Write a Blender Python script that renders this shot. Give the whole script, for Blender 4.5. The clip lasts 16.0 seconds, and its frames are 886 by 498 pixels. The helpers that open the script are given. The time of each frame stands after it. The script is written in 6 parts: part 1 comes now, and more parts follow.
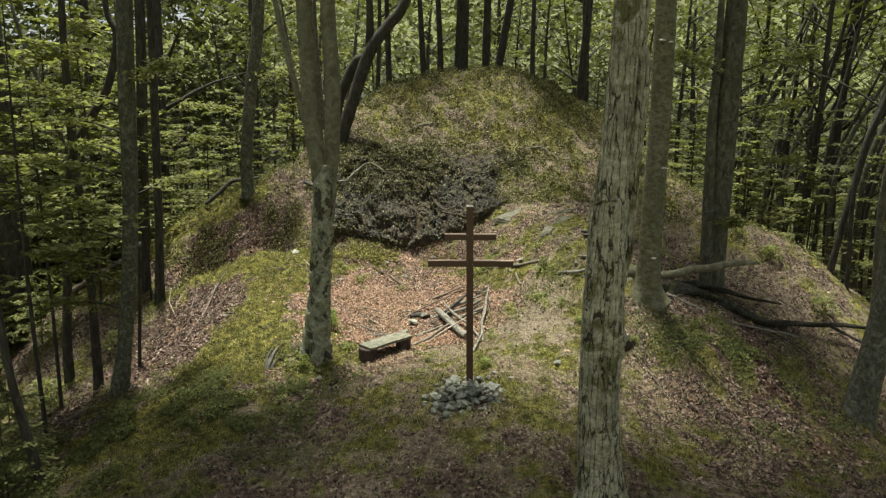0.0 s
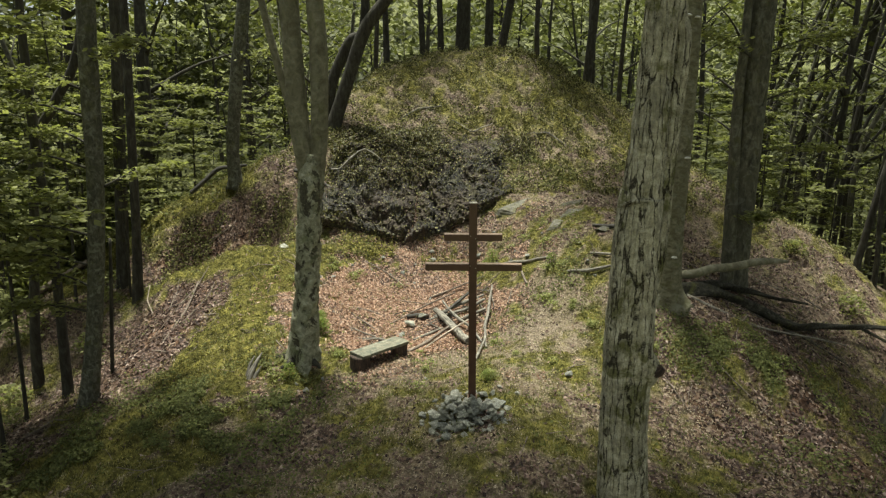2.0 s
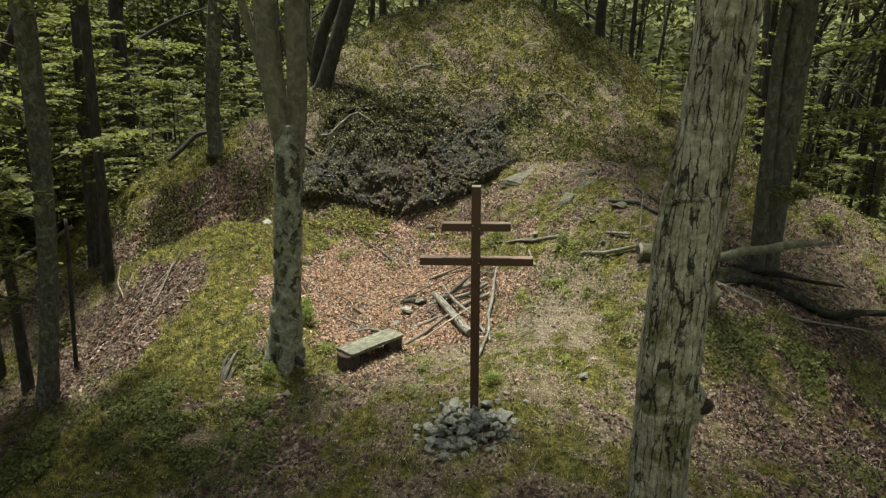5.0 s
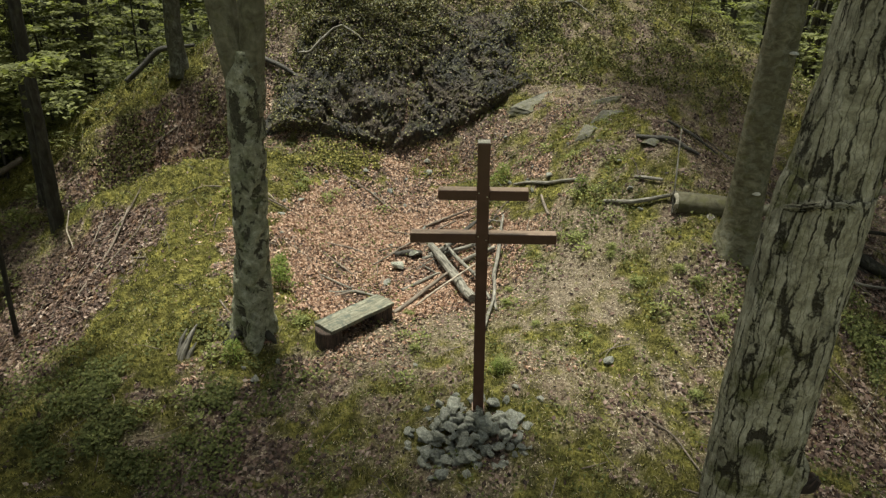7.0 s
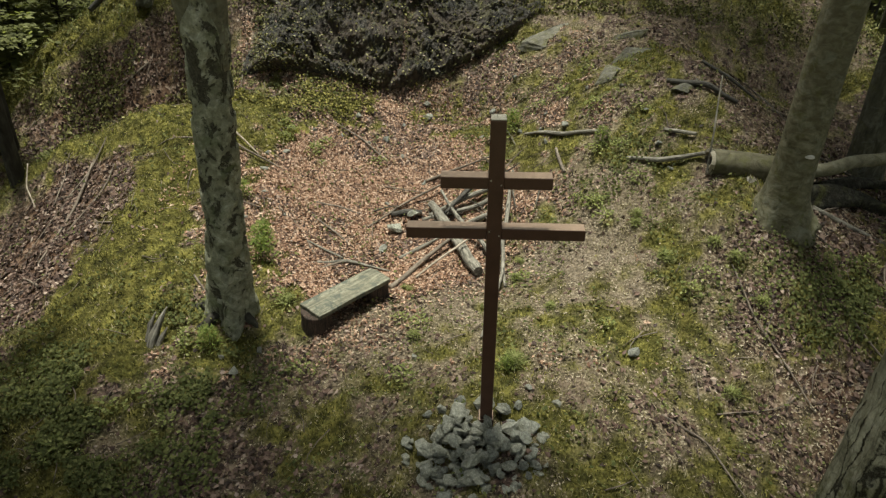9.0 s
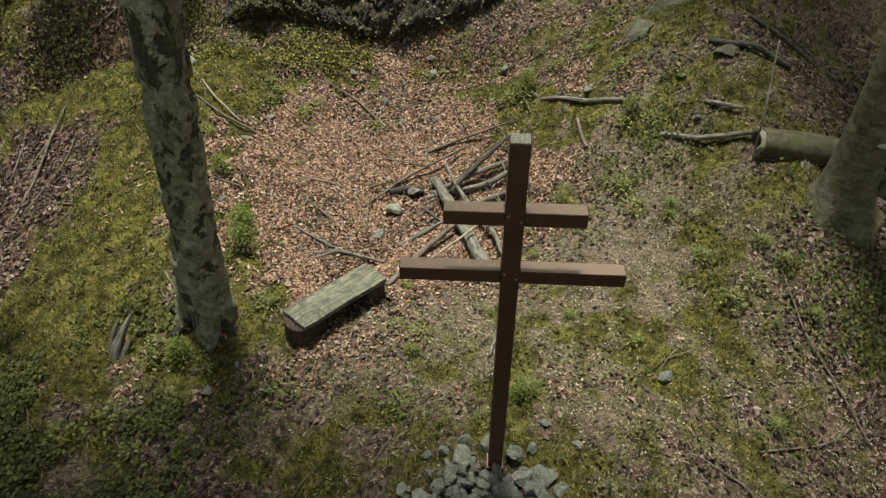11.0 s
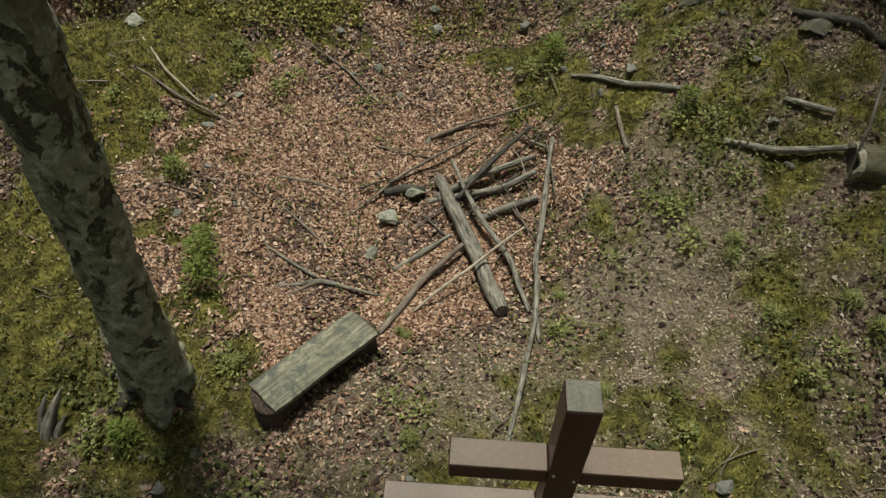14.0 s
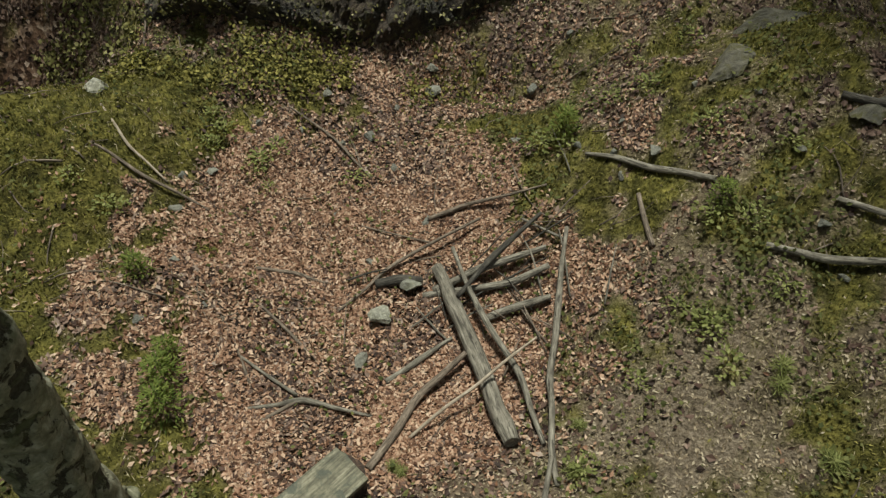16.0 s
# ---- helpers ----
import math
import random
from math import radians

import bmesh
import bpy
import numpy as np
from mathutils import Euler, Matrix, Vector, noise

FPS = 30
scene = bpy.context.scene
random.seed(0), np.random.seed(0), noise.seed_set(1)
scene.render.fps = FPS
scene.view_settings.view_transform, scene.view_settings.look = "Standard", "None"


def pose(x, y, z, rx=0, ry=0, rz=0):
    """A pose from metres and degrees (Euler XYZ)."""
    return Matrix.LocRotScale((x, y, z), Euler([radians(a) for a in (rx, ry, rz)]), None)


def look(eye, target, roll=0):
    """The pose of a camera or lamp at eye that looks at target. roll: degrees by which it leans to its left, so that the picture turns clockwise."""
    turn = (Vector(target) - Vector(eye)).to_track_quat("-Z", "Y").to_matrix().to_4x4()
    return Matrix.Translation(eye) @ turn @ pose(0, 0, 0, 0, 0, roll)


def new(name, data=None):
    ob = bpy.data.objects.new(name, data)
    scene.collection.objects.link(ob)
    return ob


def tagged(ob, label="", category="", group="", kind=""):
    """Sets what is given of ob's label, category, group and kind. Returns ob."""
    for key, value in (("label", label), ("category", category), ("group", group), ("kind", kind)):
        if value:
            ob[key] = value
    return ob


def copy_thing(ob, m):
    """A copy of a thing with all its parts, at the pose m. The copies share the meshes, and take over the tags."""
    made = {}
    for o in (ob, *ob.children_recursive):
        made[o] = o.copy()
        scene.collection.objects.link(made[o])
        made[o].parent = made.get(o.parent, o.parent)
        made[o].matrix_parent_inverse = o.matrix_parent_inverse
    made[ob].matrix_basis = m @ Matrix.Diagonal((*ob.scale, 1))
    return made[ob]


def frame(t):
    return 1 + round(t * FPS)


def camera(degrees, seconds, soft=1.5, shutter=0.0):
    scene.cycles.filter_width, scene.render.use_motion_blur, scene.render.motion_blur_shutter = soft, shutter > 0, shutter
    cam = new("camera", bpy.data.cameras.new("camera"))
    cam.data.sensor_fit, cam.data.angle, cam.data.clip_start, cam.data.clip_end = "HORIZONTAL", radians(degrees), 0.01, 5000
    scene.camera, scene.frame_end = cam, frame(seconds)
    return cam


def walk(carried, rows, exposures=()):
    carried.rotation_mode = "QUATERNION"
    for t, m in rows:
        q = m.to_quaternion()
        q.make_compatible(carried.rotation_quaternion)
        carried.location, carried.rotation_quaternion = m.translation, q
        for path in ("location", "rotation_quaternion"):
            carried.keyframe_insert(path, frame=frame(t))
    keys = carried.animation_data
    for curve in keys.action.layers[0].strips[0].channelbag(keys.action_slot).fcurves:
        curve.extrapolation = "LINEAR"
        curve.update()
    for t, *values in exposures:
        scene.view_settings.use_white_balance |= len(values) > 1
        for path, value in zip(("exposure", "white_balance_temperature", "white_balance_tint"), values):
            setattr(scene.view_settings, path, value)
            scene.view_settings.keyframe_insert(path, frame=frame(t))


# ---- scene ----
cam = camera(68.6, 16.0, 1.3)
PATH = [
    (0, (-0.194, 0.011, 4.251), (-0.282, 1.972, 3.869), 0.6),
    (0.5, (-0.191, 0.285, 4.262), (-0.28, 2.245, 3.871), 0.6),
    (1, (-0.202, 0.584, 4.261), (-0.291, 2.541, 3.859), 0.7),
    (1.5, (-0.231, 0.876, 4.27), (-0.318, 2.83, 3.854), 0.7),
    (2, (-0.238, 1.172, 4.279), (-0.326, 3.123, 3.847), 0.7),
    (2.5, (-0.247, 1.47, 4.294), (-0.334, 3.416, 3.839), 0.7),
    (3, (-0.252, 1.766, 4.307), (-0.339, 3.705, 3.825), 0.7),
    (3.5, (-0.267, 2.062, 4.341), (-0.353, 3.993, 3.828), 0.7),
    (4, (-0.257, 2.359, 4.375), (-0.344, 4.282, 3.833), 0.7),
    (6.3, (-0.26, 2.973, 4.385), (-0.352, 4.881, 3.792), 0.6),
    (6.4, (-0.263, 3.192, 4.398), (-0.354, 5.092, 3.782), 0.6),
    (6.5, (-0.29, 3.65, 4.414), (-0.376, 5.523, 3.719), 0.7),
    (6.6, (-0.302, 4.084, 4.414), (-0.388, 5.928, 3.644), 0.6),
    (6.7, (-0.294, 4.231, 4.421), (-0.383, 6.066, 3.63), 0.7),
    (6.8, (-0.301, 4.279, 4.418), (-0.388, 6.111, 3.62), 0.7),
    (7, (-0.327, 4.392, 4.434), (-0.408, 6.214, 3.614), 0.8),
    (7.5, (-0.354, 4.696, 4.438), (-0.433, 6.494, 3.567), 0.8),
    (8, (-0.386, 4.999, 4.451), (-0.461, 6.771, 3.527), 0.9),
    (8.5, (-0.405, 5.297, 4.466), (-0.478, 7.041, 3.489), 0.9),
    (9, (-0.405, 5.608, 4.494), (-0.481, 7.32, 3.461), 0.8),
    (11.5, (-0.463, 7.159, 4.561), (-0.551, 8.713, 3.306), 1.1),
    (12, (-0.458, 7.496, 4.581), (-0.552, 9.009, 3.277), 1.1),
    (12.5, (-0.5, 7.806, 4.58), (-0.587, 9.284, 3.236), 1.1),
    (13, (-0.533, 8.126, 4.601), (-0.617, 9.563, 3.212), 1.1),
    (13.5, (-0.561, 8.449, 4.627), (-0.642, 9.843, 3.196), 1.1),
    (14, (-0.588, 8.769, 4.665), (-0.668, 10.148, 3.219), 1.1),
    (14.5, (-0.662, 9.055, 4.661), (-0.728, 10.443, 3.223), 1.5),
    (15, (-0.704, 9.36, 4.674), (-0.766, 10.75, 3.238), 1.6),
    (15.5, (-0.714, 9.665, 4.703), (-0.778, 11.054, 3.265), 1.6),
    (16, (-0.749, 9.951, 4.703), (-0.804, 11.348, 3.272), 2.0),
]
walk(cam, [(t, look(eye, target, roll)) for t, eye, target, roll in PATH], [(0, 1.05, 6500, 0), (4, 0.88, 6500, 0), (7, 0.71, 6500, 0), (9, 0.56, 6500, 0), (12.5, 0.10, 6500, 0), (16, -0.13, 6500, 0)])

# ---- light ----
world = bpy.data.worlds.new("sky")
scene.world = world
world.use_nodes = True
wn = world.node_tree
sky = wn.nodes.new("ShaderNodeTexSky")
sky.sky_type = "NISHITA"
sky.sun_disc = False
sky.sun_elevation = radians(80)
sky.sun_rotation = radians(-18)
sky.air_density, sky.dust_density, sky.ozone_density = 1.0, 3.0, 1.0
# thin high cloud: the sky's colour is mostly washed out
cloud = wn.nodes.new("ShaderNodeHueSaturation")
cloud.inputs["Saturation"].default_value = 0.22
wn.links.new(sky.outputs[0], cloud.inputs["Color"])
wn.links.new(cloud.outputs[0], wn.nodes["Background"].inputs[0])
wn.nodes["Background"].inputs[1].default_value = 0.070
sun = new("sun", bpy.data.lights.new("sun", "SUN"))
sun.data.energy = 5.0
sun.data.angle = radians(7)
sun.data.color = (1.0, 0.95, 0.87)
sun.matrix_world = look((-3.0, 19.5, 40.0), (-0.8, 12.6, 0.0))

# ---- noise on arrays ----
rng = np.random.default_rng(7)
LATTICE = rng.random((64, 64, 16))


def vnoise(x, y, z=0.0):
    """Smooth value noise, 0 to 1, on arrays."""
    x, y, z = np.broadcast_arrays(np.asarray(x, float), np.asarray(y, float), np.asarray(z, float))
    xi, yi, zi = np.floor(x).astype(int), np.floor(y).astype(int), np.floor(z).astype(int)
    fx, fy, fz = x - xi, y - yi, z - zi
    fx, fy, fz = (f * f * (3 - 2 * f) for f in (fx, fy, fz))
    out = 0
    for a in (0, 1):
        for b in (0, 1):
            for c in (0, 1):
                w = (fx if a else 1 - fx) * (fy if b else 1 - fy) * (fz if c else 1 - fz)
                out = out + w * LATTICE[(xi + a) % 64, (yi + b) % 64, (zi + c) % 16]
    return out


def fbm(x, y, z=0.0, octaves=4):
    total, amp, norm = 0, 1.0, 0
    for i in range(octaves):
        s = 2.03 ** i
        total = total + amp * vnoise(x * s + 17.3 * i, y * s + 5.1 * i, np.asarray(z) * s)
        norm += amp
        amp *= 0.5
    return total / norm


def facets(u, v, k=0):
    """Broken, flat-faced blocks: a height of about -0.5 to 0.5 from tilted cells, and the distance to the joint beside."""
    u, v = np.asarray(u, float), np.asarray(v, float)
    ui, vi = np.floor(u).astype(int), np.floor(v).astype(int)
    best, second, h = np.full(u.shape, 9.0), np.full(u.shape, 9.0), np.zeros(u.shape)
    for a in (-1, 0, 1):
        for b in (-1, 0, 1):
            r = LATTICE[(ui + a) % 64, (vi + b) % 64]
            du, dv = u - (ui + a + r[..., k]), v - (vi + b + r[..., k + 1])
            d = np.hypot(du, dv)
            face = r[..., k + 2] - 0.5 + 0.9 * (r[..., k + 3] - 0.5) * du + 0.9 * (r[..., k + 4] - 0.5) * dv
            near = d < best
            second = np.where(near, best, np.minimum(second, d))
            h = np.where(near, face, h)
            best = np.minimum(best, d)
    return h, second - best


# ---- the lie of the land ----
# swells of the hollow and the slopes: x, y, spread, height
HILLOCKS = [
    (-4.6, 14.3, 1.5, 0.60), (-3.2, 11.6, 1.5, 0.32), (-1.6, 13.6, 1.5, -0.27), (-0.2, 10.3, 1.5, 0.41), (1.8, 13.6, 1.5, 0.27),
    (2.4, 15.8, 1.5, 1.94), (3.6, 12.4, 1.5, 0.96), (0.4, 17.4, 1.5, 0.23), (-2.6, 17, 1.5, 0.54), (-6.6, 18.7, 2.1, 2.85),
    (-7, 14.4, 2.2, 0.52), (-2.2, 9.4, 1.5, -0.33), (5.6, 13.6, 2.2, 0.59), (-5, 10.6, 1.5, -0.10), (1.4, 10.2, 1.5, 0.14),
    (1.2, 20.2, 2.2, -0.63), (6.2, 18.6, 2.2, 0.35), (-0.6, 15.6, 1.5, 0.26), (-8.6, 20, 2.2, 1.15), (-8.6, 16.6, 2.2, -0.06),
    (8.2, 18.8, 2.3, 1.65), (-4.5, 12.6, 1.5, 0.15), (3.6, 10.6, 1.5, -0.67), (-6.7, 16.2, 1.05, -0.85),
]
# the moss-grown rim of the hollow
RIM_LUMPS = [
    (-4.4, 15.05, 0.6, 0.24), (-5.4, 16.3, 0.7, -0.60), (-5.6, 15.2, 0.5, 0.22), (-6.7, 14.95, 0.5, 0.24), (-7.3, 16.1, 0.7, -0.40),
    (-4.9, 15.25, 0.5, 0.12), (-5.5, 15.25, 0.5, 0.20), (-6.1, 15.25, 0.5, 0.24), (-6.75, 15.25, 0.5, 0.27), (-7.45, 15.25, 0.5, 0.34),
    (-6.3, 16.4, 0.55, -0.25),
]
# the mound, its shoulder and flanks
MOUND_LUMPS = [
    (-9.5, 17.8, 1.3, 0.76), (-6.8, 18.6, 1.3, -0.89), (-5.2, 18.8, 1.3, 0.75), (-4, 20.5, 1.6, 0.75), (-3.6, 24, 2, 1.34),
    (-5.5, 22.5, 1.8, 0.55), (-1.5, 23, 2, 0.30), (1.5, 23.5, 2, 0.90), (4.5, 23, 2, -0.64), (6.5, 21, 2, -0.09),
    (5, 17.5, 1.5, 0.08), (7.5, 17.5, 1.6, 0.64), (9.5, 18.5, 1.8, -0.10), (9, 15.5, 1.8, -0.19), (2.5, 20, 1.6, 0.14),
    (-0.5, 20, 1.5, 0.30), (-2.8, 18.2, 1.2, 0.67),
]
# the lower slope beyond the rim
SLOPE_LUMPS = [(-8.6, 13.2, 1.1, -0.31), (-9.6, 14.8, 1.3, 1.16), (-11.1, 16.5, 1.3, 0.50), (-8.6, 15.8, 1.0, -0.39), (-10, 12.4, 1.3, -0.14), (-13, 18, 2.2, 1.59), (-12, 14, 1.8, 0.08), (-9.8, 16.8, 1.0, -0.77)]


def softplus(u, w=1.2):
    return np.logaddexp(0, u / w) * w


def land(x, y):
    """Height of the ground without its fine relief."""
    x, y = np.asarray(x, float), np.asarray(y, float)
    r2 = ((x - 1.35) / 9.28) ** 2 + ((y - 26.67) / 10.49) ** 2
    z = -0.25 + 5.82 * np.clip(1 - r2, 0, None) - 0.38 * softplus(-x - 5.0)
    z = z - 0.36 * softplus(x - 4.2) * (0.45 + 0.55 / (1 + np.exp(np.clip(y - 13.5, -40, 40)))) - 0.25 * softplus(7.0 - y)
    # the far side of the valley
    far = np.hypot(x, y - 12.0)
    z = z + 0.45 * softplus(far - 75.0, 9.0) * np.exp(-np.clip(far - 260.0, 0, None) / 60.0)
    for cx, cy, s, w in HILLOCKS + RIM_LUMPS + MOUND_LUMPS + SLOPE_LUMPS:
        z = z + w * np.exp(-((x - cx) ** 2 + (y - cy) ** 2) / (2 * s * s))
    return z


def moss(x, y):
    """0 to 1: how green the ground is with moss and grass."""
    def spot(cx, cy, sx, sy, turn=0.0):
        c, s = math.cos(radians(turn)), math.sin(radians(turn))
        u, v = (x - cx) * c + (y - cy) * s, -(x - cx) * s + (y - cy) * c
        return np.exp(-(u / sx) ** 2 - (v / sy) ** 2)
    def strip(points, width):
        best = 1e9
        for (ax, ay), (bx, by) in zip(points, points[1:]):
            dx, dy = bx - ax, by - ay
            u = np.clip(((x - ax) * dx + (y - ay) * dy) / (dx * dx + dy * dy), 0, 1)
            best = np.minimum(best, (x - ax - u * dx) ** 2 + (y - ay - u * dy) ** 2)
        return np.exp(-best / (width * width))
    m = 0.30 + 0.30 * (fbm(x * 0.45, y * 0.45, 7.0, 2) - 0.5)
    # the mossy rim, the shoulder and the herb-grown foreground
    m = m + 1.6 * strip([(-5.0, 11.3), (-4.55, 12.5), (-4.5, 14.1), (-4.3, 15.3)], 0.62) + 0.9 * spot(-3.5, 11.4, 0.9, 0.6) + 2.3 * strip([(-4.5, 14.8), (-5.3, 14.75), (-6.0, 14.8), (-6.8, 15.0), (-7.7, 14.9)], 0.34)
    m = m + 2.4 * strip([(-10.4, 17.3), (-9.2, 17.75), (-8.2, 18.4), (-7.0, 18.7)], 0.62) + 0.7 * strip([(-2.65, 11.7), (-2.75, 13.0)], 0.28) + 0.5 * strip([(-3.2, 13.2), (-3.5, 14.6)], 0.45)
    m = m + 0.75 * spot(-4.7, 9.9, 1.9, 1.1, 20) + 0.5 * spot(-6.2, 8.4, 2.0, 1.2) + 0.29 * spot(-1.0, 10.3, 1.4, 1.5) + 0.38 * spot(1.3, 10.0, 1.6, 2.0)
    m = m + 0.31 * spot(1.6, 12.9, 1.2, 1.9) + 0.20 * spot(2.2, 14.9, 1.6, 1.1) + 0.18 * spot(0.5, 15.6, 1.2, 0.9) + 0.26 * spot(4.2, 11.7, 1.0, 0.6) - 0.10 * spot(4.6, 9.8, 1.6, 1.2)
    m = m + (0.16 * np.clip((y - 17.0) / 1.6, 0, 1) + 0.30 * np.clip((y - 19.5) / 2.5, 0, 1)) * np.exp(-((x - 1.6) / 6.5) ** 4)
    # bare leaf-covered ground: the hollow, the outer slopes, the way past the bench
    m = m - 1.0 * spot(-1.5, 13.7, 1.5, 1.9) - 0.9 * spot(-6.3, 13.4, 1.35, 1.6, -25) - 0.7 * strip([(-3.5, 8.6), (-2.8, 9.7), (-2.3, 10.6), (-1.7, 11.2)], 0.42)
    m = m - 0.75 * spot(-6.3, 17.3, 2.2, 0.75, 12) - 0.6 * spot(5.8, 15.0, 2.2, 1.4) - 0.35 * spot(3.2, 10.9, 0.8, 0.7) - 0.5 * strip([(3.5, 21.5), (3.45, 19.0), (2.7, 17.0)], 0.28)
    m = m - 0.5 * spot(-1.4, 19.0, 2.8, 1.7, 8) - 0.6 * spot(0.95, 12.55, 0.42, 0.36)
    m = m - 0.9 * np.clip((np.hypot(x, y - 15) - 15) / 8, 0, 1)
    n = fbm(x * 1.3, y * 1.3, 0.0, 5) - 0.5
    fine = fbm(x * 4.5 + 8, y * 4.5, 6.0, 3) - 0.5
    return np.clip(0.5 + (m - 0.5) * 1.7 + n * 2.6 + fine * 3.2, 0, 1)


def litter(x, y):
    """0 to 1: how thick the dead leaves lie."""
    hollow = np.exp(-((x + 1.7) / 2.0) ** 2 - ((y - 14.0) / 2.6) ** 2) * 1.3 * (0.12 + 0.88 * np.clip((y - 11.85 - 0.5 * (x + 1.06)) / 0.5, 0, 1))
    slope = 1.1 * np.exp(-((x + 5.8) / 1.5) ** 2 - ((y - 13.2) / 2.0) ** 2) + 0.75 * np.exp(-((x - 4.8) / 2.4) ** 2 - ((y - 11.2) / 2.6) ** 2) + 0.9 * np.exp(-((x + 6.8) / 2.0) ** 2 - ((y - 16.9) / 0.8) ** 2)
    bare = 0.5 * np.exp(-((x - 1.3) / 0.9) ** 2 - ((y - 12.6) / 1.9) ** 2)
    sand = np.exp(-((x - 0.95) / 0.42) ** 2 - ((y - 12.55) / 0.36) ** 2)
    base = 0.42 - 0.6 * sand - 0.35 * np.exp(-((x + 0.5) / 1.5) ** 2 - ((y - 11.3) / 0.9) ** 2) + 0.5 * (fbm(x * 0.7, y * 0.7, 3.3, 3) - 0.5) + hollow + slope - bare
    return np.clip(base - 0.85 * moss(x, y), 0.02, 1)


def relief(x, y):
    near = np.exp(-(np.hypot(x, y - 13) / 22.0) ** 4)
    # the mound and the outer slopes are broken ground, the hollow lies smooth
    broken = np.clip((y - 16.5) / 2.0, 0, 1) + np.clip((np.abs(x + 0.5) - 3.6) / 2.0, 0, 1) * 0.7
    broken = np.clip(broken, 0, 1)
    lumps = (fbm(x * 1.1, y * 1.1, 1.7, 3) - 0.5) * 0.20 + (fbm(x * 4.2, y * 4.2, 2.9, 3) - 0.5) * (0.09 + 0.20 * broken) + (fbm(x * 9.5, y * 9.5, 4.4, 2) - 0.5) * (0.035 + 0.06 * broken)
    high = np.clip((y - 18.0) / 2.0, 0, 1) * (0.34 * (fbm(x * 0.8 + 4, y * 0.8, 2.2, 4) - 0.5) + 0.26 * (fbm(x * 2.2, y * 2.8, 6.2, 3) - 0.5))
    return near * (lumps * (0.6 + 0.8 * moss(x, y)) + high)


def ground_z(x, y):
    x, y = np.asarray(x, float), np.asarray(y, float)
    return land(x, y) + relief(x, y)


def gz(x, y):
    return float(ground_z(x, y))


# ---- meshes ----
def fast_mesh(name, verts, faces, mat, smooth=True):
    """A mesh from arrays: verts (n, 3), faces (m, k)."""
    verts, faces = np.asarray(verts, np.float32), np.asarray(faces, np.int32)
    me = bpy.data.meshes.new(name)
    m, k = faces.shape
    me.vertices.add(len(verts))
    me.vertices.foreach_set("co", verts.ravel())
    me.loops.add(m * k)
    me.loops.foreach_set("vertex_index", faces.ravel())
    me.polygons.add(m)
    me.polygons.foreach_set("loop_start", np.arange(0, m * k, k, dtype=np.int32))
    me.polygons.foreach_set("use_smooth", np.full(m, smooth))
    me.update(calc_edges=True)
    if mat:
        me.materials.append(mat)
    return me


def mesh_part(name, me, parent=None, label=""):
    ob = new(name, me)
    if parent is not None:
        ob.parent = parent
    return tagged(ob, label)


def part(name, bm, material, parent=None, label="", smooth=False):
    me = bpy.data.meshes.new(name)
    bm.to_mesh(me)
    bm.free()
    me.materials.append(material)
    if smooth:
        me.polygons.foreach_set("use_smooth", np.full(len(me.polygons), True))
    return mesh_part(name, me, parent, label)


def thing(name, x, y, z, label, category, group="", kind=""):
    ob = new(name)
    ob.location = (x, y, z)
    ob.empty_display_size = 0.1
    return tagged(ob, label, category, group, kind)


def smooth_line(points, n):
    """n points and radii along a Catmull-Rom curve through (x, y, z, r)."""
    p = np.asarray(points, float)
    p = np.vstack([2 * p[0] - p[1], p, 2 * p[-1] - p[-2]])
    p[0, 3], p[-1, 3] = p[1, 3], p[-2, 3]
    seg = np.linalg.norm(np.diff(p[1:-1, :3], axis=0), axis=1)
    at = np.concatenate([[0], np.cumsum(seg)])
    out = []
    for s in np.linspace(0, at[-1], n):
        i = min(int(np.searchsorted(at, s, side="right")) - 1, len(seg) - 1)
        u = (s - at[i]) / seg[i]
        a, b, c, d = p[i:i + 4]
        out.append(0.5 * (2 * b + (c - a) * u + (2 * a - 5 * b + 4 * c - d) * u * u + (3 * b - a - 3 * c + d) * u ** 3))
    return np.array(out), at[-1]


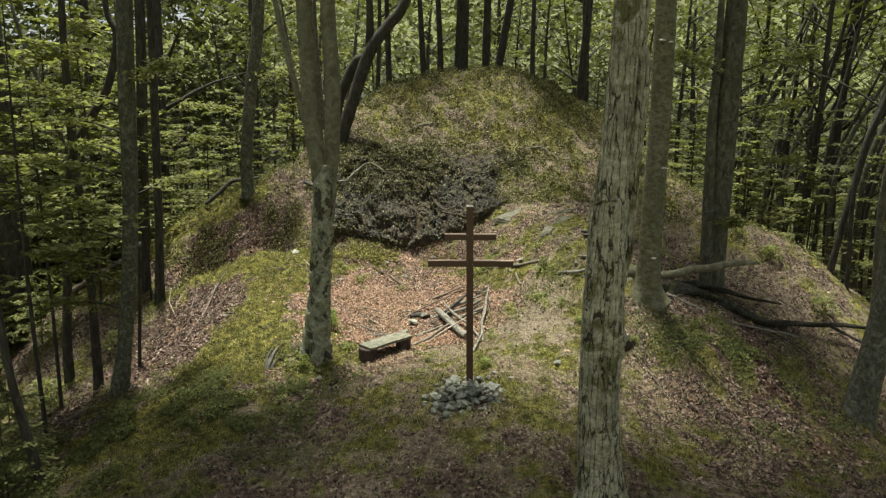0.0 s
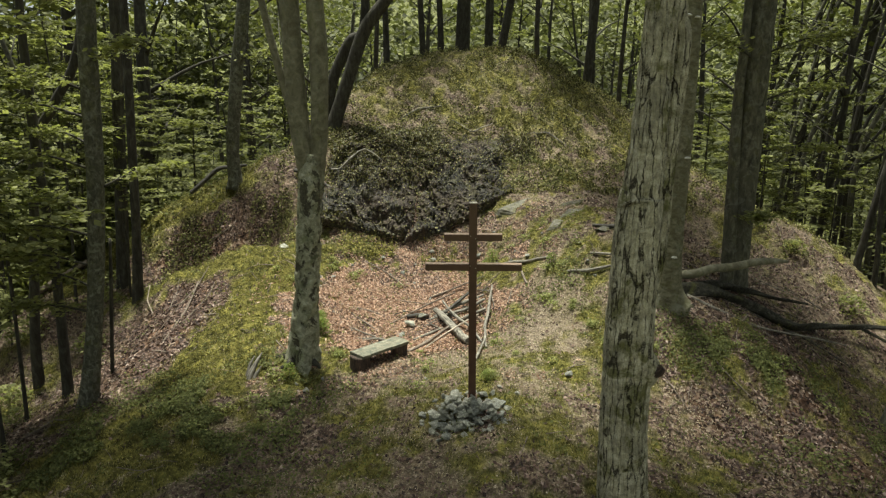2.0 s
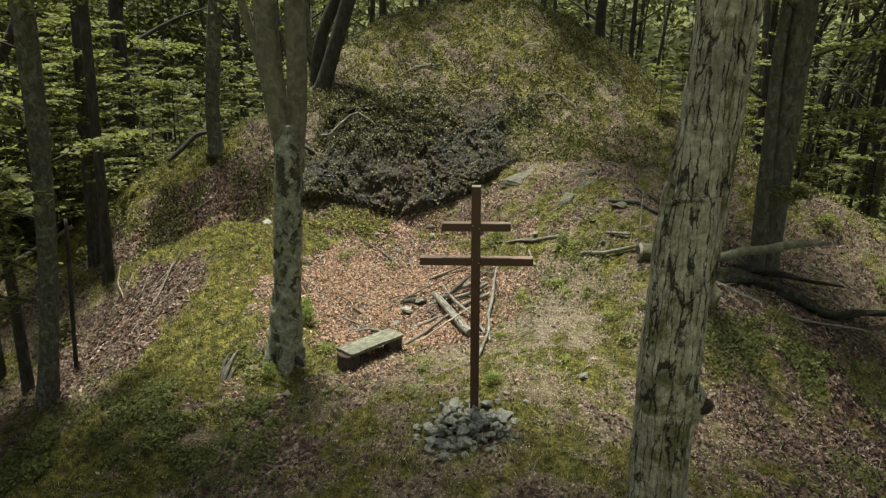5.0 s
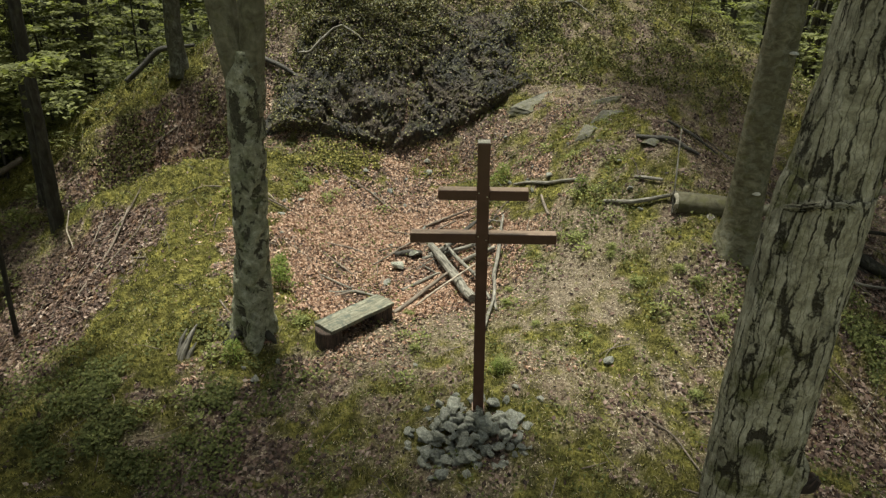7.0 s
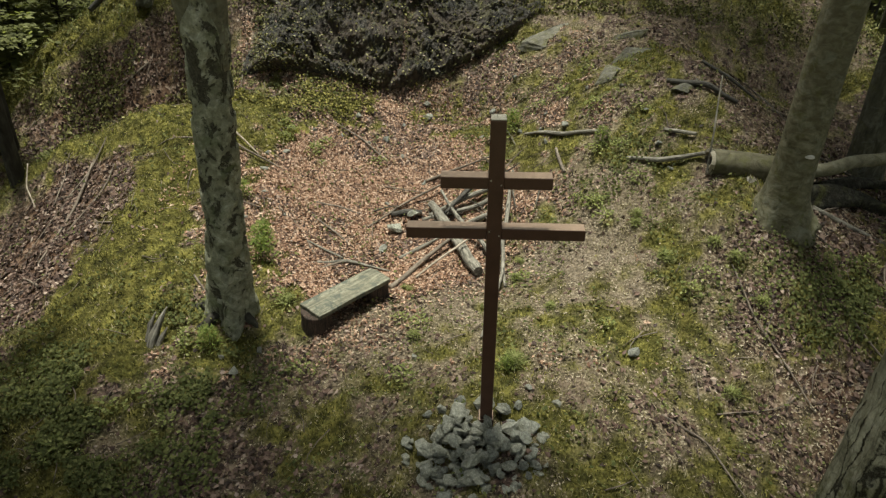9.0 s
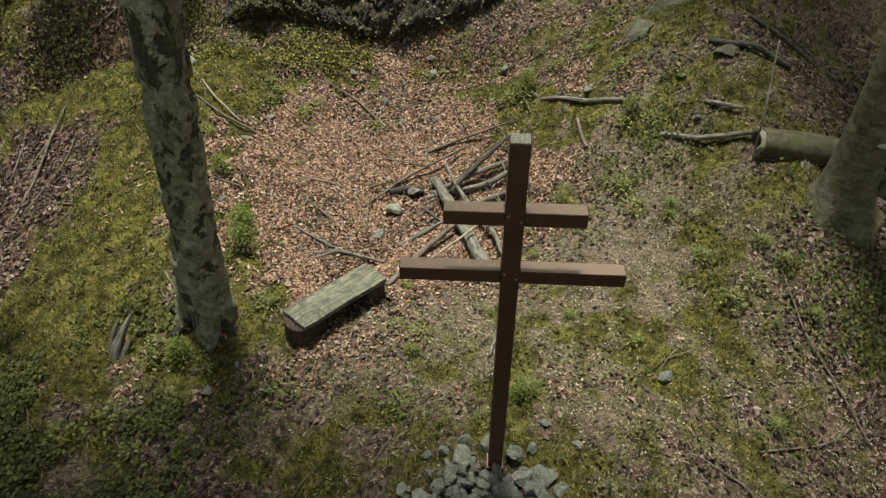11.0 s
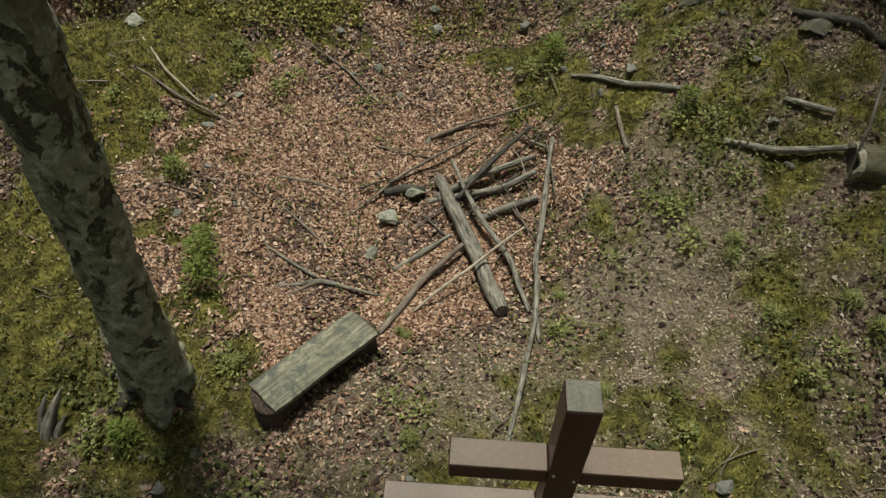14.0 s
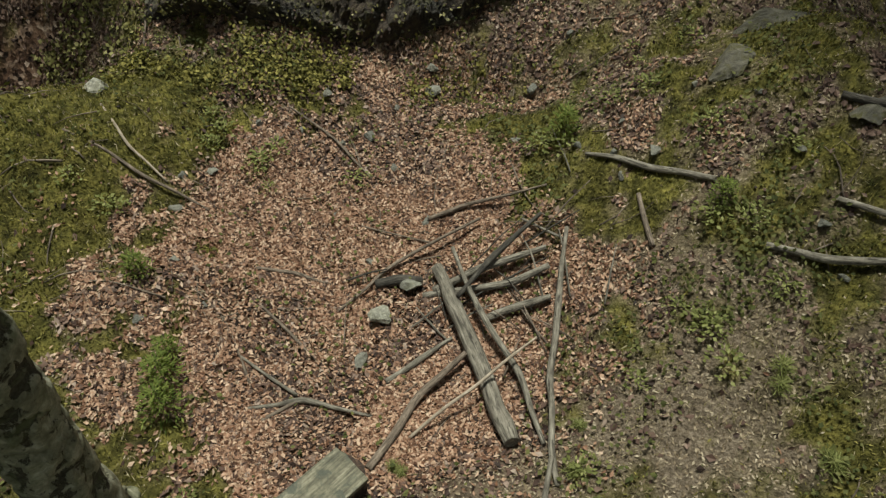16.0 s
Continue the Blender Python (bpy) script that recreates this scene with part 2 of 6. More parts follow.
def tube(points, sides=10, step=0.12, bump=None, origin=(0, 0, 0), cap=True):
    """Arrays of a round limb along points (x, y, z, radius). bump(angle, length, r) gives a radial offset in metres."""
    p = np.asarray(points, float)
    length = np.linalg.norm(np.diff(p[:, :3], axis=0), axis=1).sum()
    n = max(3, int(length / step) + 1)
    c, total = smooth_line(points, n)
    t = np.gradient(c[:, :3], axis=0)
    t /= np.linalg.norm(t, axis=1)[:, None]
    ref = np.array([1.0, 0.0, 0.0]) if abs(t[0, 0]) < 0.8 else np.array([0.0, 1.0, 0.0])
    us, vs = [], []
    u = ref - t[0] * (ref @ t[0])
    for i in range(n):
        u = u - t[i] * (u @ t[i])
        u /= np.linalg.norm(u)
        us.append(u)
        vs.append(np.cross(t[i], u))
    us, vs = np.array(us), np.array(vs)
    ang = np.linspace(0, 2 * math.pi, sides, endpoint=False)
    r = np.repeat(c[:, 3:4], sides, 1)
    crest = 0 * r + 0.5
    if bump is not None:
        off = bump(ang[None, :] + 0 * r, np.linspace(0, total, n)[:, None] + 0 * r, r)
        r = r + off
        lo, hi = np.percentile(off, (6, 90))
        crest = np.clip((off - lo) / max(hi - lo, 1e-6), 0, 1)
    v = c[:, None, :3] + us[:, None] * (np.cos(ang) * r)[..., None] + vs[:, None] * (np.sin(ang) * r)[..., None]
    v = v.reshape(-1, 3) - np.asarray(origin, float)
    # a place along and round the limb, for grain that follows it
    reach = float(c[:, 3].mean())
    grain = np.stack([np.cos(ang)[None] * reach + 0 * r, np.sin(ang)[None] * reach + 0 * r, np.linspace(0, total, n)[:, None] + 0 * r], -1).reshape(-1, 3)
    i, j = np.meshgrid(np.arange(n - 1), np.arange(sides), indexing="ij")
    a, b = i * sides + j, i * sides + (j + 1) % sides
    f = np.stack([a, b, b + sides, a + sides], -1).reshape(-1, 4)
    if cap:
        base = len(v)
        v = np.vstack([v, c[0, :3] - origin, c[-1, :3] - origin])
        k = np.arange(sides)
        k2 = (k + 1) % sides
        lo = np.stack([k2, k, np.full(sides, base), np.full(sides, base)], -1)
        hi = np.stack([k, k2, np.full(sides, base), np.full(sides, base)], -1) + [(n - 1) * sides, (n - 1) * sides, 1, 1]
        return v, f, np.vstack([lo[:, :3], hi[:, :3]]), np.concatenate([crest.ravel(), [0.5, 0.5]]), np.vstack([grain, [[0, 0, 0], [0, 0, total]]])
    return v, f, None, crest.ravel(), grain


def tube_mesh(name, tubes, mat, smooth=True):
    """One mesh from several tubes; caps as triangles folded into quads' list."""
    verts, quads, tris, crests, grains, base = [], [], [], [], [], 0
    for v, f, c, k, along in tubes:
        verts.append(v)
        grains.append(along + [0.37 * base % 7, 0.11 * base % 5, 0])
        crests.append(k)
        quads.append(f + base)
        if c is not None:
            tris.append(c + base)
        base += len(v)
    verts, quads = np.vstack(verts), np.vstack(quads)
    me = bpy.data.meshes.new(name)
    loops = quads.ravel()
    starts = np.arange(0, len(loops), 4)
    if tris:
        tr = np.vstack(tris)
        starts = np.concatenate([starts, len(loops) + np.arange(0, tr.size, 3)])
        loops = np.concatenate([loops, tr.ravel()])
    me.vertices.add(len(verts))
    me.vertices.foreach_set("co", verts.astype(np.float32).ravel())
    me.loops.add(len(loops))
    me.loops.foreach_set("vertex_index", loops.astype(np.int32))
    me.polygons.add(len(starts))
    me.polygons.foreach_set("loop_start", starts.astype(np.int32))
    me.polygons.foreach_set("use_smooth", np.concatenate([np.full(len(quads), smooth), np.full(len(starts) - len(quads), False)]))
    me.update(calc_edges=True)
    layer = me.attributes.new("crest", "FLOAT", "POINT")
    layer.data.foreach_set("value", np.concatenate(crests).astype(np.float32))
    layer = me.attributes.new("grain", "FLOAT_VECTOR", "POINT")
    layer.data.foreach_set("vector", np.vstack(grains).astype(np.float32).ravel())
    me.materials.append(mat)
    return me


def blades(pos, yaw, tilt, roll, length, width, fold=0.0, six=False):
    """Many small leaves as one set of arrays. pos (n, 3); angles in radians; y is the leaf's length."""
    n = len(pos)
    if six:
        lx = np.array([0, 0.5, 0.42, 0, -0.42, -0.5])
        ly = np.array([-0.5, -0.15, 0.2, 0.55, 0.2, -0.15])
        faces = np.array([[0, 1, 2, 3], [0, 3, 4, 5]])
    else:
        lx = np.array([0, 0.5, 0, -0.5])
        ly = np.array([-0.5, -0.05, 0.5, -0.05])
        faces = np.array([[0, 1, 2, 3]])
    k = len(lx)
    x = lx[None] * width[:, None]
    y = ly[None] * length[:, None]
    z = np.abs(lx)[None] * 2 * (np.asarray(fold) * width)[:, None] if np.ndim(fold) else np.abs(lx)[None] * 2 * fold * width[:, None]
    z = z + np.zeros_like(x)
    cr, sr, ct, st, cy, sy = (g(a)[:, None] for a in (roll, tilt, yaw) for g in (np.cos, np.sin))
    x, z = x * cr + z * sr, -x * sr + z * cr
    y, z = y * ct - z * st, y * st + z * ct
    x, y = x * cy - y * sy, x * sy + y * cy
    v = np.stack([x, y, z], -1) + pos[:, None]
    f = (faces[None] + (np.arange(n) * k)[:, None, None]).reshape(-1, 4)
    return v.reshape(-1, 3), f


# ---- materials ----
def material(name):
    m = bpy.data.materials.new(name)
    m.use_nodes = True
    nt = m.node_tree
    return m, nt, nt.nodes["Principled BSDF"]


def node(nt, kind, **values):
    n = nt.nodes.new(kind)
    for key, value in values.items():
        if key in n.inputs.keys():
            n.inputs[key].default_value = value
    return n


def ramp(nt, fac, stops, smooth=False):
    r = nt.nodes.new("ShaderNodeValToRGB")
    e = r.color_ramp.elements
    e[0].position, e[0].color = stops[0][0], (*stops[0][1], 1)
    e[1].position, e[1].color = stops[-1][0], (*stops[-1][1], 1)
    for p, c in stops[1:-1]:
        q = e.new(p)
        q.color = (*c, 1)
    if smooth:
        r.color_ramp.interpolation = "EASE"
    nt.links.new(fac, r.inputs[0])
    return r.outputs[0]


def mix(nt, fac, a, b, blend="MIX"):
    m = nt.nodes.new("ShaderNodeMix")
    m.data_type, m.blend_type = "RGBA", blend
    for sock, v in ((m.inputs[0], fac), (m.inputs[6], a), (m.inputs[7], b)):
        if isinstance(v, (int, float)):
            sock.default_value = v
        elif isinstance(v, tuple):
            sock.default_value = (*v, 1)
        else:
            nt.links.new(v, sock)
    return m.outputs[2]


def coords(nt, scale=(1, 1, 1), space="Object"):
    tc = nt.nodes.new("ShaderNodeTexCoord")
    mp = nt.nodes.new("ShaderNodeMapping")
    mp.inputs["Scale"].default_value = scale
    nt.links.new(tc.outputs[space], mp.inputs[0])
    return mp.outputs[0]


def tex(nt, vec, scale, detail=6.0, rough=0.55, distort=0.0):
    n = node(nt, "ShaderNodeTexNoise", Scale=scale, Detail=detail, Roughness=rough, Distortion=distort)
    nt.links.new(vec, n.inputs["Vector"])
    return n.outputs[0]


def bump(nt, bsdf, height, strength, distance):
    b = node(nt, "ShaderNodeBump", Strength=strength, Distance=distance)
    nt.links.new(height, b.inputs["Height"])
    nt.links.new(b.outputs[0], bsdf.inputs["Normal"])


def math_node(nt, op, a, b):
    m = nt.nodes.new("ShaderNodeMath")
    m.operation = op
    for s, v in zip(m.inputs, (a, b)):
        if isinstance(v, (int, float)):
            s.default_value = v
        else:
            nt.links.new(v, s)
    return m.outputs[0]


def attribute(nt, name):
    a = nt.nodes.new("ShaderNodeAttribute")
    a.attribute_name = name
    return a.outputs["Fac"]


def ground_material():
    m, nt, b = material("forest_floor")
    v = coords(nt)
    grain = tex(nt, v, 38, 8, 0.7)
    mid = tex(nt, v, 7, 7, 0.68)
    broad = tex(nt, v, 2.4, 6, 0.65, 0.4)
    cell = node(nt, "ShaderNodeTexVoronoi", Scale=17.0, Randomness=1.0)
    nt.links.new(v, cell.inputs["Vector"])
    sep = nt.nodes.new("ShaderNodeSeparateColor")
    nt.links.new(cell.outputs["Color"], sep.inputs[0])
    soil = ramp(nt, grain, [(0.3, (0.085, 0.065, 0.046)), (0.52, (0.27, 0.218, 0.158)), (0.72, (0.48, 0.405, 0.312))])
    soil = mix(nt, 0.8, soil, ramp(nt, mid, [(0.34, (0.5, 0.48, 0.45)), (0.6, (1.1, 1.1, 1.1))]), "MULTIPLY")
    leafy = ramp(nt, sep.outputs[0], [(0.0, (0.016, 0.010, 0.008)), (0.35, (0.080, 0.044, 0.028)), (0.7, (0.20, 0.122, 0.080)), (0.9, (0.32, 0.225, 0.165)), (1.0, (0.45, 0.35, 0.275))])
    leafy = mix(nt, 0.8, leafy, ramp(nt, mid, [(0.34, (0.25, 0.25, 0.25)), (0.6, (1.15, 1.15, 1.15))]), "MULTIPLY")
    mossy = ramp(nt, mid, [(0.32, (0.030, 0.030, 0.010)), (0.47, (0.135, 0.127, 0.038)), (0.66, (0.34, 0.305, 0.092))])
    mossy = mix(nt, 0.6, mossy, ramp(nt, grain, [(0.3, (0.35, 0.35, 0.3)), (0.65, (1.1, 1.1, 1.0))]), "MULTIPLY")
    mossy = mix(nt, 0.6, mossy, ramp(nt, broad, [(0.36, (0.40, 0.36, 0.30)), (0.62, (1.15, 1.15, 1.0))]), "MULTIPLY")
    dry = mix(nt, attribute(nt, "litter"), soil, leafy)
    near = mix(nt, attribute(nt, "moss"), dry, mossy)
    wooded = ramp(nt, tex(nt, v, 0.5, 8, 0.7), [(0.35, (0.070, 0.078, 0.030)), (0.65, (0.19, 0.195, 0.078))])
    nt.links.new(mix(nt, attribute(nt, "wooded"), near, wooded), b.inputs["Base Color"])
    b.inputs["Roughness"].default_value = 0.95
    b.inputs["Specular IOR Level"].default_value = 0.15
    lift = math_node(nt, "ADD", grain, math_node(nt, "MULTIPLY", cell.outputs["Distance"], 0.7))
    bump(nt, b, math_node(nt, "ADD", lift, math_node(nt, "MULTIPLY", mid, 1.6)), 1.0, 0.06)
    return m


def leaf_material(name, stops, translucent=0.0, rough=0.7, spec=0.2):
    m, nt, b = material(name)
    geo = nt.nodes.new("ShaderNodeNewGeometry")
    colour = ramp(nt, geo.outputs["Random Per Island"], stops)
    v = coords(nt)
    colour = mix(nt, 0.5, colour, ramp(nt, tex(nt, v, 30, 3), [(0.3, (0.55, 0.55, 0.55)), (0.7, (1.2, 1.2, 1.2))]), "MULTIPLY")
    nt.links.new(colour, b.inputs["Base Color"])
    b.inputs["Roughness"].default_value = rough
    b.inputs["Specular IOR Level"].default_value = spec
    if translucent:
        tr = nt.nodes.new("ShaderNodeBsdfTranslucent")
        nt.links.new(mix(nt, 1.0, colour, (1.0, 1.06, 0.6), "MULTIPLY"), tr.inputs[0])
        ms = nt.nodes.new("ShaderNodeMixShader")
        ms.inputs[0].default_value = translucent
        nt.links.new(b.outputs[0], ms.inputs[1])
        nt.links.new(tr.outputs[0], ms.inputs[2])
        nt.links.new(ms.outputs[0], nt.nodes["Material Output"].inputs[0])
    return m


def bark_material(name, dark, mid, light, mossy=0.0, stretch=0.25, scale=9.0, patch=0.5, relief_d=0.02, lichen=0.0):
    m, nt, b = material(name)
    v = coords(nt, (1, 1, stretch))
    v2 = coords(nt)
    a = tex(nt, v, scale, 8, 0.65, 0.6)
    big = tex(nt, v2, 2.6, 5, 0.6, 0.4)
    fine = tex(nt, v2, 45, 6, 0.7)
    colour = ramp(nt, a, [(0.32, dark), (0.5, mid), (0.68, light)])
    colour = mix(nt, ramp(nt, big, [(0.46, (0, 0, 0)), (0.56, (patch, patch, patch))]), colour, mix(nt, fine, dark, mid))
    if lichen:
        blotch = tex(nt, v2, 7.0, 5, 0.65, 0.8)
        colour = mix(nt, ramp(nt, blotch, [(0.54, (0, 0, 0)), (0.62, (lichen, lichen, lichen))]), colour, mix(nt, fine, (0.20, 0.21, 0.17), (0.42, 0.43, 0.36)))
    if mossy:
        spots = tex(nt, v2, 4.2, 6, 0.7, 0.3)
        colour = mix(nt, ramp(nt, spots, [(0.54, (0, 0, 0)), (0.66, (mossy, mossy, mossy))]), colour, mix(nt, fine, (0.03, 0.035, 0.008), (0.17, 0.17, 0.04)))
    nt.links.new(colour, b.inputs["Base Color"])
    b.inputs["Roughness"].default_value = 0.92
    b.inputs["Specular IOR Level"].default_value = 0.2
    bump(nt, b, math_node(nt, "ADD", a, math_node(nt, "MULTIPLY", fine, 0.35)), 1.0, relief_d)
    return m


def flaky_bark():
    """Pale bark that has come away in dark, sharp-edged patches, with lichen."""
    m, nt, b = material("flaky_pale_bark")
    v, v2 = coords(nt, (1, 1, 0.7)), coords(nt)
    fine, mid = tex(nt, v2, 40, 7, 0.7), tex(nt, v2, 9, 6, 0.65, 0.5)
    patch = tex(nt, v, 3.6, 12, 0.74, 0.9)
    gone_at = math_node(nt, "ADD", math_node(nt, "MULTIPLY", math_node(nt, "SUBTRACT", 1.0, attribute(nt, "crest")), 0.16), patch)
    pale = ramp(nt, mid, [(0.3, (0.13, 0.130, 0.086)), (0.5, (0.29, 0.284, 0.20)), (0.7, (0.53, 0.52, 0.41))])
    pale = mix(nt, 0.6, pale, ramp(nt, fine, [(0.3, (0.5, 0.5, 0.5)), (0.65, (1.15, 1.15, 1.15))]), "MULTIPLY")
    inner = ramp(nt, fine, [(0.32, (0.016, 0.014, 0.010)), (0.7, (0.105, 0.094, 0.068))])
    gone = ramp(nt, gone_at, [(0.63, (0, 0, 0)), (0.645, (0.93, 0.93, 0.93))])
    chips = ramp(nt, tex(nt, v, 15.0, 8, 0.7, 0.3), [(0.61, (0, 0, 0)), (0.63, (0.85, 0.85, 0.85))])
    gone = mix(nt, 1.0, gone, chips, "LIGHTEN")
    colour = mix(nt, gone, pale, inner)
    spots = tex(nt, v2, 5.0, 6, 0.7, 0.6)
    colour = mix(nt, ramp(nt, spots, [(0.53, (0, 0, 0)), (0.64, (0.7, 0.7, 0.7))]), colour, mix(nt, fine, (0.07, 0.080, 0.035), (0.24, 0.26, 0.15)))
    nt.links.new(colour, b.inputs["Base Color"])
    b.inputs["Roughness"].default_value = 0.92
    b.inputs["Specular IOR Level"].default_value = 0.2
    bump(nt, b, math_node(nt, "SUBTRACT", math_node(nt, "MULTIPLY", fine, 0.4), gone), 0.8, 0.02)
    return m


def plated_bark():
    """Old grey bark in ragged upright plates between dark fissures, with moss and worn patches."""
    m, nt, b = material("furrowed_plated_bark")
    v2 = coords(nt)
    wob = node(nt, "ShaderNodeTexNoise", Scale=9.0, Detail=5.0, Roughness=0.6)
    nt.links.new(v2, wob.inputs["Vector"])
    shift = nt.nodes.new("ShaderNodeVectorMath")
    shift.operation = "MULTIPLY_ADD"
    nt.links.new(wob.outputs["Color"], shift.inputs[0])
    shift.inputs[1].default_value = (0.055, 0.055, 0.30)
    nt.links.new(v2, shift.inputs[2])
    squash = nt.nodes.new("ShaderNodeMapping")
    squash.inputs["Scale"].default_value = (1, 1, 0.10)
    nt.links.new(shift.outputs[0], squash.inputs[0])
    cells = []
    for scale in (15.0, 36.0):
        c = node(nt, "ShaderNodeTexVoronoi", Scale=scale)
        c.feature = "DISTANCE_TO_EDGE"
        nt.links.new(squash.outputs[0], c.inputs["Vector"])
        cells.append(c.outputs["Distance"])
    fine, mid, big = tex(nt, v2, 60, 7, 0.75), tex(nt, v2, 13, 6, 0.65, 0.4), tex(nt, v2, 3.2, 6, 0.65, 0.5)
    width = math_node(nt, "MULTIPLY", math_node(nt, "SUBTRACT", tex(nt, v2, 5, 6, 0.7), 0.51), 0.38)
    fissure = math_node(nt, "SUBTRACT", cells[0], width)
    fissure = math_node(nt, "ADD", fissure, math_node(nt, "MULTIPLY", math_node(nt, "SUBTRACT", fine, 0.5), 0.20))
    deep = ramp(nt, fissure, [(0.0, (0.92, 0.92, 0.92)), (0.05, (0, 0, 0))])
    crack = ramp(nt, cells[1], [(0.01, (0.28, 0.28, 0.28)), (0.05, (0, 0, 0))])
    plate = ramp(nt, mid, [(0.3, (0.22, 0.203, 0.140)), (0.5, (0.45, 0.420, 0.305)), (0.68, (0.65, 0.615, 0.475))])
    plate = mix(nt, 0.65, plate, ramp(nt, fine, [(0.3, (0.5, 0.5, 0.5)), (0.66, (1.15, 1.15, 1.15))]), "MULTIPLY")
    worn = mix(nt, fine, (0.085, 0.079, 0.056), (0.31, 0.292, 0.22))
    colour = mix(nt, ramp(nt, big, [(0.50, (0, 0, 0)), (0.62, (0.7, 0.7, 0.7))]), plate, worn)
    green = mix(nt, fine, (0.03, 0.034, 0.008), (0.17, 0.17, 0.04))
    colour = mix(nt, ramp(nt, tex(nt, v2, 2.6, 8, 0.72, 0.4), [(0.52, (0, 0, 0)), (0.60, (0.8, 0.8, 0.8))]), colour, green)
    colour = mix(nt, crack, colour, (0.06, 0.052, 0.038))
    colour = mix(nt, deep, colour, (0.036, 0.030, 0.020))
    nt.links.new(colour, b.inputs["Base Color"])
    b.inputs["Roughness"].default_value = 0.93
    b.inputs["Specular IOR Level"].default_value = 0.2
    bump(nt, b, math_node(nt, "SUBTRACT", math_node(nt, "MULTIPLY", fine, 0.3), math_node(nt, "ADD", deep, math_node(nt, "MULTIPLY", crack, 0.5))), 1.0, 0.03)
    return m


def stone_material(name, lo, hi, mossy=0.0):
    m, nt, b = material(name)
    v = coords(nt)
    info = nt.nodes.new("ShaderNodeObjectInfo")
    n1, n2 = tex(nt, v, 9, 8, 0.65), tex(nt, v, 60, 6, 0.7)
    colour = ramp(nt, n1, [(0.3, lo), (0.7, hi)])
    colour = mix(nt, 0.6, colour, ramp(nt, n2, [(0.3, (0.5, 0.5, 0.5)), (0.7, (1.2, 1.2, 1.2))]), "MULTIPLY")
    colour = mix(nt, 0.7, colour, ramp(nt, info.outputs["Random"], [(0, (0.6, 0.62, 0.62)), (1, (1.25, 1.22, 1.15))]), "MULTIPLY")
    if mossy:
        s = tex(nt, v, 3.0, 6, 0.7, 0.5)
        colour = mix(nt, ramp(nt, s, [(0.47, (0, 0, 0)), (0.6, (mossy, mossy, mossy))]), colour, mix(nt, n2, (0.02, 0.022, 0.006), (0.13, 0.12, 0.03)))
    nt.links.new(colour, b.inputs["Base Color"])
    b.inputs["Roughness"].default_value = 0.9
    bump(nt, b, math_node(nt, "ADD", n1, math_node(nt, "MULTIPLY", n2, 0.4)), 0.9, 0.03)
    return m


def rock_material():
    """Dark crumbling rock with brown soil in it, moss and pale lichen specks."""
    m, nt, b = material("weathered_dark_rock")
    v = coords(nt)
    n1, n2, n3 = tex(nt, v, 4, 9, 0.72), tex(nt, v, 16, 9, 0.78), tex(nt, v, 1.4, 6, 0.65, 0.5)
    colour = ramp(nt, n2, [(0.38, (0.008, 0.007, 0.006)), (0.50, (0.040, 0.037, 0.031)), (0.60, (0.125, 0.118, 0.098)), (0.74, (0.40, 0.385, 0.33))])
    soil = ramp(nt, n2, [(0.3, (0.020, 0.014, 0.010)), (0.7, (0.120, 0.086, 0.058))])
    colour = mix(nt, ramp(nt, n3, [(0.42, (0, 0, 0)), (0.56, (0.9, 0.9, 0.9))]), colour, soil)
    colour = mix(nt, 0.7, colour, ramp(nt, n1, [(0.36, (0.4, 0.4, 0.4)), (0.62, (1.15, 1.12, 1.05))]), "MULTIPLY")
    green = ramp(nt, n2, [(0.3, (0.014, 0.015, 0.005)), (0.7, (0.12, 0.114, 0.032))])
    colour = mix(nt, ramp(nt, n1, [(0.52, (0, 0, 0)), (0.60, (0.6, 0.6, 0.6))]), colour, green)
    nt.links.new(colour, b.inputs["Base Color"])
    b.inputs["Roughness"].default_value = 0.85
    bump(nt, b, math_node(nt, "ADD", n1, n2), 1.0, 0.05)
    return m


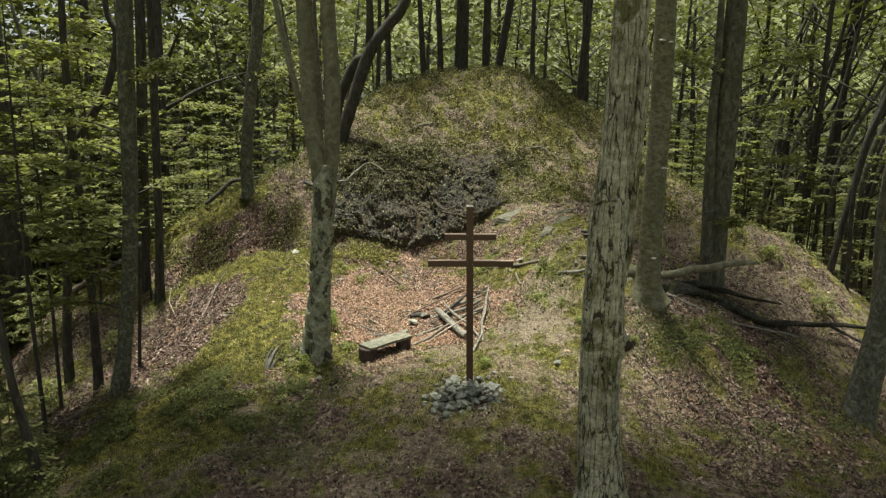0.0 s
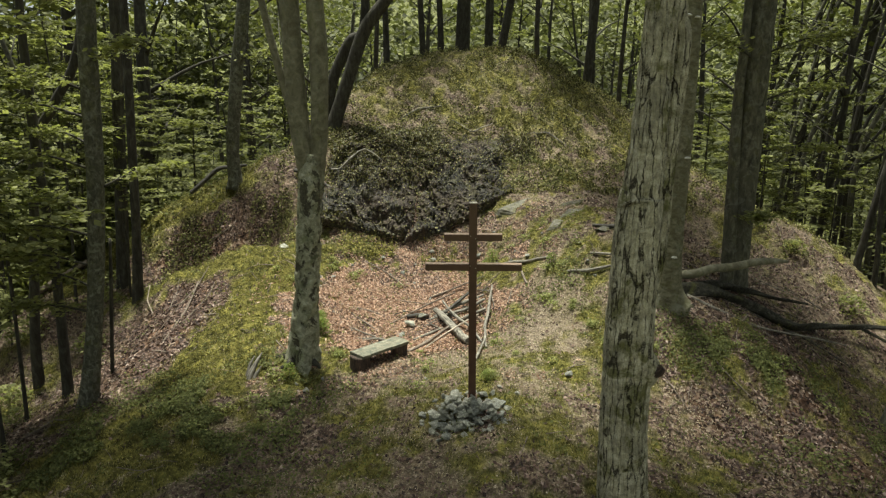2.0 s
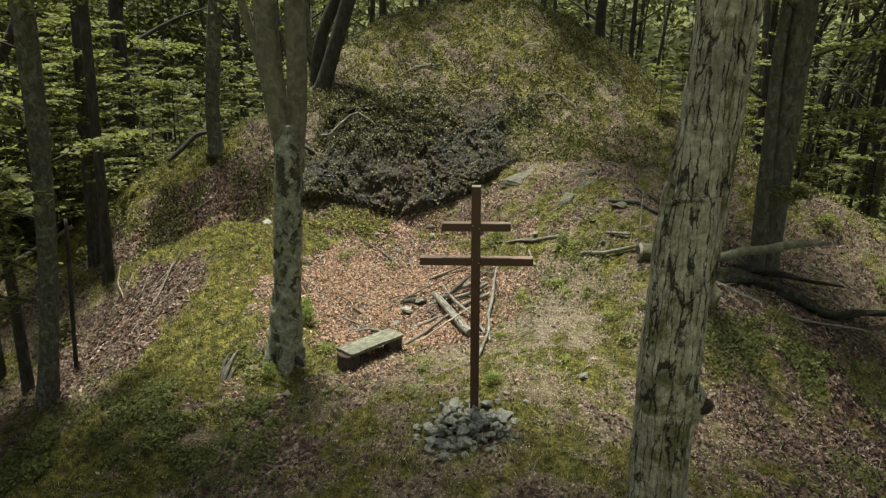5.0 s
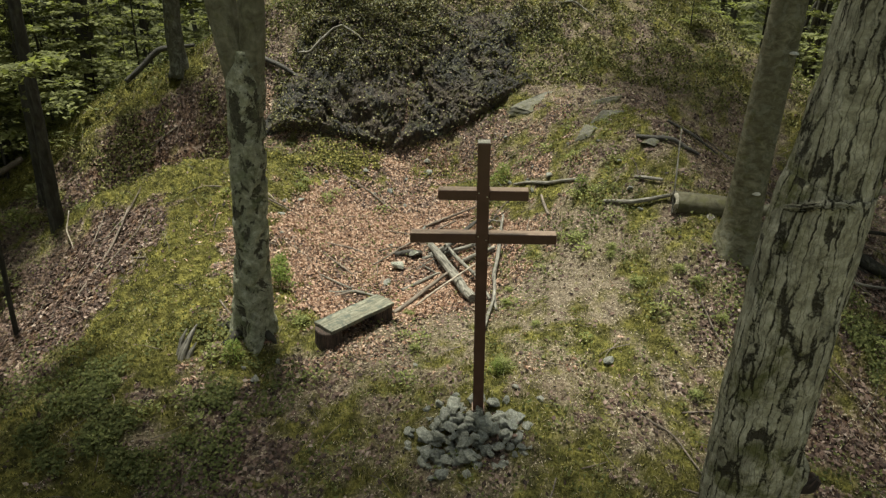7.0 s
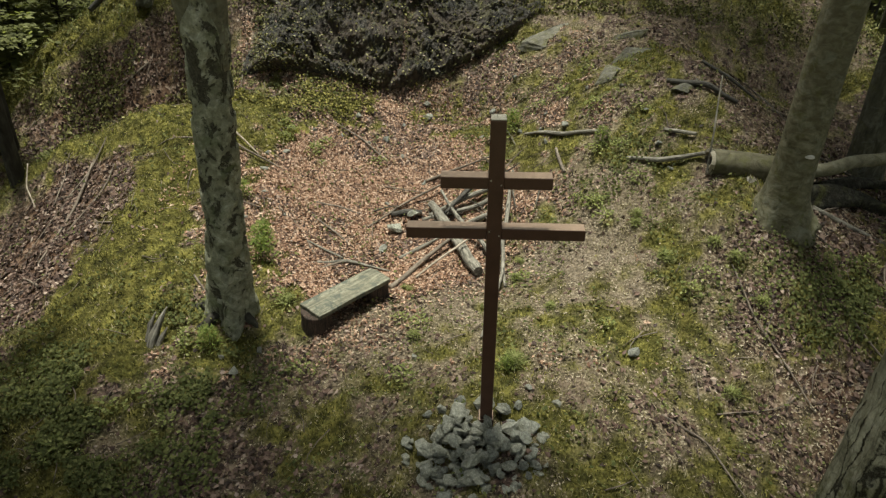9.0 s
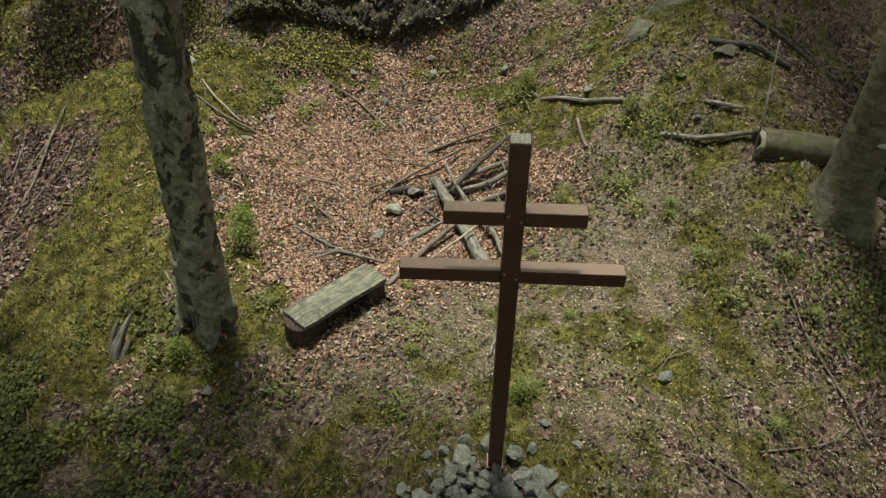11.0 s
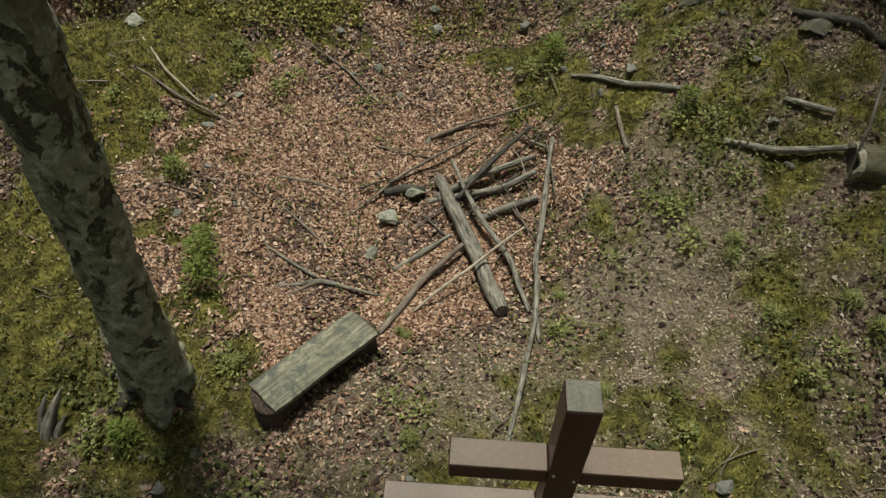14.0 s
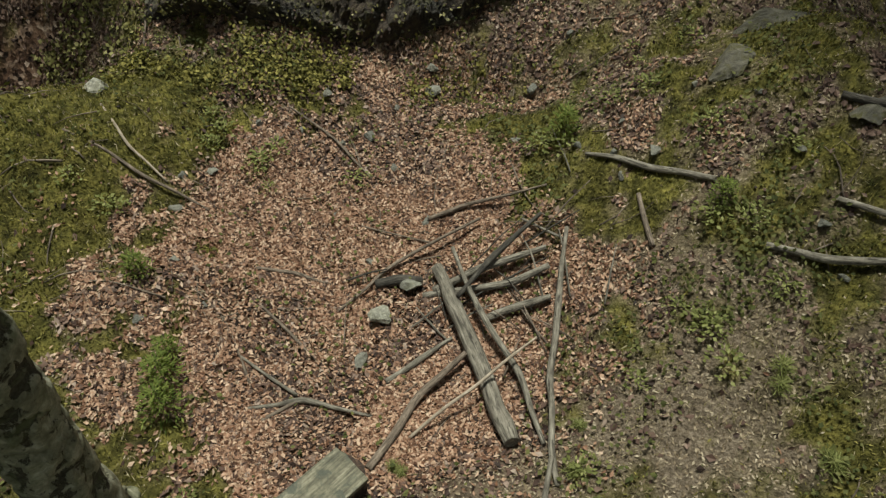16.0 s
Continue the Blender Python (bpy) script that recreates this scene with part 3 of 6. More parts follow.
def wood_material(name, dark, mid, light, scale=(2, 14, 14), rough=0.85, stain=0.0, limb_grain=False):
    """Weathered wood; the grain runs along the first axis, or along a limb where limb_grain is set."""
    m, nt, b = material(name)
    v2 = coords(nt)
    if limb_grain:
        a = nt.nodes.new("ShaderNodeAttribute")
        a.attribute_name = "grain"
        mp = nt.nodes.new("ShaderNodeMapping")
        mp.inputs["Scale"].default_value = scale
        nt.links.new(a.outputs["Vector"], mp.inputs[0])
        v = mp.outputs[0]
    else:
        v = coords(nt, scale)
    g = tex(nt, v, 4.0, 8, 0.65, 0.6)
    fine = tex(nt, v2, 50, 5, 0.7)
    colour = ramp(nt, g, [(0.3, dark), (0.5, mid), (0.7, light)])
    if limb_grain:
        crack = ramp(nt, tex(nt, v, 7.0, 4, 0.5), [(0.36, (0.85, 0.85, 0.85)), (0.41, (0, 0, 0))])
        colour = mix(nt, crack, colour, dark)
        colour = mix(nt, 0.7, colour, ramp(nt, tex(nt, v2, 7, 5, 0.65), [(0.36, (0.45, 0.44, 0.42)), (0.62, (1.15, 1.15, 1.15))]), "MULTIPLY")
    if stain:
        s = tex(nt, v2, 6.0, 8, 0.72, 0.6)
        colour = mix(nt, 0.8, colour, ramp(nt, tex(nt, v2, 22, 7, 0.75), [(0.34, (0.45, 0.45, 0.42)), (0.64, (1.2, 1.2, 1.15))]), "MULTIPLY")
        colour = mix(nt, ramp(nt, s, [(0.49, (0, 0, 0)), (0.57, (stain, stain, stain))]), colour, mix(nt, fine, (0.030, 0.036, 0.030), (0.12, 0.130, 0.10)))
    nt.links.new(colour, b.inputs["Base Color"])
    b.inputs["Roughness"].default_value = rough
    bump(nt, b, math_node(nt, "ADD", g, math_node(nt, "MULTIPLY", fine, 0.3)), 0.9, 0.015)
    return m


def steel_material():
    m, nt, b = material("brown_painted_steel")
    v = coords(nt)
    n1, n2 = tex(nt, v, 7, 6, 0.6), tex(nt, v, 90, 4, 0.6)
    colour = ramp(nt, n1, [(0.3, (0.070, 0.033, 0.022)), (0.7, (0.105, 0.050, 0.034))])
    # light from above put into the colour: pale tone on upward faces
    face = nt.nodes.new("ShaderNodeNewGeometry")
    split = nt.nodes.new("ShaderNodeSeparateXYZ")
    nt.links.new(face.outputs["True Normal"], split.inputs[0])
    top_light = ramp(nt, math_node(nt, "ADD", split.outputs[2], math_node(nt, "MULTIPLY", math_node(nt, "SUBTRACT", n1, 0.5), 0.3)), [(0.70, (0, 0, 0)), (0.92, (0.9, 0.9, 0.9))])
    colour = mix(nt, top_light, colour, (0.40, 0.285, 0.205))
    nt.links.new(mix(nt, 0.35, colour, ramp(nt, n2, [(0.3, (0.6, 0.6, 0.6)), (0.7, (1.2, 1.2, 1.2))]), "MULTIPLY"), b.inputs["Base Color"])
    nt.links.new(ramp(nt, n1, [(0.3, (0.30,) * 3), (0.7, (0.45,) * 3)]), b.inputs["Roughness"])
    bump(nt, b, n2, 0.15, 0.003)
    return m


GROUND = ground_material()
LITTER = leaf_material("dead_beech_leaf", [(0.0, (0.080, 0.038, 0.023)), (0.25, (0.215, 0.115, 0.071)), (0.5, (0.36, 0.213, 0.140)), (0.8, (0.50, 0.335, 0.232)), (1.0, (0.60, 0.45, 0.335))], 0.10, 0.6, 0.3)
OLD_LITTER = leaf_material("old_leaf", [(0.0, (0.020, 0.012, 0.009)), (0.4, (0.075, 0.044, 0.033)), (0.75, (0.150, 0.095, 0.072)), (0.93, (0.25, 0.178, 0.140)), (1.0, (0.38, 0.30, 0.245))], 0.05, 0.7, 0.3)
CRUMB = leaf_material("crumbled_leaf", [(0.0, (0.135, 0.100, 0.064)), (0.4, (0.265, 0.208, 0.140)), (0.8, (0.39, 0.322, 0.228)), (1.0, (0.50, 0.43, 0.32))], 0.08, 0.85, 0.15)
MOUND_LEAF = leaf_material("mound_leaf", [(0.0, (0.022, 0.023, 0.009)), (0.35, (0.085, 0.085, 0.027)), (0.7, (0.185, 0.178, 0.057)), (1.0, (0.36, 0.335, 0.15))], 0.15, 0.8, 0.2)
GREEN = leaf_material("green_leaf", [(0.0, (0.050, 0.056, 0.018)), (0.5, (0.095, 0.102, 0.034)), (1.0, (0.155, 0.158, 0.056))], 0.45)
# shade put into the colour: a dimmer leaf for the tall saplings
DIMMED_GREEN = leaf_material("dimmed_green_leaf", [(0.0, (0.058, 0.062, 0.026)), (0.5, (0.110, 0.115, 0.048)), (1.0, (0.178, 0.180, 0.080))], 0.45)
# light put into the colour: a brighter leaf for the dim understorey
BRIGHT_SPRING = leaf_material("brightened_spring_leaf", [(0.0, (0.120, 0.128, 0.052)), (0.5, (0.210, 0.220, 0.090)), (1.0, (0.31, 0.315, 0.137))], 0.52)
HERB = leaf_material("herb_leaf", [(0.0, (0.060, 0.072, 0.024)), (0.5, (0.125, 0.138, 0.046)), (1.0, (0.21, 0.215, 0.080))], 0.4)
FRESH = leaf_material("bright_small_plant", [(0.0, (0.125, 0.145, 0.045)), (0.5, (0.23, 0.25, 0.085)), (1.0, (0.36, 0.37, 0.15))], 0.4)
SEEDLING_GREEN = leaf_material("feathery_green", [(0.0, (0.085, 0.120, 0.026)), (0.5, (0.165, 0.210, 0.050)), (1.0, (0.27, 0.31, 0.085))], 0.4)
MOSS = leaf_material("moss_tuft", [(0.0, (0.045, 0.045, 0.013)), (0.5, (0.170, 0.158, 0.048)), (1.0, (0.35, 0.310, 0.100))], 0.2, 0.9, 0.1)
DRYGRASS = leaf_material("dry_grass", [(0.0, (0.13, 0.115, 0.045)), (0.5, (0.31, 0.265, 0.14)), (1.0, (0.56, 0.49, 0.33))], 0.2, 0.8, 0.2)
IVY = leaf_material("dark_rock_plant", [(0.0, (0.022, 0.023, 0.009)), (0.5, (0.090, 0.088, 0.030)), (0.85, (0.20, 0.185, 0.066)), (1.0, (0.34, 0.31, 0.14))], 0.15, 0.6, 0.35)
BARK_FURROWED = plated_bark()
BARK_OLIVE = bark_material("olive_grey_bark", (0.085, 0.078, 0.050), (0.165, 0.153, 0.104), (0.26, 0.245, 0.178), 0.3, 0.9, 8.0, 0.4, 0.010, 0.2)
BARK_BEECH = bark_material("smooth_beech_bark", (0.070, 0.064, 0.038), (0.150, 0.138, 0.088), (0.25, 0.235, 0.165), 0.45, 1.6, 9.0, 0.45, 0.012, 0.25)
BARK_FLAKY = flaky_bark()
BARK_GREY = bark_material("grey_lichen_bark", (0.035, 0.033, 0.023), (0.090, 0.087, 0.064), (0.18, 0.177, 0.14), 0.4, 0.6, 18.0, 0.4, 0.015, 0.35)
BARK_MID = bark_material("olive_dark_bark", (0.036, 0.034, 0.025), (0.092, 0.087, 0.062), (0.17, 0.162, 0.12), 0.35, 0.4, 12.0, 0.4, 0.015, 0.2)
BARK_DARK = bark_material("dark_bark", (0.020, 0.018, 0.014), (0.048, 0.044, 0.035), (0.09, 0.085, 0.07), 0.15, 0.3, 12.0, 0.3, 0.015)
ROCK = rock_material()
STONE = stone_material("grey_stone", (0.17, 0.172, 0.148), (0.47, 0.47, 0.405), 0.35)
LEDGE = stone_material("mossy_ledge", (0.055, 0.052, 0.042), (0.19, 0.18, 0.145), 0.85)
PALE_STONE = stone_material("pale_stone", (0.16, 0.16, 0.14), (0.34, 0.34, 0.30), 0.25)
WEATHERED = wood_material("weathered_grey_wood", (0.045, 0.040, 0.032), (0.19, 0.172, 0.138), (0.36, 0.335, 0.28), (9, 9, 1.2), 0.85, 0.0, True)
STICK = wood_material("dry_stick", (0.055, 0.041, 0.030), (0.175, 0.138, 0.105), (0.31, 0.255, 0.20), (14, 14, 2), 0.85, 0.0, True)
PALE_STICK = wood_material("peeled_stick", (0.26, 0.21, 0.15), (0.42, 0.35, 0.27), (0.56, 0.49, 0.40), (14, 14, 2), 0.8, 0.0, True)
DARK_STICK = wood_material("rotten_dark_wood", (0.014, 0.012, 0.010), (0.055, 0.049, 0.040), (0.13, 0.12, 0.098), (14, 14, 2), 0.85, 0.0, True)
PLANK = wood_material("mossy_bench_plank", (0.040, 0.040, 0.032), (0.175, 0.165, 0.120), (0.34, 0.320, 0.245), (0.45, 7, 7), 0.85, 0.9)
STUMP_WOOD = wood_material("split_log", (0.014, 0.011, 0.009), (0.055, 0.036, 0.026), (0.15, 0.092, 0.064), (9, 9, 1.5), 0.9, 0.0, True)
MOSSY_LOG = bark_material("mossy_log_bark", (0.045, 0.040, 0.025), (0.11, 0.100, 0.065), (0.175, 0.163, 0.115), 0.45, 1.0, 8.0, 0.3, 0.01)
CUT_WOOD = wood_material("sawn_end_grain", (0.16, 0.14, 0.10), (0.28, 0.25, 0.19), (0.36, 0.33, 0.26))
FUNGUS = stone_material("bracket_fungus", (0.55, 0.53, 0.48), (0.78, 0.76, 0.70))
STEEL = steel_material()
CAP = stone_material("pale_cap", (0.52, 0.47, 0.38), (0.78, 0.72, 0.60))
SCREW, _nt, _b = material("zinc_screw")
_b.inputs["Base Color"].default_value, _b.inputs["Metallic"].default_value, _b.inputs["Roughness"].default_value = (0.6, 0.6, 0.58, 1), 1.0, 0.4

# ---- ground ----


def stretch_axis(lo, hi, step, far):
    """Coordinates that are even between lo and hi and grow wider out to far."""
    mid = np.arange(lo, hi + step / 2, step)
    out, d, grow = [], step, 0.0
    while grow < far:
        d *= 1.16
        grow += d
        out.append(grow)
    out = np.array(out)
    return np.concatenate([lo - out[::-1], mid, hi + out])


gx, gy = stretch_axis(-9.5, 9.5, 0.075, 500), stretch_axis(6.6, 23.5, 0.075, 500)
X, Y = np.meshgrid(gx, gy, indexing="ij")
Z = ground_z(X, Y)
nx, ny = X.shape
i, j = np.meshgrid(np.arange(nx - 1), np.arange(ny - 1), indexing="ij")
q = i * ny + j
ground_me = fast_mesh("ground", np.stack([X, Y, Z], -1).reshape(-1, 3), np.stack([q, q + ny, q + ny + 1, q + 1], -1).reshape(-1, 4), GROUND)
for key, values in (("moss", moss(X, Y)), ("litter", litter(X, Y)), ("wooded", np.clip((np.hypot(X, Y - 15) - 17) / 9, 0, 1))):
    layer = ground_me.attributes.new(key, "FLOAT", "POINT")
    layer.data.foreach_set("value", values.astype(np.float32).ravel())
ground = tagged(new("ground", ground_me), "forest floor of brown leaves, soil and green moss on a castle mound", "forest floor", kind="structure")

# ---- rock face in the front of the mound ----


def rock_face():
    n, k = 250, 160
    u, v = np.meshgrid(np.linspace(0, 1, n), np.linspace(0, 1, k), indexing="ij")
    x = -4.6 + 6.3 * u
    yb = 16.66 + 0.12 * (x + 4) + 0.16 * np.clip(x + 1.6, 0, None) ** 2
    yt = 19.7 + 0.30 * np.clip(x + 4.2, 0, 2.5)
    y = yb + (yt - yb) * v
    edge = np.clip(np.minimum(u / 0.16, (1 - u) / 0.22), 0, 1)
    edge = np.clip(edge + 0.9 * (fbm(x * 1.5 + 2, y * 1.5, 14.0, 3) - 0.5) * (edge < 0.98), 0, 1)
    edge = edge * edge * (3 - 2 * edge) * np.clip((1.02 - v) / 0.25, 0, 1) * np.clip((v + 0.03) / 0.06, 0, 1)
    wx, wy = x + 0.30 * (fbm(x * 1.8, y * 1.8, 1.0, 3) - 0.5), y + 0.30 * (fbm(x * 1.8 + 7, y * 1.8, 1.0, 3) - 0.5)
    blocks = fbm(x * 1.1 + 3, y * 1.3, 7.0, 3) - 0.5
    big, joint = facets(wx * 1.7 + 0.5 * wy, wy * 1.5 - 0.5 * wx, 0)
    small, _ = facets(wx * 5.0 - 1.5 * wy, wy * 4.4 + wx, 5)
    chips, _ = facets(wx * 12.0, wy * 11.0 + 3 * wx, 9)
    # one long cleft runs down across the face
    cleft = np.exp(-((x + 1.75 - 0.42 * (y - 17.4) + 0.12 * np.sin(5 * y)) / 0.07) ** 2) * np.clip((0.55 - v) / 0.15, 0, 1)
    crumble = 0.15 * big + 0.075 * small + 0.05 * chips + 0.26 * (fbm(x * 5.0, y * 6.0, 5.0, 4) - 0.5) - 0.03 * np.exp(-(joint / 0.06) ** 2) - 0.13 * cleft
    push = edge * (0.18 + 0.06 * np.exp(-((v - 0.16) / 0.14) ** 2) + 0.30 * blocks + crumble * (1.0 - 0.45 * v)) - 0.08 * (1 - edge)
    z = land(x, y) + relief(x, y)
    return fast_mesh("rock_face", np.stack([x, y - 0.85 * push, z + 0.62 * push - 0.03], -1).reshape(-1, 3), grid_faces(n, k), ROCK, False)


def grid_faces(n, k):
    a, b = np.meshgrid(np.arange(n - 1), np.arange(k - 1), indexing="ij")
    c = a * k + b
    return np.stack([c, c + k, c + k + 1, c + 1], -1).reshape(-1, 4)


rock_me = rock_face()
tagged(new("rock_face", rock_me), "dark weathered rock face with moss and small plants in the mound", "rock face", kind="structure")


# ---- the double-armed cross ----
def box_bar(sx, sy, sz, bevel=0.004):
    bm = bmesh.new()
    bmesh.ops.create_cube(bm, size=1.0)
    bmesh.ops.scale(bm, vec=(sx, sy, sz), verts=bm.verts)
    bmesh.ops.bevel(bm, geom=list(bm.edges), offset=bevel, segments=1, affect="EDGES")
    return bm


def moved(bm, m):
    bmesh.ops.transform(bm, matrix=m, verts=bm.verts)
    return bm


def build_cross():
    t = thing("wayside_cross", -0.182, 9.888, -0.018, "tall dark brown double-armed cross of square steel in a stone heap", "cross")
    t.rotation_euler = (radians(1.86), radians(-0.9), 0)
    w = 0.108
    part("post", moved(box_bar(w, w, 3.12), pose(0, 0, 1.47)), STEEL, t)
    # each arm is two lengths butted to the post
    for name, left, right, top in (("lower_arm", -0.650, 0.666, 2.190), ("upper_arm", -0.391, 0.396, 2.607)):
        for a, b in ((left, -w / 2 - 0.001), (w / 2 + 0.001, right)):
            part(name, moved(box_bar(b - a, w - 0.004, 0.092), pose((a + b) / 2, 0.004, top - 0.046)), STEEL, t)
        for dx, dz in ((-0.036, -0.02), (0.036, -0.055)):
            bm = bmesh.new()
            bmesh.ops.create_cone(bm, cap_ends=True, segments=10, radius1=0.007, radius2=0.005, depth=0.006)
            part("screw", moved(bm, pose(dx, -w / 2 - 0.002, top + dz, 90)), SCREW, t)
    part("end_cap", moved(box_bar(w - 0.006, w - 0.006, 0.006, 0.001), pose(0, 0, 3.034)), CAP, t, "pale end cap")
    bm = box_bar(w + 0.026, w + 0.026, 0.075, 0.004)
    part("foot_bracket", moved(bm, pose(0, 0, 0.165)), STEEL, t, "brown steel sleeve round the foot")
    return t


build_cross()


# ---- stones ----
def stone_mesh(name, seed, mat, flat=0.7, cuts=2):
    bm = bmesh.new()
    bmesh.ops.create_icosphere(bm, subdivisions=cuts, radius=0.5)
    r = random.Random(seed)
    planes = []
    for _ in range(11):
        d = Vector((r.gauss(0, 1), r.gauss(0, 1), r.gauss(0, 1))).normalized()
        planes.append((d, r.uniform(0.15, 0.36)))
    for v in bm.verts:
        for d, k in planes:
            over = v.co.dot(d) - k
            if over > 0:
                v.co -= d * over
        v.co.z *= flat
        v.co += Vector((r.uniform(-1, 1), r.uniform(-1, 1), r.uniform(-1, 1))) * 0.006
    me = bpy.data.meshes.new(name)
    bm.to_mesh(me)
    bm.free()
    me.materials.append(mat)
    return me


CAIRN_STONES = [stone_mesh("stone", 40 + s, STONE, 0.62 + 0.05 * (s % 4)) for s in range(10)]


def build_cairn():
    t = thing("stone_heap", -0.25, 9.62, gz(-0.25, 9.62), "loose heap of broken grey stones round the foot of the cross", "stone heap")
    r = random.Random(12)
    for layer, count, spread, lift, size in ((0, 105, 0.70, -0.01, 0.15), (1, 75, 0.50, 0.06, 0.16), (2, 42, 0.32, 0.12, 0.165)):
        for _ in range(count):
            a, d = r.uniform(0, 2 * math.pi), spread * math.sqrt(r.random())
            x, y = -0.30 + d * math.cos(a) * 1.0, 9.62 + d * math.sin(a) * 0.72
            if abs(x + 0.182) < 0.13 and abs(y - 9.9) < 0.13:
                continue
            ob = new("stone", CAIRN_STONES[r.randrange(10)])
            ob.parent = t
            s = size * r.uniform(0.5, 1.05) * (1.7 if r.random() < 0.22 else 1.0)
            ob.location = Vector((x, y, gz(x, y) + lift * max(0.0, 1 - (d / 0.9) ** 2) + 0.02)) - t.location
            ob.rotation_euler = (r.uniform(-0.5, 0.5), r.uniform(-0.5, 0.5), r.uniform(0, 6.3))
            ob.scale = (s * r.uniform(0.85, 1.35), s, s)
    return t


build_cairn()


def lone_stone(x, y, size, mat=PALE_STONE, flat=0.6, label="pale grey stone lying among dead leaves", sink=0.25):
    ob = new("stone", stone_mesh("stone", int(1000 * (x + 20) + 7 * y), mat, flat))
    ob.scale = (size, size * 0.85, size)
    ob.location = (x, y, gz(x, y) + size * flat * (0.5 - sink))
    ob.rotation_euler = (0.1, 0.12, (x * 7.3) % 6.28)
    return tagged(ob, label, "stone", "loose stones")


lone_stone(-1.47, 13.70, 0.36, STONE, 0.62, "block of pale grey stone beside the branch pile", 0.1)
lone_stone(-1.22, 14.08, 0.34, STONE, 0.55, "pale stone under the branch pile", 0.15)
lone_stone(-4.54, 15.47, 0.36, STONE, 0.45, "block of grey stone on the mossy rim")
for x, y, s in ((-1.65, 14.31, 0.15), (-2.34, 16.15, 0.19), (-1.22, 16.71, 0.22), (-2.98, 15.60, 0.14), (-2.54, 15.69, 0.12), (-1.84, 15.74, 0.20),
                (-1.57, 16.17, 0.13), (-3.42, 13.20, 0.15), (-1.59, 13.22, 0.23), (2.05, 13.81, 0.15), (2.00, 14.45, 0.14), (0.72, 15.31, 0.14),
                (-2.97, 13.45, 0.12), (0.30, 16.76, 0.15), (1.30, 15.37, 0.13)):
    lone_stone(x, y, s)
for x, y, s in ((-1.21, 16.49, 0.29), (-2.1, 15.62, 0.14), (-3.52, 14.74, 0.17), (-3.25, 14.88, 0.17), (-3.48, 14.38, 0.15), (-1.5, 15.41, 0.16), (0.35, 15.27, 0.14), (0.62, 14.97, 0.16), (0.97, 14.85, 0.24), (0.69, 14.75, 0.13), (-0.25, 15.64, 0.15), (-0.06, 16.39, 0.21), (1.76, 15.02, 0.16), (2.16, 13.41, 0.14), (-2.06, 14.76, 0.1), (-1.11, 14.8, 0.19), (-0.39, 14.35, 0.14), (-3.32, 13.83, 0.18)):
    lone_stone(x, y, s, PALE_STONE, 0.55, "small pale stone showing through the dead leaves")
for x, y, s in ((-2.85, 10.72, 0.20), (1.34, 10.91, 0.17), (0.48, 10.10, 0.13), (0.18, 9.33, 0.12), (-0.92, 10.84, 0.11), (0.22, 10.29, 0.11), (-2.62, 10.95, 0.14), (-3.05, 10.95, 0.12)):
    lone_stone(x, y, s, PALE_STONE, 0.65, "pale stone half sunk in the leafy ground")


# ---- bench ----
def build_bench():
    cx, cy, top = -1.785, 11.715, 0.205
    t = thing("bench", cx, cy, 0, "low rustic bench, mossy grey plank on two short log legs", "bench")
    t.rotation_euler = (0, 0, math.atan2(12.115 - 11.315, -1.445 + 2.125))
    length, width, thick = 1.05, 0.35, 0.055
    bm = bmesh.new()
    bmesh.ops.create_cube(bm, size=1.0)
    bmesh.ops.scale(bm, vec=(length, width, thick), verts=bm.verts)
    bmesh.ops.subdivide_edges(bm, edges=list(bm.edges), cuts=6, use_grid_fill=True)
    for v in bm.verts:
        edge = abs(v.co.y) > width / 2 - 0.01 or abs(v.co.x) > length / 2 - 0.01
        n = noise.noise(v.co * 6)
        v.co.z += 0.005 * n - 0.003 * (abs(v.co.y) / (width / 2)) ** 4
        if edge:
            v.co.x += 0.012 * noise.noise(v.co * 11)
            v.co.y += 0.010 * noise.noise(v.co * 9 + Vector((3, 1, 0)))
    bmesh.ops.bevel(bm, geom=[e for e in bm.edges if e.calc_face_angle(0) > 1.0], offset=0.004, segments=1, affect="EDGES")
    part("seat_plank", moved(bm, pose(0, 0, top - thick / 2)), PLANK, t, "mossy grey plank")
    for x, girth in ((-0.45, 1.28), (0.44, 1.12)):
        gw = gz(cx + x * 0.64, cy + x * 0.77)
        limb_ = tube([(x, 0.01, gw - 0.1, 0.140 * girth), (x, 0, gw + 0.1, 0.128 * girth), (x + 0.005, 0, top - thick + 0.002, 0.128 * girth)], 30, 0.03,
                       lambda a, l, rr: 0.012 * np.sin(a * 3 + x * 9) + 0.02 * (fbm(a * 3.2, l * 3, x, 4) - 0.5))
        mesh_part("leg", tube_mesh("leg", [limb_], STUMP_WOOD), t, "short split log leg")
    return t


build_bench()

# ---- trees near the path ----


def flare(base_h=0.5, lobes=5, amount=0.35, phase=0.0):
    def f(a, l, r):
        k = np.exp(-l / (base_h * 0.45))
        return r * amount * k * (0.55 + 0.45 * np.cos(lobes * a + phase) + 0.3 * np.cos(2 * a + 1 + phase))
    return f


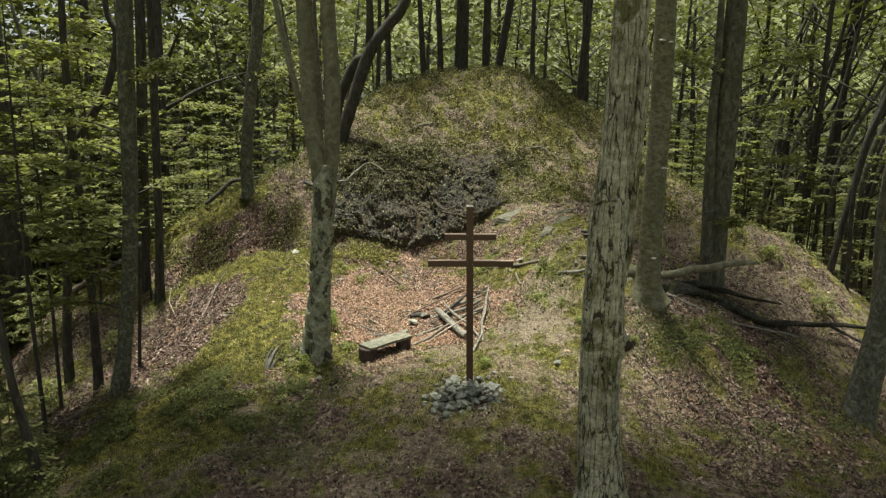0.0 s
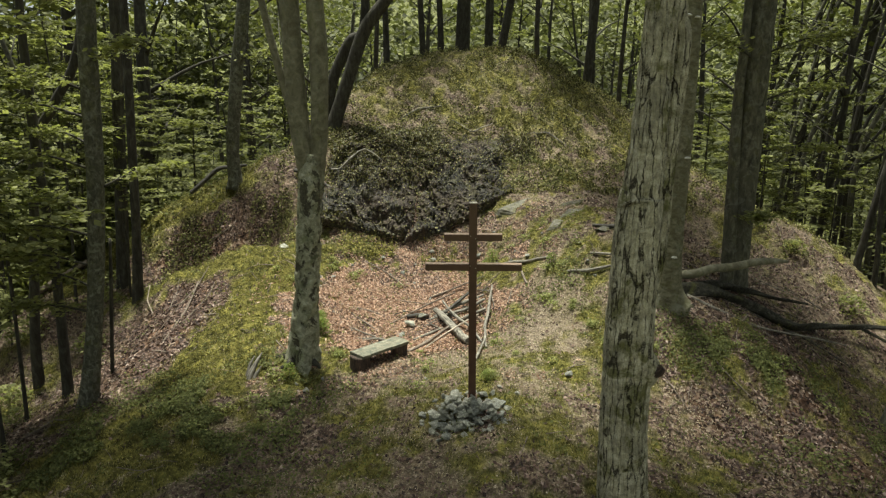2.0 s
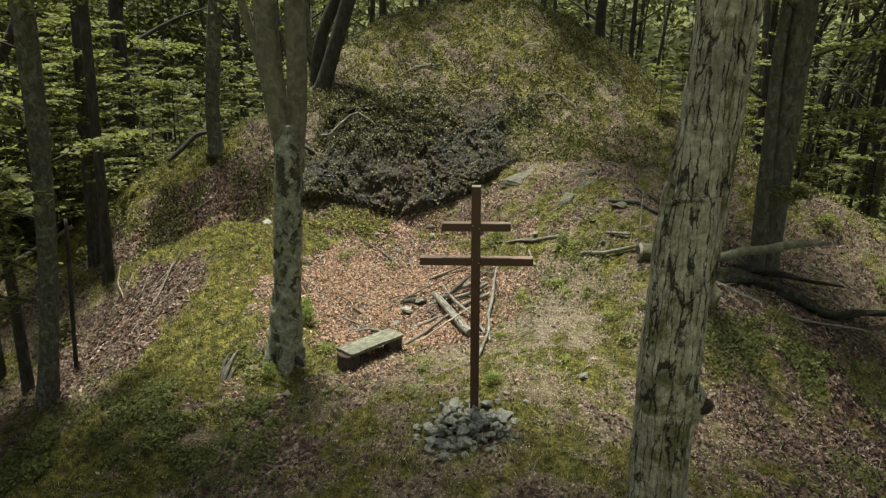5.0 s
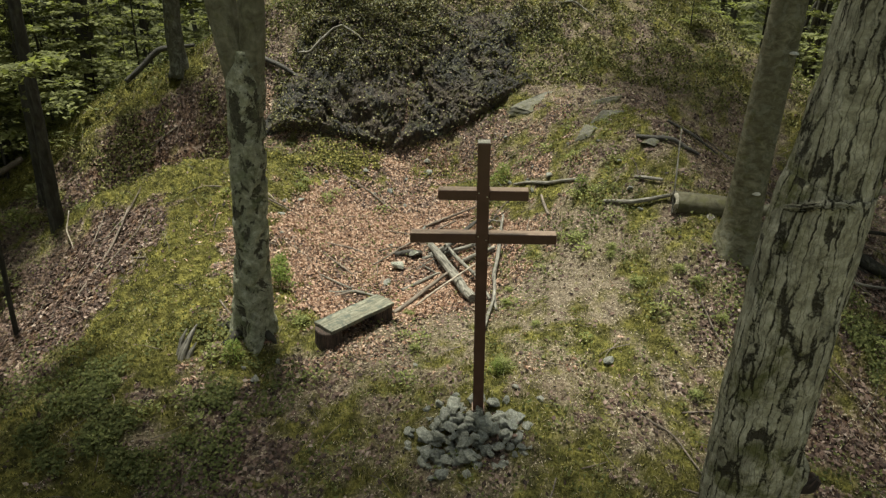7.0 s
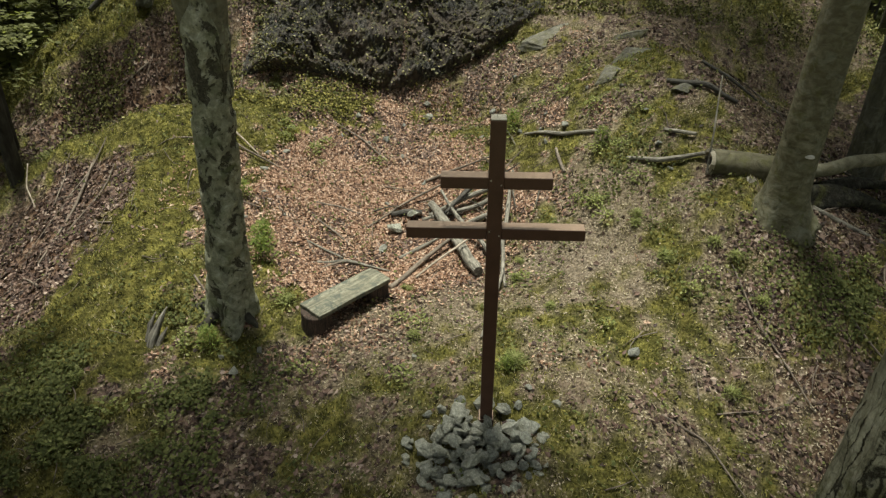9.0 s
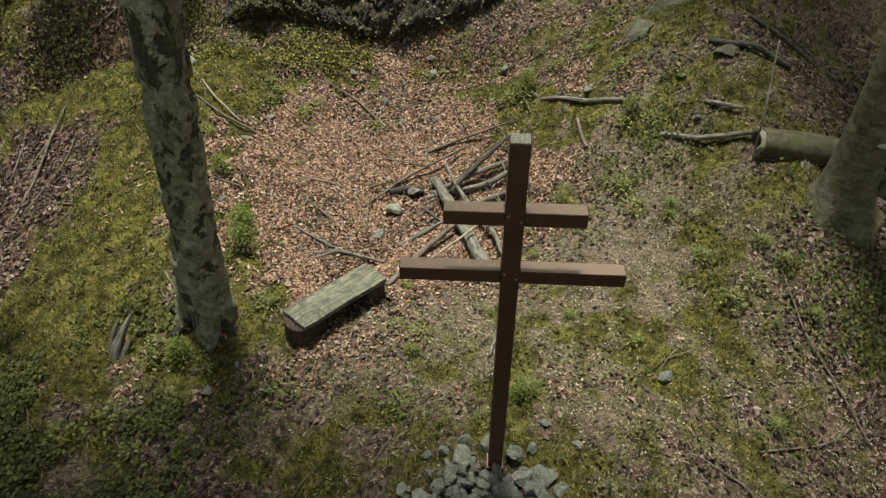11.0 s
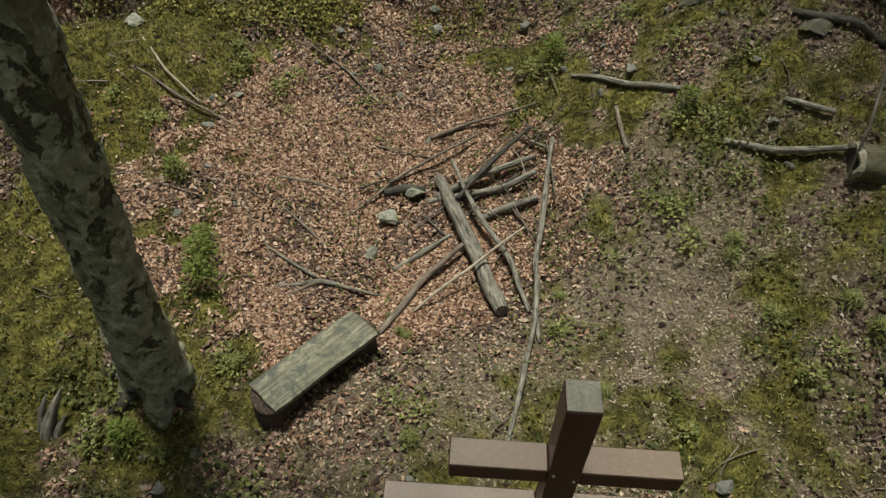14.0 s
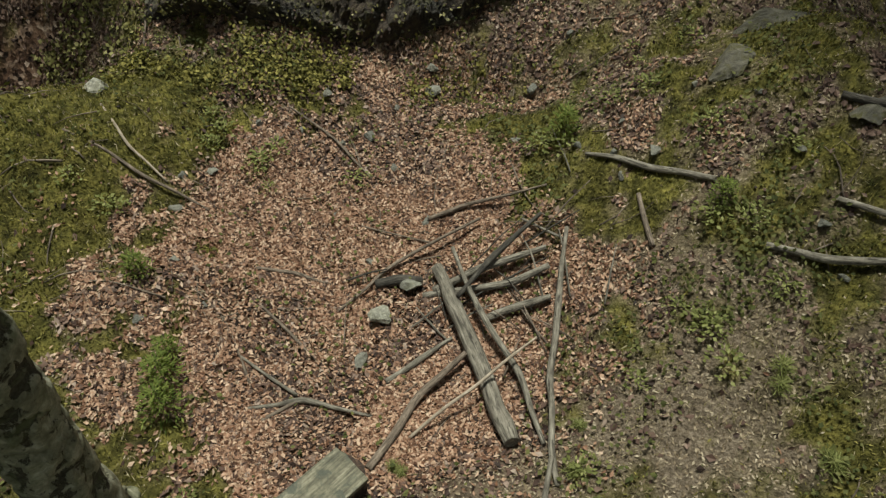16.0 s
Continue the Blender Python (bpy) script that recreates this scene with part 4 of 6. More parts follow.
def furrows(depth, freq, base=None):
    def f(a, l, r):
        ca, sa = np.cos(a), np.sin(a)
        k = freq / 6.0
        bend = 0.5 * (vnoise(ca * 2 + 3, sa * 2 + 8, l * 2.2) - 0.5)
        wide = np.clip(np.abs(vnoise(ca * k + 9 + bend, sa * k + 4 + bend, l * 1.9) - 0.5) * 7.0, 0, 1)
        thin = np.clip(np.abs(vnoise(ca * k * 1.9 + 20, sa * k * 1.9 + 31 + bend, l * 3.6) - 0.5) * 8.0, 0, 1)
        ridge = wide * (0.45 + 0.55 * thin)
        out = depth * (ridge - 0.65) + 0.30 * depth * (vnoise(ca * 16 + 30, sa * 16 + 30, l * 22) - 0.5) + 0.05 * r * np.sin(2 * a + l)
        return out + (base(a, l, r) if base else 0)
    return f


def gentle(amount, base=None):
    def f(a, l, r):
        # the noise closes round the stem because it runs on the circle
        out = amount * r * (fbm(np.cos(a) * 1.3 + 7, np.sin(a) * 1.3 + l * 0.8, l * 0.7, 3) - 0.5) * 2
        return out + (base(a, l, r) if base else 0)
    return f


def flakes(depth, base=None):
    """Bark that has come away in patches; the crest tells bark from bare wood."""
    def f(a, l, r):
        ca, sa = np.cos(a), np.sin(a)
        n = fbm(ca * 1.5 + 11, sa * 1.5 + 5, l * 6.5, 5)
        step = np.clip((n - 0.47) / 0.035, 0, 1)
        out = depth * (step - 0.5) + 0.09 * r * (fbm(ca * 0.8 + 2, sa * 0.8 + 2, l * 2.6, 2) - 0.5) * 2 + 0.5 * depth * (fbm(ca * 7, sa * 7, l * 8, 3) - 0.5)
        return out + (base(a, l, r) if base else 0)
    return f


def crown_mesh(seed, n, rx, rz, leaf, mat, sprays=40):
    """A loose crown of many leaves gathered in uneven sprays, centred on the origin."""
    g = np.random.default_rng(seed)
    c = g.normal(size=(sprays, 3))
    c /= np.linalg.norm(c, axis=1)[:, None]
    c *= (g.random(sprays) ** 0.45)[:, None] * [rx, rx, rz]
    k = g.integers(0, sprays, n)
    p = c[k] + g.normal(size=(n, 3)) * [rx * 0.20, rx * 0.20, rz * 0.07]
    v, f = blades(p, g.random(n) * 6.28, g.normal(0, 0.45, n), g.normal(0, 0.45, n), leaf * g.uniform(0.7, 1.3, n), leaf * 0.62 * g.uniform(0.7, 1.2, n))
    return fast_mesh("crown", v, f, mat, False)


# dense crowns kept above the view to block light round the hollow
SHADE_CROWNS = [crown_mesh(200 + s, 2000, 3.2, 2.0, 0.30, GREEN, 46) for s in range(3)]
THIN_CROWNS = [crown_mesh(220 + s, 180, 3.4, 3.0, 0.40, GREEN, 34) for s in range(3)]
_crown_turn = random.Random(3)


# crowns stand out of view, placed by the shade they should cast
def add_unseen_crown(t, x, y, z, s=1.0, thin=False):
    ob = mesh_part("crown", (THIN_CROWNS if thin else SHADE_CROWNS)[_crown_turn.randrange(3)], t)
    ob.location = Vector((x, y, z)) - t.location
    ob.rotation_euler = (0, 0, _crown_turn.uniform(0, 6.28))
    ob.scale = (s, s, s)
    return ob


def tree(name, label, stems, mat, crown=None, sides=14, step=0.14, group=""):
    """stems: list of (points, radial function); the first is the trunk. crown: unseen crowns, placed for their shade.
    """
    points = stems[0][0]
    foot = gz(*points[0][:2]) - 0.16
    above = [p for p in points if p[2] > foot + 0.12]
    low = [p for p in points if p[2] <= foot + 0.12]
    if low:
        stems[0] = ([(*low[-1][:2], foot, low[-1][3])] + above, *stems[0][1:])
    x, y, z = stems[0][0][0][:3]
    t = thing(name, x, y, z, label, "tree", group)
    for i, (pts, fn, *fine) in enumerate(stems):
        n, d = fine[0] if fine else (sides, step)
        me = tube_mesh("trunk" if i == 0 else "stem", [tube(pts, n, d, fn, (x, y, z))], fine[1] if len(fine) > 1 else mat)
        mesh_part("trunk" if i == 0 else "stem", me, t)
    for c in crown or ():
        add_unseen_crown(t, *c)
    return t


# forked tree with blotchy bark on the moss rim
forked = tree("forked_tree", "forked tree with blotchy lichen-grey bark on a mossy rim", [
    ([(-3.12, 11.58, -0.25, 0.258), (-3.07, 11.53, 0.30, 0.232), (-2.99, 11.50, 1.0, 0.200), (-2.94, 11.50, 1.7, 0.190), (-2.87, 11.50, 2.6, 0.196), (-2.83, 11.50, 3.15, 0.202), (-2.82, 11.5, 3.5, 0.138)], flakes(0.026, flare(0.7, 5, 0.75)), (64, 0.03)),
    ([(-2.84, 11.50, 2.7, 0.146), (-2.90, 11.50, 3.3, 0.159), (-3.01, 11.50, 4.1, 0.159), (-3.07, 11.50, 5.14, 0.148), (-3.12, 11.50, 6.3, 0.138), (-3.3, 11.6, 9.0, 0.112), (-3.6, 11.6, 12.5, 0.052)], gentle(0.08), (30, 0.07), BARK_OLIVE),
    ([(-2.80, 11.50, 2.8, 0.129), (-2.74, 11.50, 3.4, 0.142), (-2.68, 11.50, 3.9, 0.136), (-2.66, 11.50, 5.05, 0.136), (-2.71, 11.50, 6.3, 0.123), (-2.6, 11.4, 9.0, 0.095), (-2.2, 11.4, 12.0, 0.043)], gentle(0.08), (30, 0.07), BARK_OLIVE),
    ([(-3.02, 11.50, 3.7, 0.069), (-3.11, 11.50, 4.1, 0.065), (-3.41, 11.50, 5.3, 0.057), (-3.62, 11.50, 6.3, 0.048), (-4.1, 11.6, 8.5, 0.026)], gentle(0.06), (30, 0.07), BARK_OLIVE),
# unseen crown set apart from the trunk to shade the left foreground
], BARK_FLAKY, [(-4.8, 10.2, 12.0, 0.7)], 30, 0.07)

for ex, ey, r0 in ((-3.62, 11.58, 0.060), (-3.50, 11.22, 0.055), (-2.72, 11.32, 0.045)):
    bx, by = -3.08 + 0.25 * (ex + 3.08), 11.54 + 0.25 * (ey - 11.54)
    mx, my = (bx + ex) / 2 + 0.05, (by + ey) / 2 - 0.04
    line = [(bx, by, gz(bx, by) + 0.12, r0 * 1.2), (mx, my, gz(mx, my) + 0.02, r0), (ex, ey, gz(ex, ey) - 0.05, r0 * 0.5)]
    mesh_part("root", tube_mesh("root", [tube(line, 14, 0.03, gentle(0.16), forked.location)], BARK_DARK), forked, "dark mossy surface root")

# broad furrowed trunk close to the path
furrowed = tree("furrowed_tree", "forked tree with deeply furrowed grey bark and moss patches", [
    ([(1.50, 7.44, -0.75, 0.350), (1.46, 7.45, -0.15, 0.280), (1.40, 7.45, 0.6, 0.242), (1.37, 7.45, 1.43, 0.230), (1.36, 7.45, 2.2, 0.225), (1.36, 7.45, 2.8, 0.222), (1.375, 7.45, 3.40, 0.208), (1.385, 7.45, 3.55, 0.188), (1.41, 7.45, 4.38, 0.163), (1.43, 7.45, 5.0, 0.156), (1.44, 7.45, 5.6, 0.153), (1.45, 7.44, 6.2, 0.149)], furrows(0.016, 14, flare(0.5, 4, 0.35)), (120, 0.024)),
    ([(1.45, 7.44, 6.1, 0.145), (1.5, 7.4, 9.0, 0.119), (1.4, 7.3, 13.0, 0.051)], gentle(0.06)),
    ([(1.44, 7.55, 1.9, 0.111), (1.52, 7.58, 2.5, 0.128), (1.58, 7.60, 3.0, 0.121), (1.61, 7.60, 4.07, 0.116), (1.645, 7.60, 4.87, 0.111), (1.60, 7.60, 5.6, 0.109), (2.0, 7.8, 9.0, 0.076), (2.6, 8.0, 12.0, 0.034)], furrows(0.010, 12), (56, 0.05)),
# three unseen crowns added to darken the ground before the cross
], BARK_FURROWED, [(2.9, 10.0, 12.0, 0.9), (-2.3, 10.0, 12.6, 0.85), (0.2, 9.0, 12.3, 0.8)], 16, 0.3)

for name, pts, label in (("bark_ledge", [(1.18, 7.39, 3.36, 0.008), (1.23, 7.29, 3.40, 0.014), (1.34, 7.245, 3.43, 0.016), (1.44, 7.265, 3.41, 0.012), (1.52, 7.34, 3.36, 0.008)], "weathered bark ledge over an old wound"),
                         ("burr", [(1.46, 7.42, 1.48, 0.07), (1.54, 7.40, 1.62, 0.110), (1.58, 7.38, 1.74, 0.100), (1.52, 7.40, 1.92, 0.06)], "knotty burr with a dark blob on it"),
                         # a solid blob, coloured dark for the shade inside a hole
                         ("burr_hollow", [(1.60, 7.36, 1.68, 0.05), (1.655, 7.34, 1.72, 0.055), (1.685, 7.33, 1.76, 0.028)], "dark red-brown blob standing in for a rotten hollow")):
    mesh_part(name, tube_mesh(name, [tube(pts, 22, 0.015, furrows(0.03, 12), furrowed.location)], STUMP_WOOD if name == "burr_hollow" else BARK_FURROWED), furrowed, label)

# two unseen trees added outside the view, their crowns shading the foreground
for px, py, cx, cy in ((-4.4, 1.6, -2.6, 3.0), (4.8, 1.2, 2.4, 2.2)):
    tree("shade_tree", "unseen grey tree added to shade the way to the mound", [([(px, py, gz(px, py) - 0.3, 0.26), (px, py, gz(px, py) + 0.5, 0.2), (px + 0.1, py, 6.0, 0.17), (0.6 * px + 0.4 * cx, 0.6 * py + 0.4 * cy, 12.0, 0.07)], gentle(0.07, flare()))], BARK_GREY, [(cx, cy, 12.0, 1.05)], 12, 0.3)

# beech with small white brackets
beech = tree("beech_tree", "smooth olive-grey beech trunk with small white bracket fungi", [
    ([(3.31, 12.68, 0.35, 0.370), (3.30, 12.66, 0.95, 0.295), (3.29, 12.65, 1.45, 0.225), (3.29, 12.65, 2.87, 0.209), (3.30, 12.65, 4.46, 0.193), (3.26, 12.65, 6.46, 0.185), (3.2, 12.7, 10.0, 0.138), (3.3, 12.7, 14.0, 0.052)], gentle(0.05, flare(0.6, 5, 0.42))),
# unseen crowns that keep light off the right slope
], BARK_BEECH, [(5.4, 15.4, 12.2, 0.95), (4.0, 18.6, 12.6, 0.85)], 32, 0.07)
for dx, z, s in ((0.02, 1.72, 1.0), (0.10, 3.45, 1.0), (-0.10, 5.75, 1.1), (0.05, 5.72, 0.9)):
    bm = bmesh.new()
    bmesh.ops.create_uvsphere(bm, u_segments=14, v_segments=8, radius=0.055 * s)
    for v in bm.verts:
        v.co.z = v.co.z * (0.55 if v.co.z > 0 else 0.2)
    ob = part("bracket_fungus", moved(bm, pose(3.29 + dx - beech.location.x, 12.65 - 0.205 - beech.location.y, z - beech.location.z)), FUNGUS, beech, "small white bracket fungus", True)

twin = tree("twin_tree", "pair of dark straight trunks on the outer slope", [
    ([(5.22, 14.5, 0.15, 0.30), (5.23, 14.5, 0.75, 0.262), (5.23, 14.5, 1.43, 0.240), (5.21, 14.5, 3.9, 0.248), (5.21, 14.5, 5.66, 0.225), (5.22, 14.5, 6.8, 0.21), (5.2, 14.5, 13.0, 0.07)], gentle(0.06, flare(0.4, 5, 0.3))),
    ([(5.03, 14.38, 0.2, 0.17), (5.05, 14.4, 0.93, 0.15), (4.96, 14.4, 2.7, 0.122), (4.88, 14.4, 4.5, 0.096), (4.89, 14.4, 5.7, 0.08), (4.8, 14.4, 9.0, 0.03)], gentle(0.06)),
], BARK_MID, [(6.4, 14.6, 12.5, 1.0, True)], 22, 0.10)

lichen = tree("lichen_tree", "slender tree with mottled pale grey lichen bark", [
    ([(-6.95, 11.3, -1.25, 0.213), (-6.86, 11.3, -0.95, 0.172), (-6.62, 11.3, 0.21, 0.131), (-6.40, 11.3, 1.83, 0.126), (-6.27, 11.3, 3.36, 0.130), (-6.21, 11.3, 4.81, 0.138), (-6.13, 11.3, 6.2, 0.131), (-6.0, 11.3, 9.5, 0.090), (-6.2, 11.3, 13, 0.041)], gentle(0.08, flare(0.4, 5, 0.3))),
# unseen crown placed so that its shade falls on the near left
], BARK_GREY, [(-5.6, 11.0, 12.2, 0.66)], 22, 0.09)

tree("slope_tree", "dark tree on the outer slope", [
    ([(-8.88, 16.3, -0.8, 0.20), (-8.81, 16.3, 0.1, 0.156), (-8.58, 16.3, 3.67, 0.130), (-8.38, 16.3, 7.05, 0.115), (-8.3, 16.3, 12.5, 0.06)], gentle(0.08, flare())),
# unseen crown moved well off the trunk to let light in
], BARK_DARK, [(-11.0, 23.0, 13.0, 0.7, True)])

for stem in (
        [(-7.72, 12.1, -1.15, 0.105), (-7.70, 12.1, -0.7, 0.092), (-7.67, 12.1, 1.07, 0.078), (-7.73, 12.1, 2.74, 0.072), (-7.76, 12.1, 3.5, 0.075), (-7.76, 12.1, 4.33, 0.072), (-7.74, 12.1, 5.84, 0.062), (-7.6, 12.1, 9.0, 0.03)],
        [(-8.92, 13.0, -1.6, 0.11), (-8.86, 13.0, -0.31, 0.091), (-8.62, 13.0, 1.79, 0.082), (-8.39, 13.0, 3.43, 0.08), (-7.95, 13.0, 4.2, 0.08), (-7.49, 13.0, 4.9, 0.078), (-7.23, 13.0, 5.86, 0.066), (-7.4, 13.0, 6.5, 0.055), (-7.3, 13, 9, 0.03)],
        [(-7.66, 14.7, -0.55, 0.16), (-7.64, 14.7, -0.2, 0.125), (-7.53, 14.7, 1.37, 0.094), (-7.44, 14.7, 3.73, 0.088), (-7.36, 14.7, 6.07, 0.081), (-7.3, 14.7, 9.5, 0.04)],
        [(-6.32, 8.3, -1.35, 0.085), (-6.38, 8.3, -0.7, 0.070), (-6.54, 8.3, 0.25, 0.058), (-6.64, 8.3, 1.09, 0.051), (-6.69, 8.3, 2.83, 0.045), (-6.6, 8.3, 6.0, 0.02)],
        [(-6.88, 12.2, -0.75, 0.040), (-6.86, 12.2, -0.40, 0.034), (-6.73, 12.2, 1.07, 0.032), (-6.67, 12.2, 1.9, 0.022)]):
    tree("young_tree", "thin dark young tree stem on the leafy slope", [(stem, gentle(0.10))], BARK_DARK, None, 10, 0.15, "young trees on the slope")

shoulder = tree("shoulder_tree", "curved grey tree on the mossy shoulder of the mound", [
    ([(-6.62, 18.3, 1.7, 0.22), (-6.61, 18.3, 2.3, 0.18), (-6.62, 18.3, 3.16, 0.163), (-6.40, 18.3, 5.18, 0.160), (-6.09, 18.3, 7.4, 0.15), (-5.9, 18.3, 13.0, 0.06)], gentle(0.08, flare())),
# unseen crown shifted back so the shoulder stays lit
], BARK_GREY, [(-7.2, 22.8, 12.8, 0.9, True)], 16, 0.12)
tree("leaning_tree", "dark tree leaning out over the mound", [
    ([(-4.35, 19.5, 1.8, 0.24), (-4.25, 19.5, 2.9, 0.20), (-3.79, 19.5, 4.78, 0.183), (-3.27, 19.5, 6.22, 0.178), (-2.70, 19.5, 7.0, 0.16), (-2.2, 19.5, 7.7, 0.145), (-1.2, 19.8, 10.5, 0.07)], gentle(0.08, flare())),
    ([(-4.62, 20.0, 2.0, 0.22), (-4.52, 20.0, 3.27, 0.188), (-4.31, 20.0, 4.79, 0.154), (-3.78, 20.0, 5.95, 0.162), (-3.35, 19.8, 6.3, 0.13), (-3.3, 19.7, 8.0, 0.09), (-3.6, 19.8, 11.0, 0.04)], gentle(0.08)),
# unseen crowns placed to shade the top of the mound
], BARK_DARK, [(-2.6, 25.3, 12.0, 0.78), (2.4, 25.6, 12.4, 0.78)], 14, 0.14)

for bx, by, r0, tx in ((-0.78, 28.0, 0.30, 0.04), (-2.27, 28.0, 0.13, -0.18), (0.25, 28.0, 0.176, 0.02), (0.67, 28.0, 0.176, 0.49), (-3.74, 28.0, 0.142, -0.08), (-1.56, 28.0, 0.129, -0.15), (4.18, 28.0, 0.187, 0.16)):
    zb = gz(bx, by)
    tree("ridge_tree", "dark slender tree on top of the mound", [
        ([(bx, by, zb - 0.3, r0 * 1.25), (bx, by, zb + 0.3, r0), (bx + tx, by, zb + 3.3, r0 * 0.85), (bx + tx * 2.5, by, zb + 8, r0 * 0.45)], gentle(0.08, flare(0.4)))],
        BARK_DARK, [(bx + tx * 2, by + 0.5, zb + 8.5, 0.8, True)], 12, 0.2, "trees on top of the mound")

tree("pale_tree", "pale grey trunk leaning outward on the leafy slope", [
    ([(6.74, 11.2, -1.15, 0.32), (6.78, 11.2, -0.75, 0.27), (6.87, 11.2, 0.12, 0.226), (6.96, 11.2, 1.05, 0.205), (7.03, 11.2, 2.63, 0.189), (7.2, 11.2, 6.5, 0.15), (7.4, 11.2, 12, 0.05)], gentle(0.08, flare())),
# unseen crown added for shade at the lower right
], BARK_GREY, [(6.0, 10.6, 12.5, 0.85)], 20, 0.10)
tree("big_slope_tree", "thick dark trunk standing on the lower slope", [
    ([(-12.2, 16.0, -3.2, 0.55), (-12.18, 16.0, -2.2, 0.44), (-12.09, 16.0, 0.9, 0.385), (-12.08, 16.0, 3.6, 0.36), (-12.0, 16.0, 12, 0.16)], gentle(0.06, flare())),
# unseen crown moved outward to keep the lower slope lit
], BARK_DARK, [(-15.0, 19.5, 13.0, 1.0, True)], 18, 0.16)

# ---- the wood around ----


def forest_variant(seed, height, r0, lean, branches=5):
    """A slender forest tree at the origin: trunk, a few limbs and a crown."""
    r = random.Random(seed)
    t = thing("forest_tree", 0, 0, 0, "slender dark forest tree with spring foliage", "tree", "trees of the surrounding wood")
    bend = r.uniform(-0.35, 0.35)
    axis = [(0, 0, -0.8, r0 * 1.35), (0, 0, 0.2, r0), (lean * 0.3 * height * 0.3 + bend, 0.1, height * 0.33, r0 * 0.85), (lean * height * 0.62, 0.2, height * 0.66, r0 * 0.6), (lean * height, 0, height, r0 * 0.12)]
    mesh_part("trunk", tube_mesh("trunk", [tube(axis, 9, 0.5, gentle(0.07))], BARK_MID if seed % 3 == 0 else BARK_DARK), t)
    for k in range(branches):
        z = height * r.uniform(0.22, 0.75)
        a, l = r.uniform(0, 6.28), r.uniform(1.4, 3.2)
        x0 = lean * z
        pts = [(x0, 0.1, z, r0 * 0.35), (x0 + l * 0.5 * math.cos(a), l * 0.5 * math.sin(a), z + l * 0.35, r0 * 0.22), (x0 + l * math.cos(a), l * math.sin(a), z + l * 0.55, r0 * 0.08)]
        mesh_part("limb", tube_mesh("limb", [tube(pts, 5, 0.6)], BARK_DARK), t)
    ob = mesh_part("crown", THIN_CROWNS[seed % 3], t)
    ob.location = (lean * height * 0.85, 0, height * 0.88)
    ob.scale = (0.8, 0.8, 1.0)
    return t


def spray_mesh(seed, height, reach, n_branch, per, leaf, mat, start=0.12):
    """Flat, layered sprays of leaves round an upright stem, as young beeches carry them."""
    g = np.random.default_rng(seed)
    ps, dirs = [], []
    for k in range(n_branch):
        z = height * (start + (1 - start) * (k + g.random()) / n_branch)
        a = g.random() * 6.28
        l = reach * (1.15 - 0.75 * z / height) * g.uniform(0.6, 1.2)
        s = g.random(per) ** 0.75
        off = g.normal(0, 0.19, per) * (0.35 + s) * l * 0.75
        px = np.cos(a) * s * l - np.sin(a) * off
        py = np.sin(a) * s * l + np.cos(a) * off
        pz = z + 0.24 * s * l - 0.22 * (s * l) ** 2 / max(reach, 0.1) + g.normal(0, 0.022, per)
        ps.append(np.stack([px, py, pz], -1))
        dirs.append(a - math.pi / 2 + np.sign(off) * g.uniform(0.3, 1.2, per))
    p, d = np.vstack(ps), np.concatenate(dirs)
    n = len(p)
    v, f = blades(p, d, g.normal(-0.10, 0.24, n), g.normal(0, 0.30, n), leaf * g.uniform(0.7, 1.25, n), leaf * 0.60 * g.uniform(0.8, 1.2, n))
    return fast_mesh("foliage", v, f, mat, False)


def sapling_variant(seed, height, reach, n_branch, per, leaf, mat, start=0.12):
    r = random.Random(seed)
    t = thing("beech_sapling", 0, 0, 0, "young beech with layered sprays of fresh green leaves", "sapling", "young beeches of the wood")
    axis = [(0, 0, -0.5, 0.035), (r.uniform(-0.1, 0.1), r.uniform(-0.1, 0.1), height * 0.4, 0.026), (r.uniform(-0.2, 0.2), r.uniform(-0.2, 0.2), height, 0.008)]
    mesh_part("stem", tube_mesh("stem", [tube(axis, 6, 0.5)], BARK_DARK), t)
    mesh_part("foliage", spray_mesh(seed, height, reach, n_branch, per, leaf, mat, start), t)
    return t


variants = [forest_variant(500 + k, h, r, l) for k, (h, r, l) in enumerate(((14, 0.14, 0.02), (15, 0.18, 0.05), (13, 0.09, 0.10), (14, 0.12, -0.03), (12, 0.08, 0.14), (16, 0.21, 0.0)))]
slanting = [forest_variant(520 + k, h, r, l, 3) for k, (h, r, l) in enumerate(((13, 0.085, 0.30), (12, 0.065, 0.36), (14, 0.10, 0.22)))]
saplings = [sapling_variant(600 + k, h, w, nb, 90, 0.150, (BRIGHT_SPRING, BRIGHT_SPRING, DIMMED_GREEN, BRIGHT_SPRING)[k]) for k, (h, w, nb) in enumerate(((5.5, 2.0, 24), (4.0, 1.7, 20), (7.5, 2.3, 28), (3.0, 1.4, 16)))]

saplings.append(sapling_variant(604, 6.5, 2.2, 20, 105, 0.145, BRIGHT_SPRING, 0.44))
pick = random.Random(21)
spots = []


def free(x, y, d):
    return all((x - a) ** 2 + (y - b) ** 2 > d * d for a, b in spots)


def in_clearing(x, y):
    """The mound, the hollow and the way to it carry no forest trees."""
    if -9.2 < x < 9.0 and -4 < y < 18.5:
        return True
    return ((x - 1.2) / 9.0) ** 2 + ((y - 26) / 8.0) ** 2 < 1


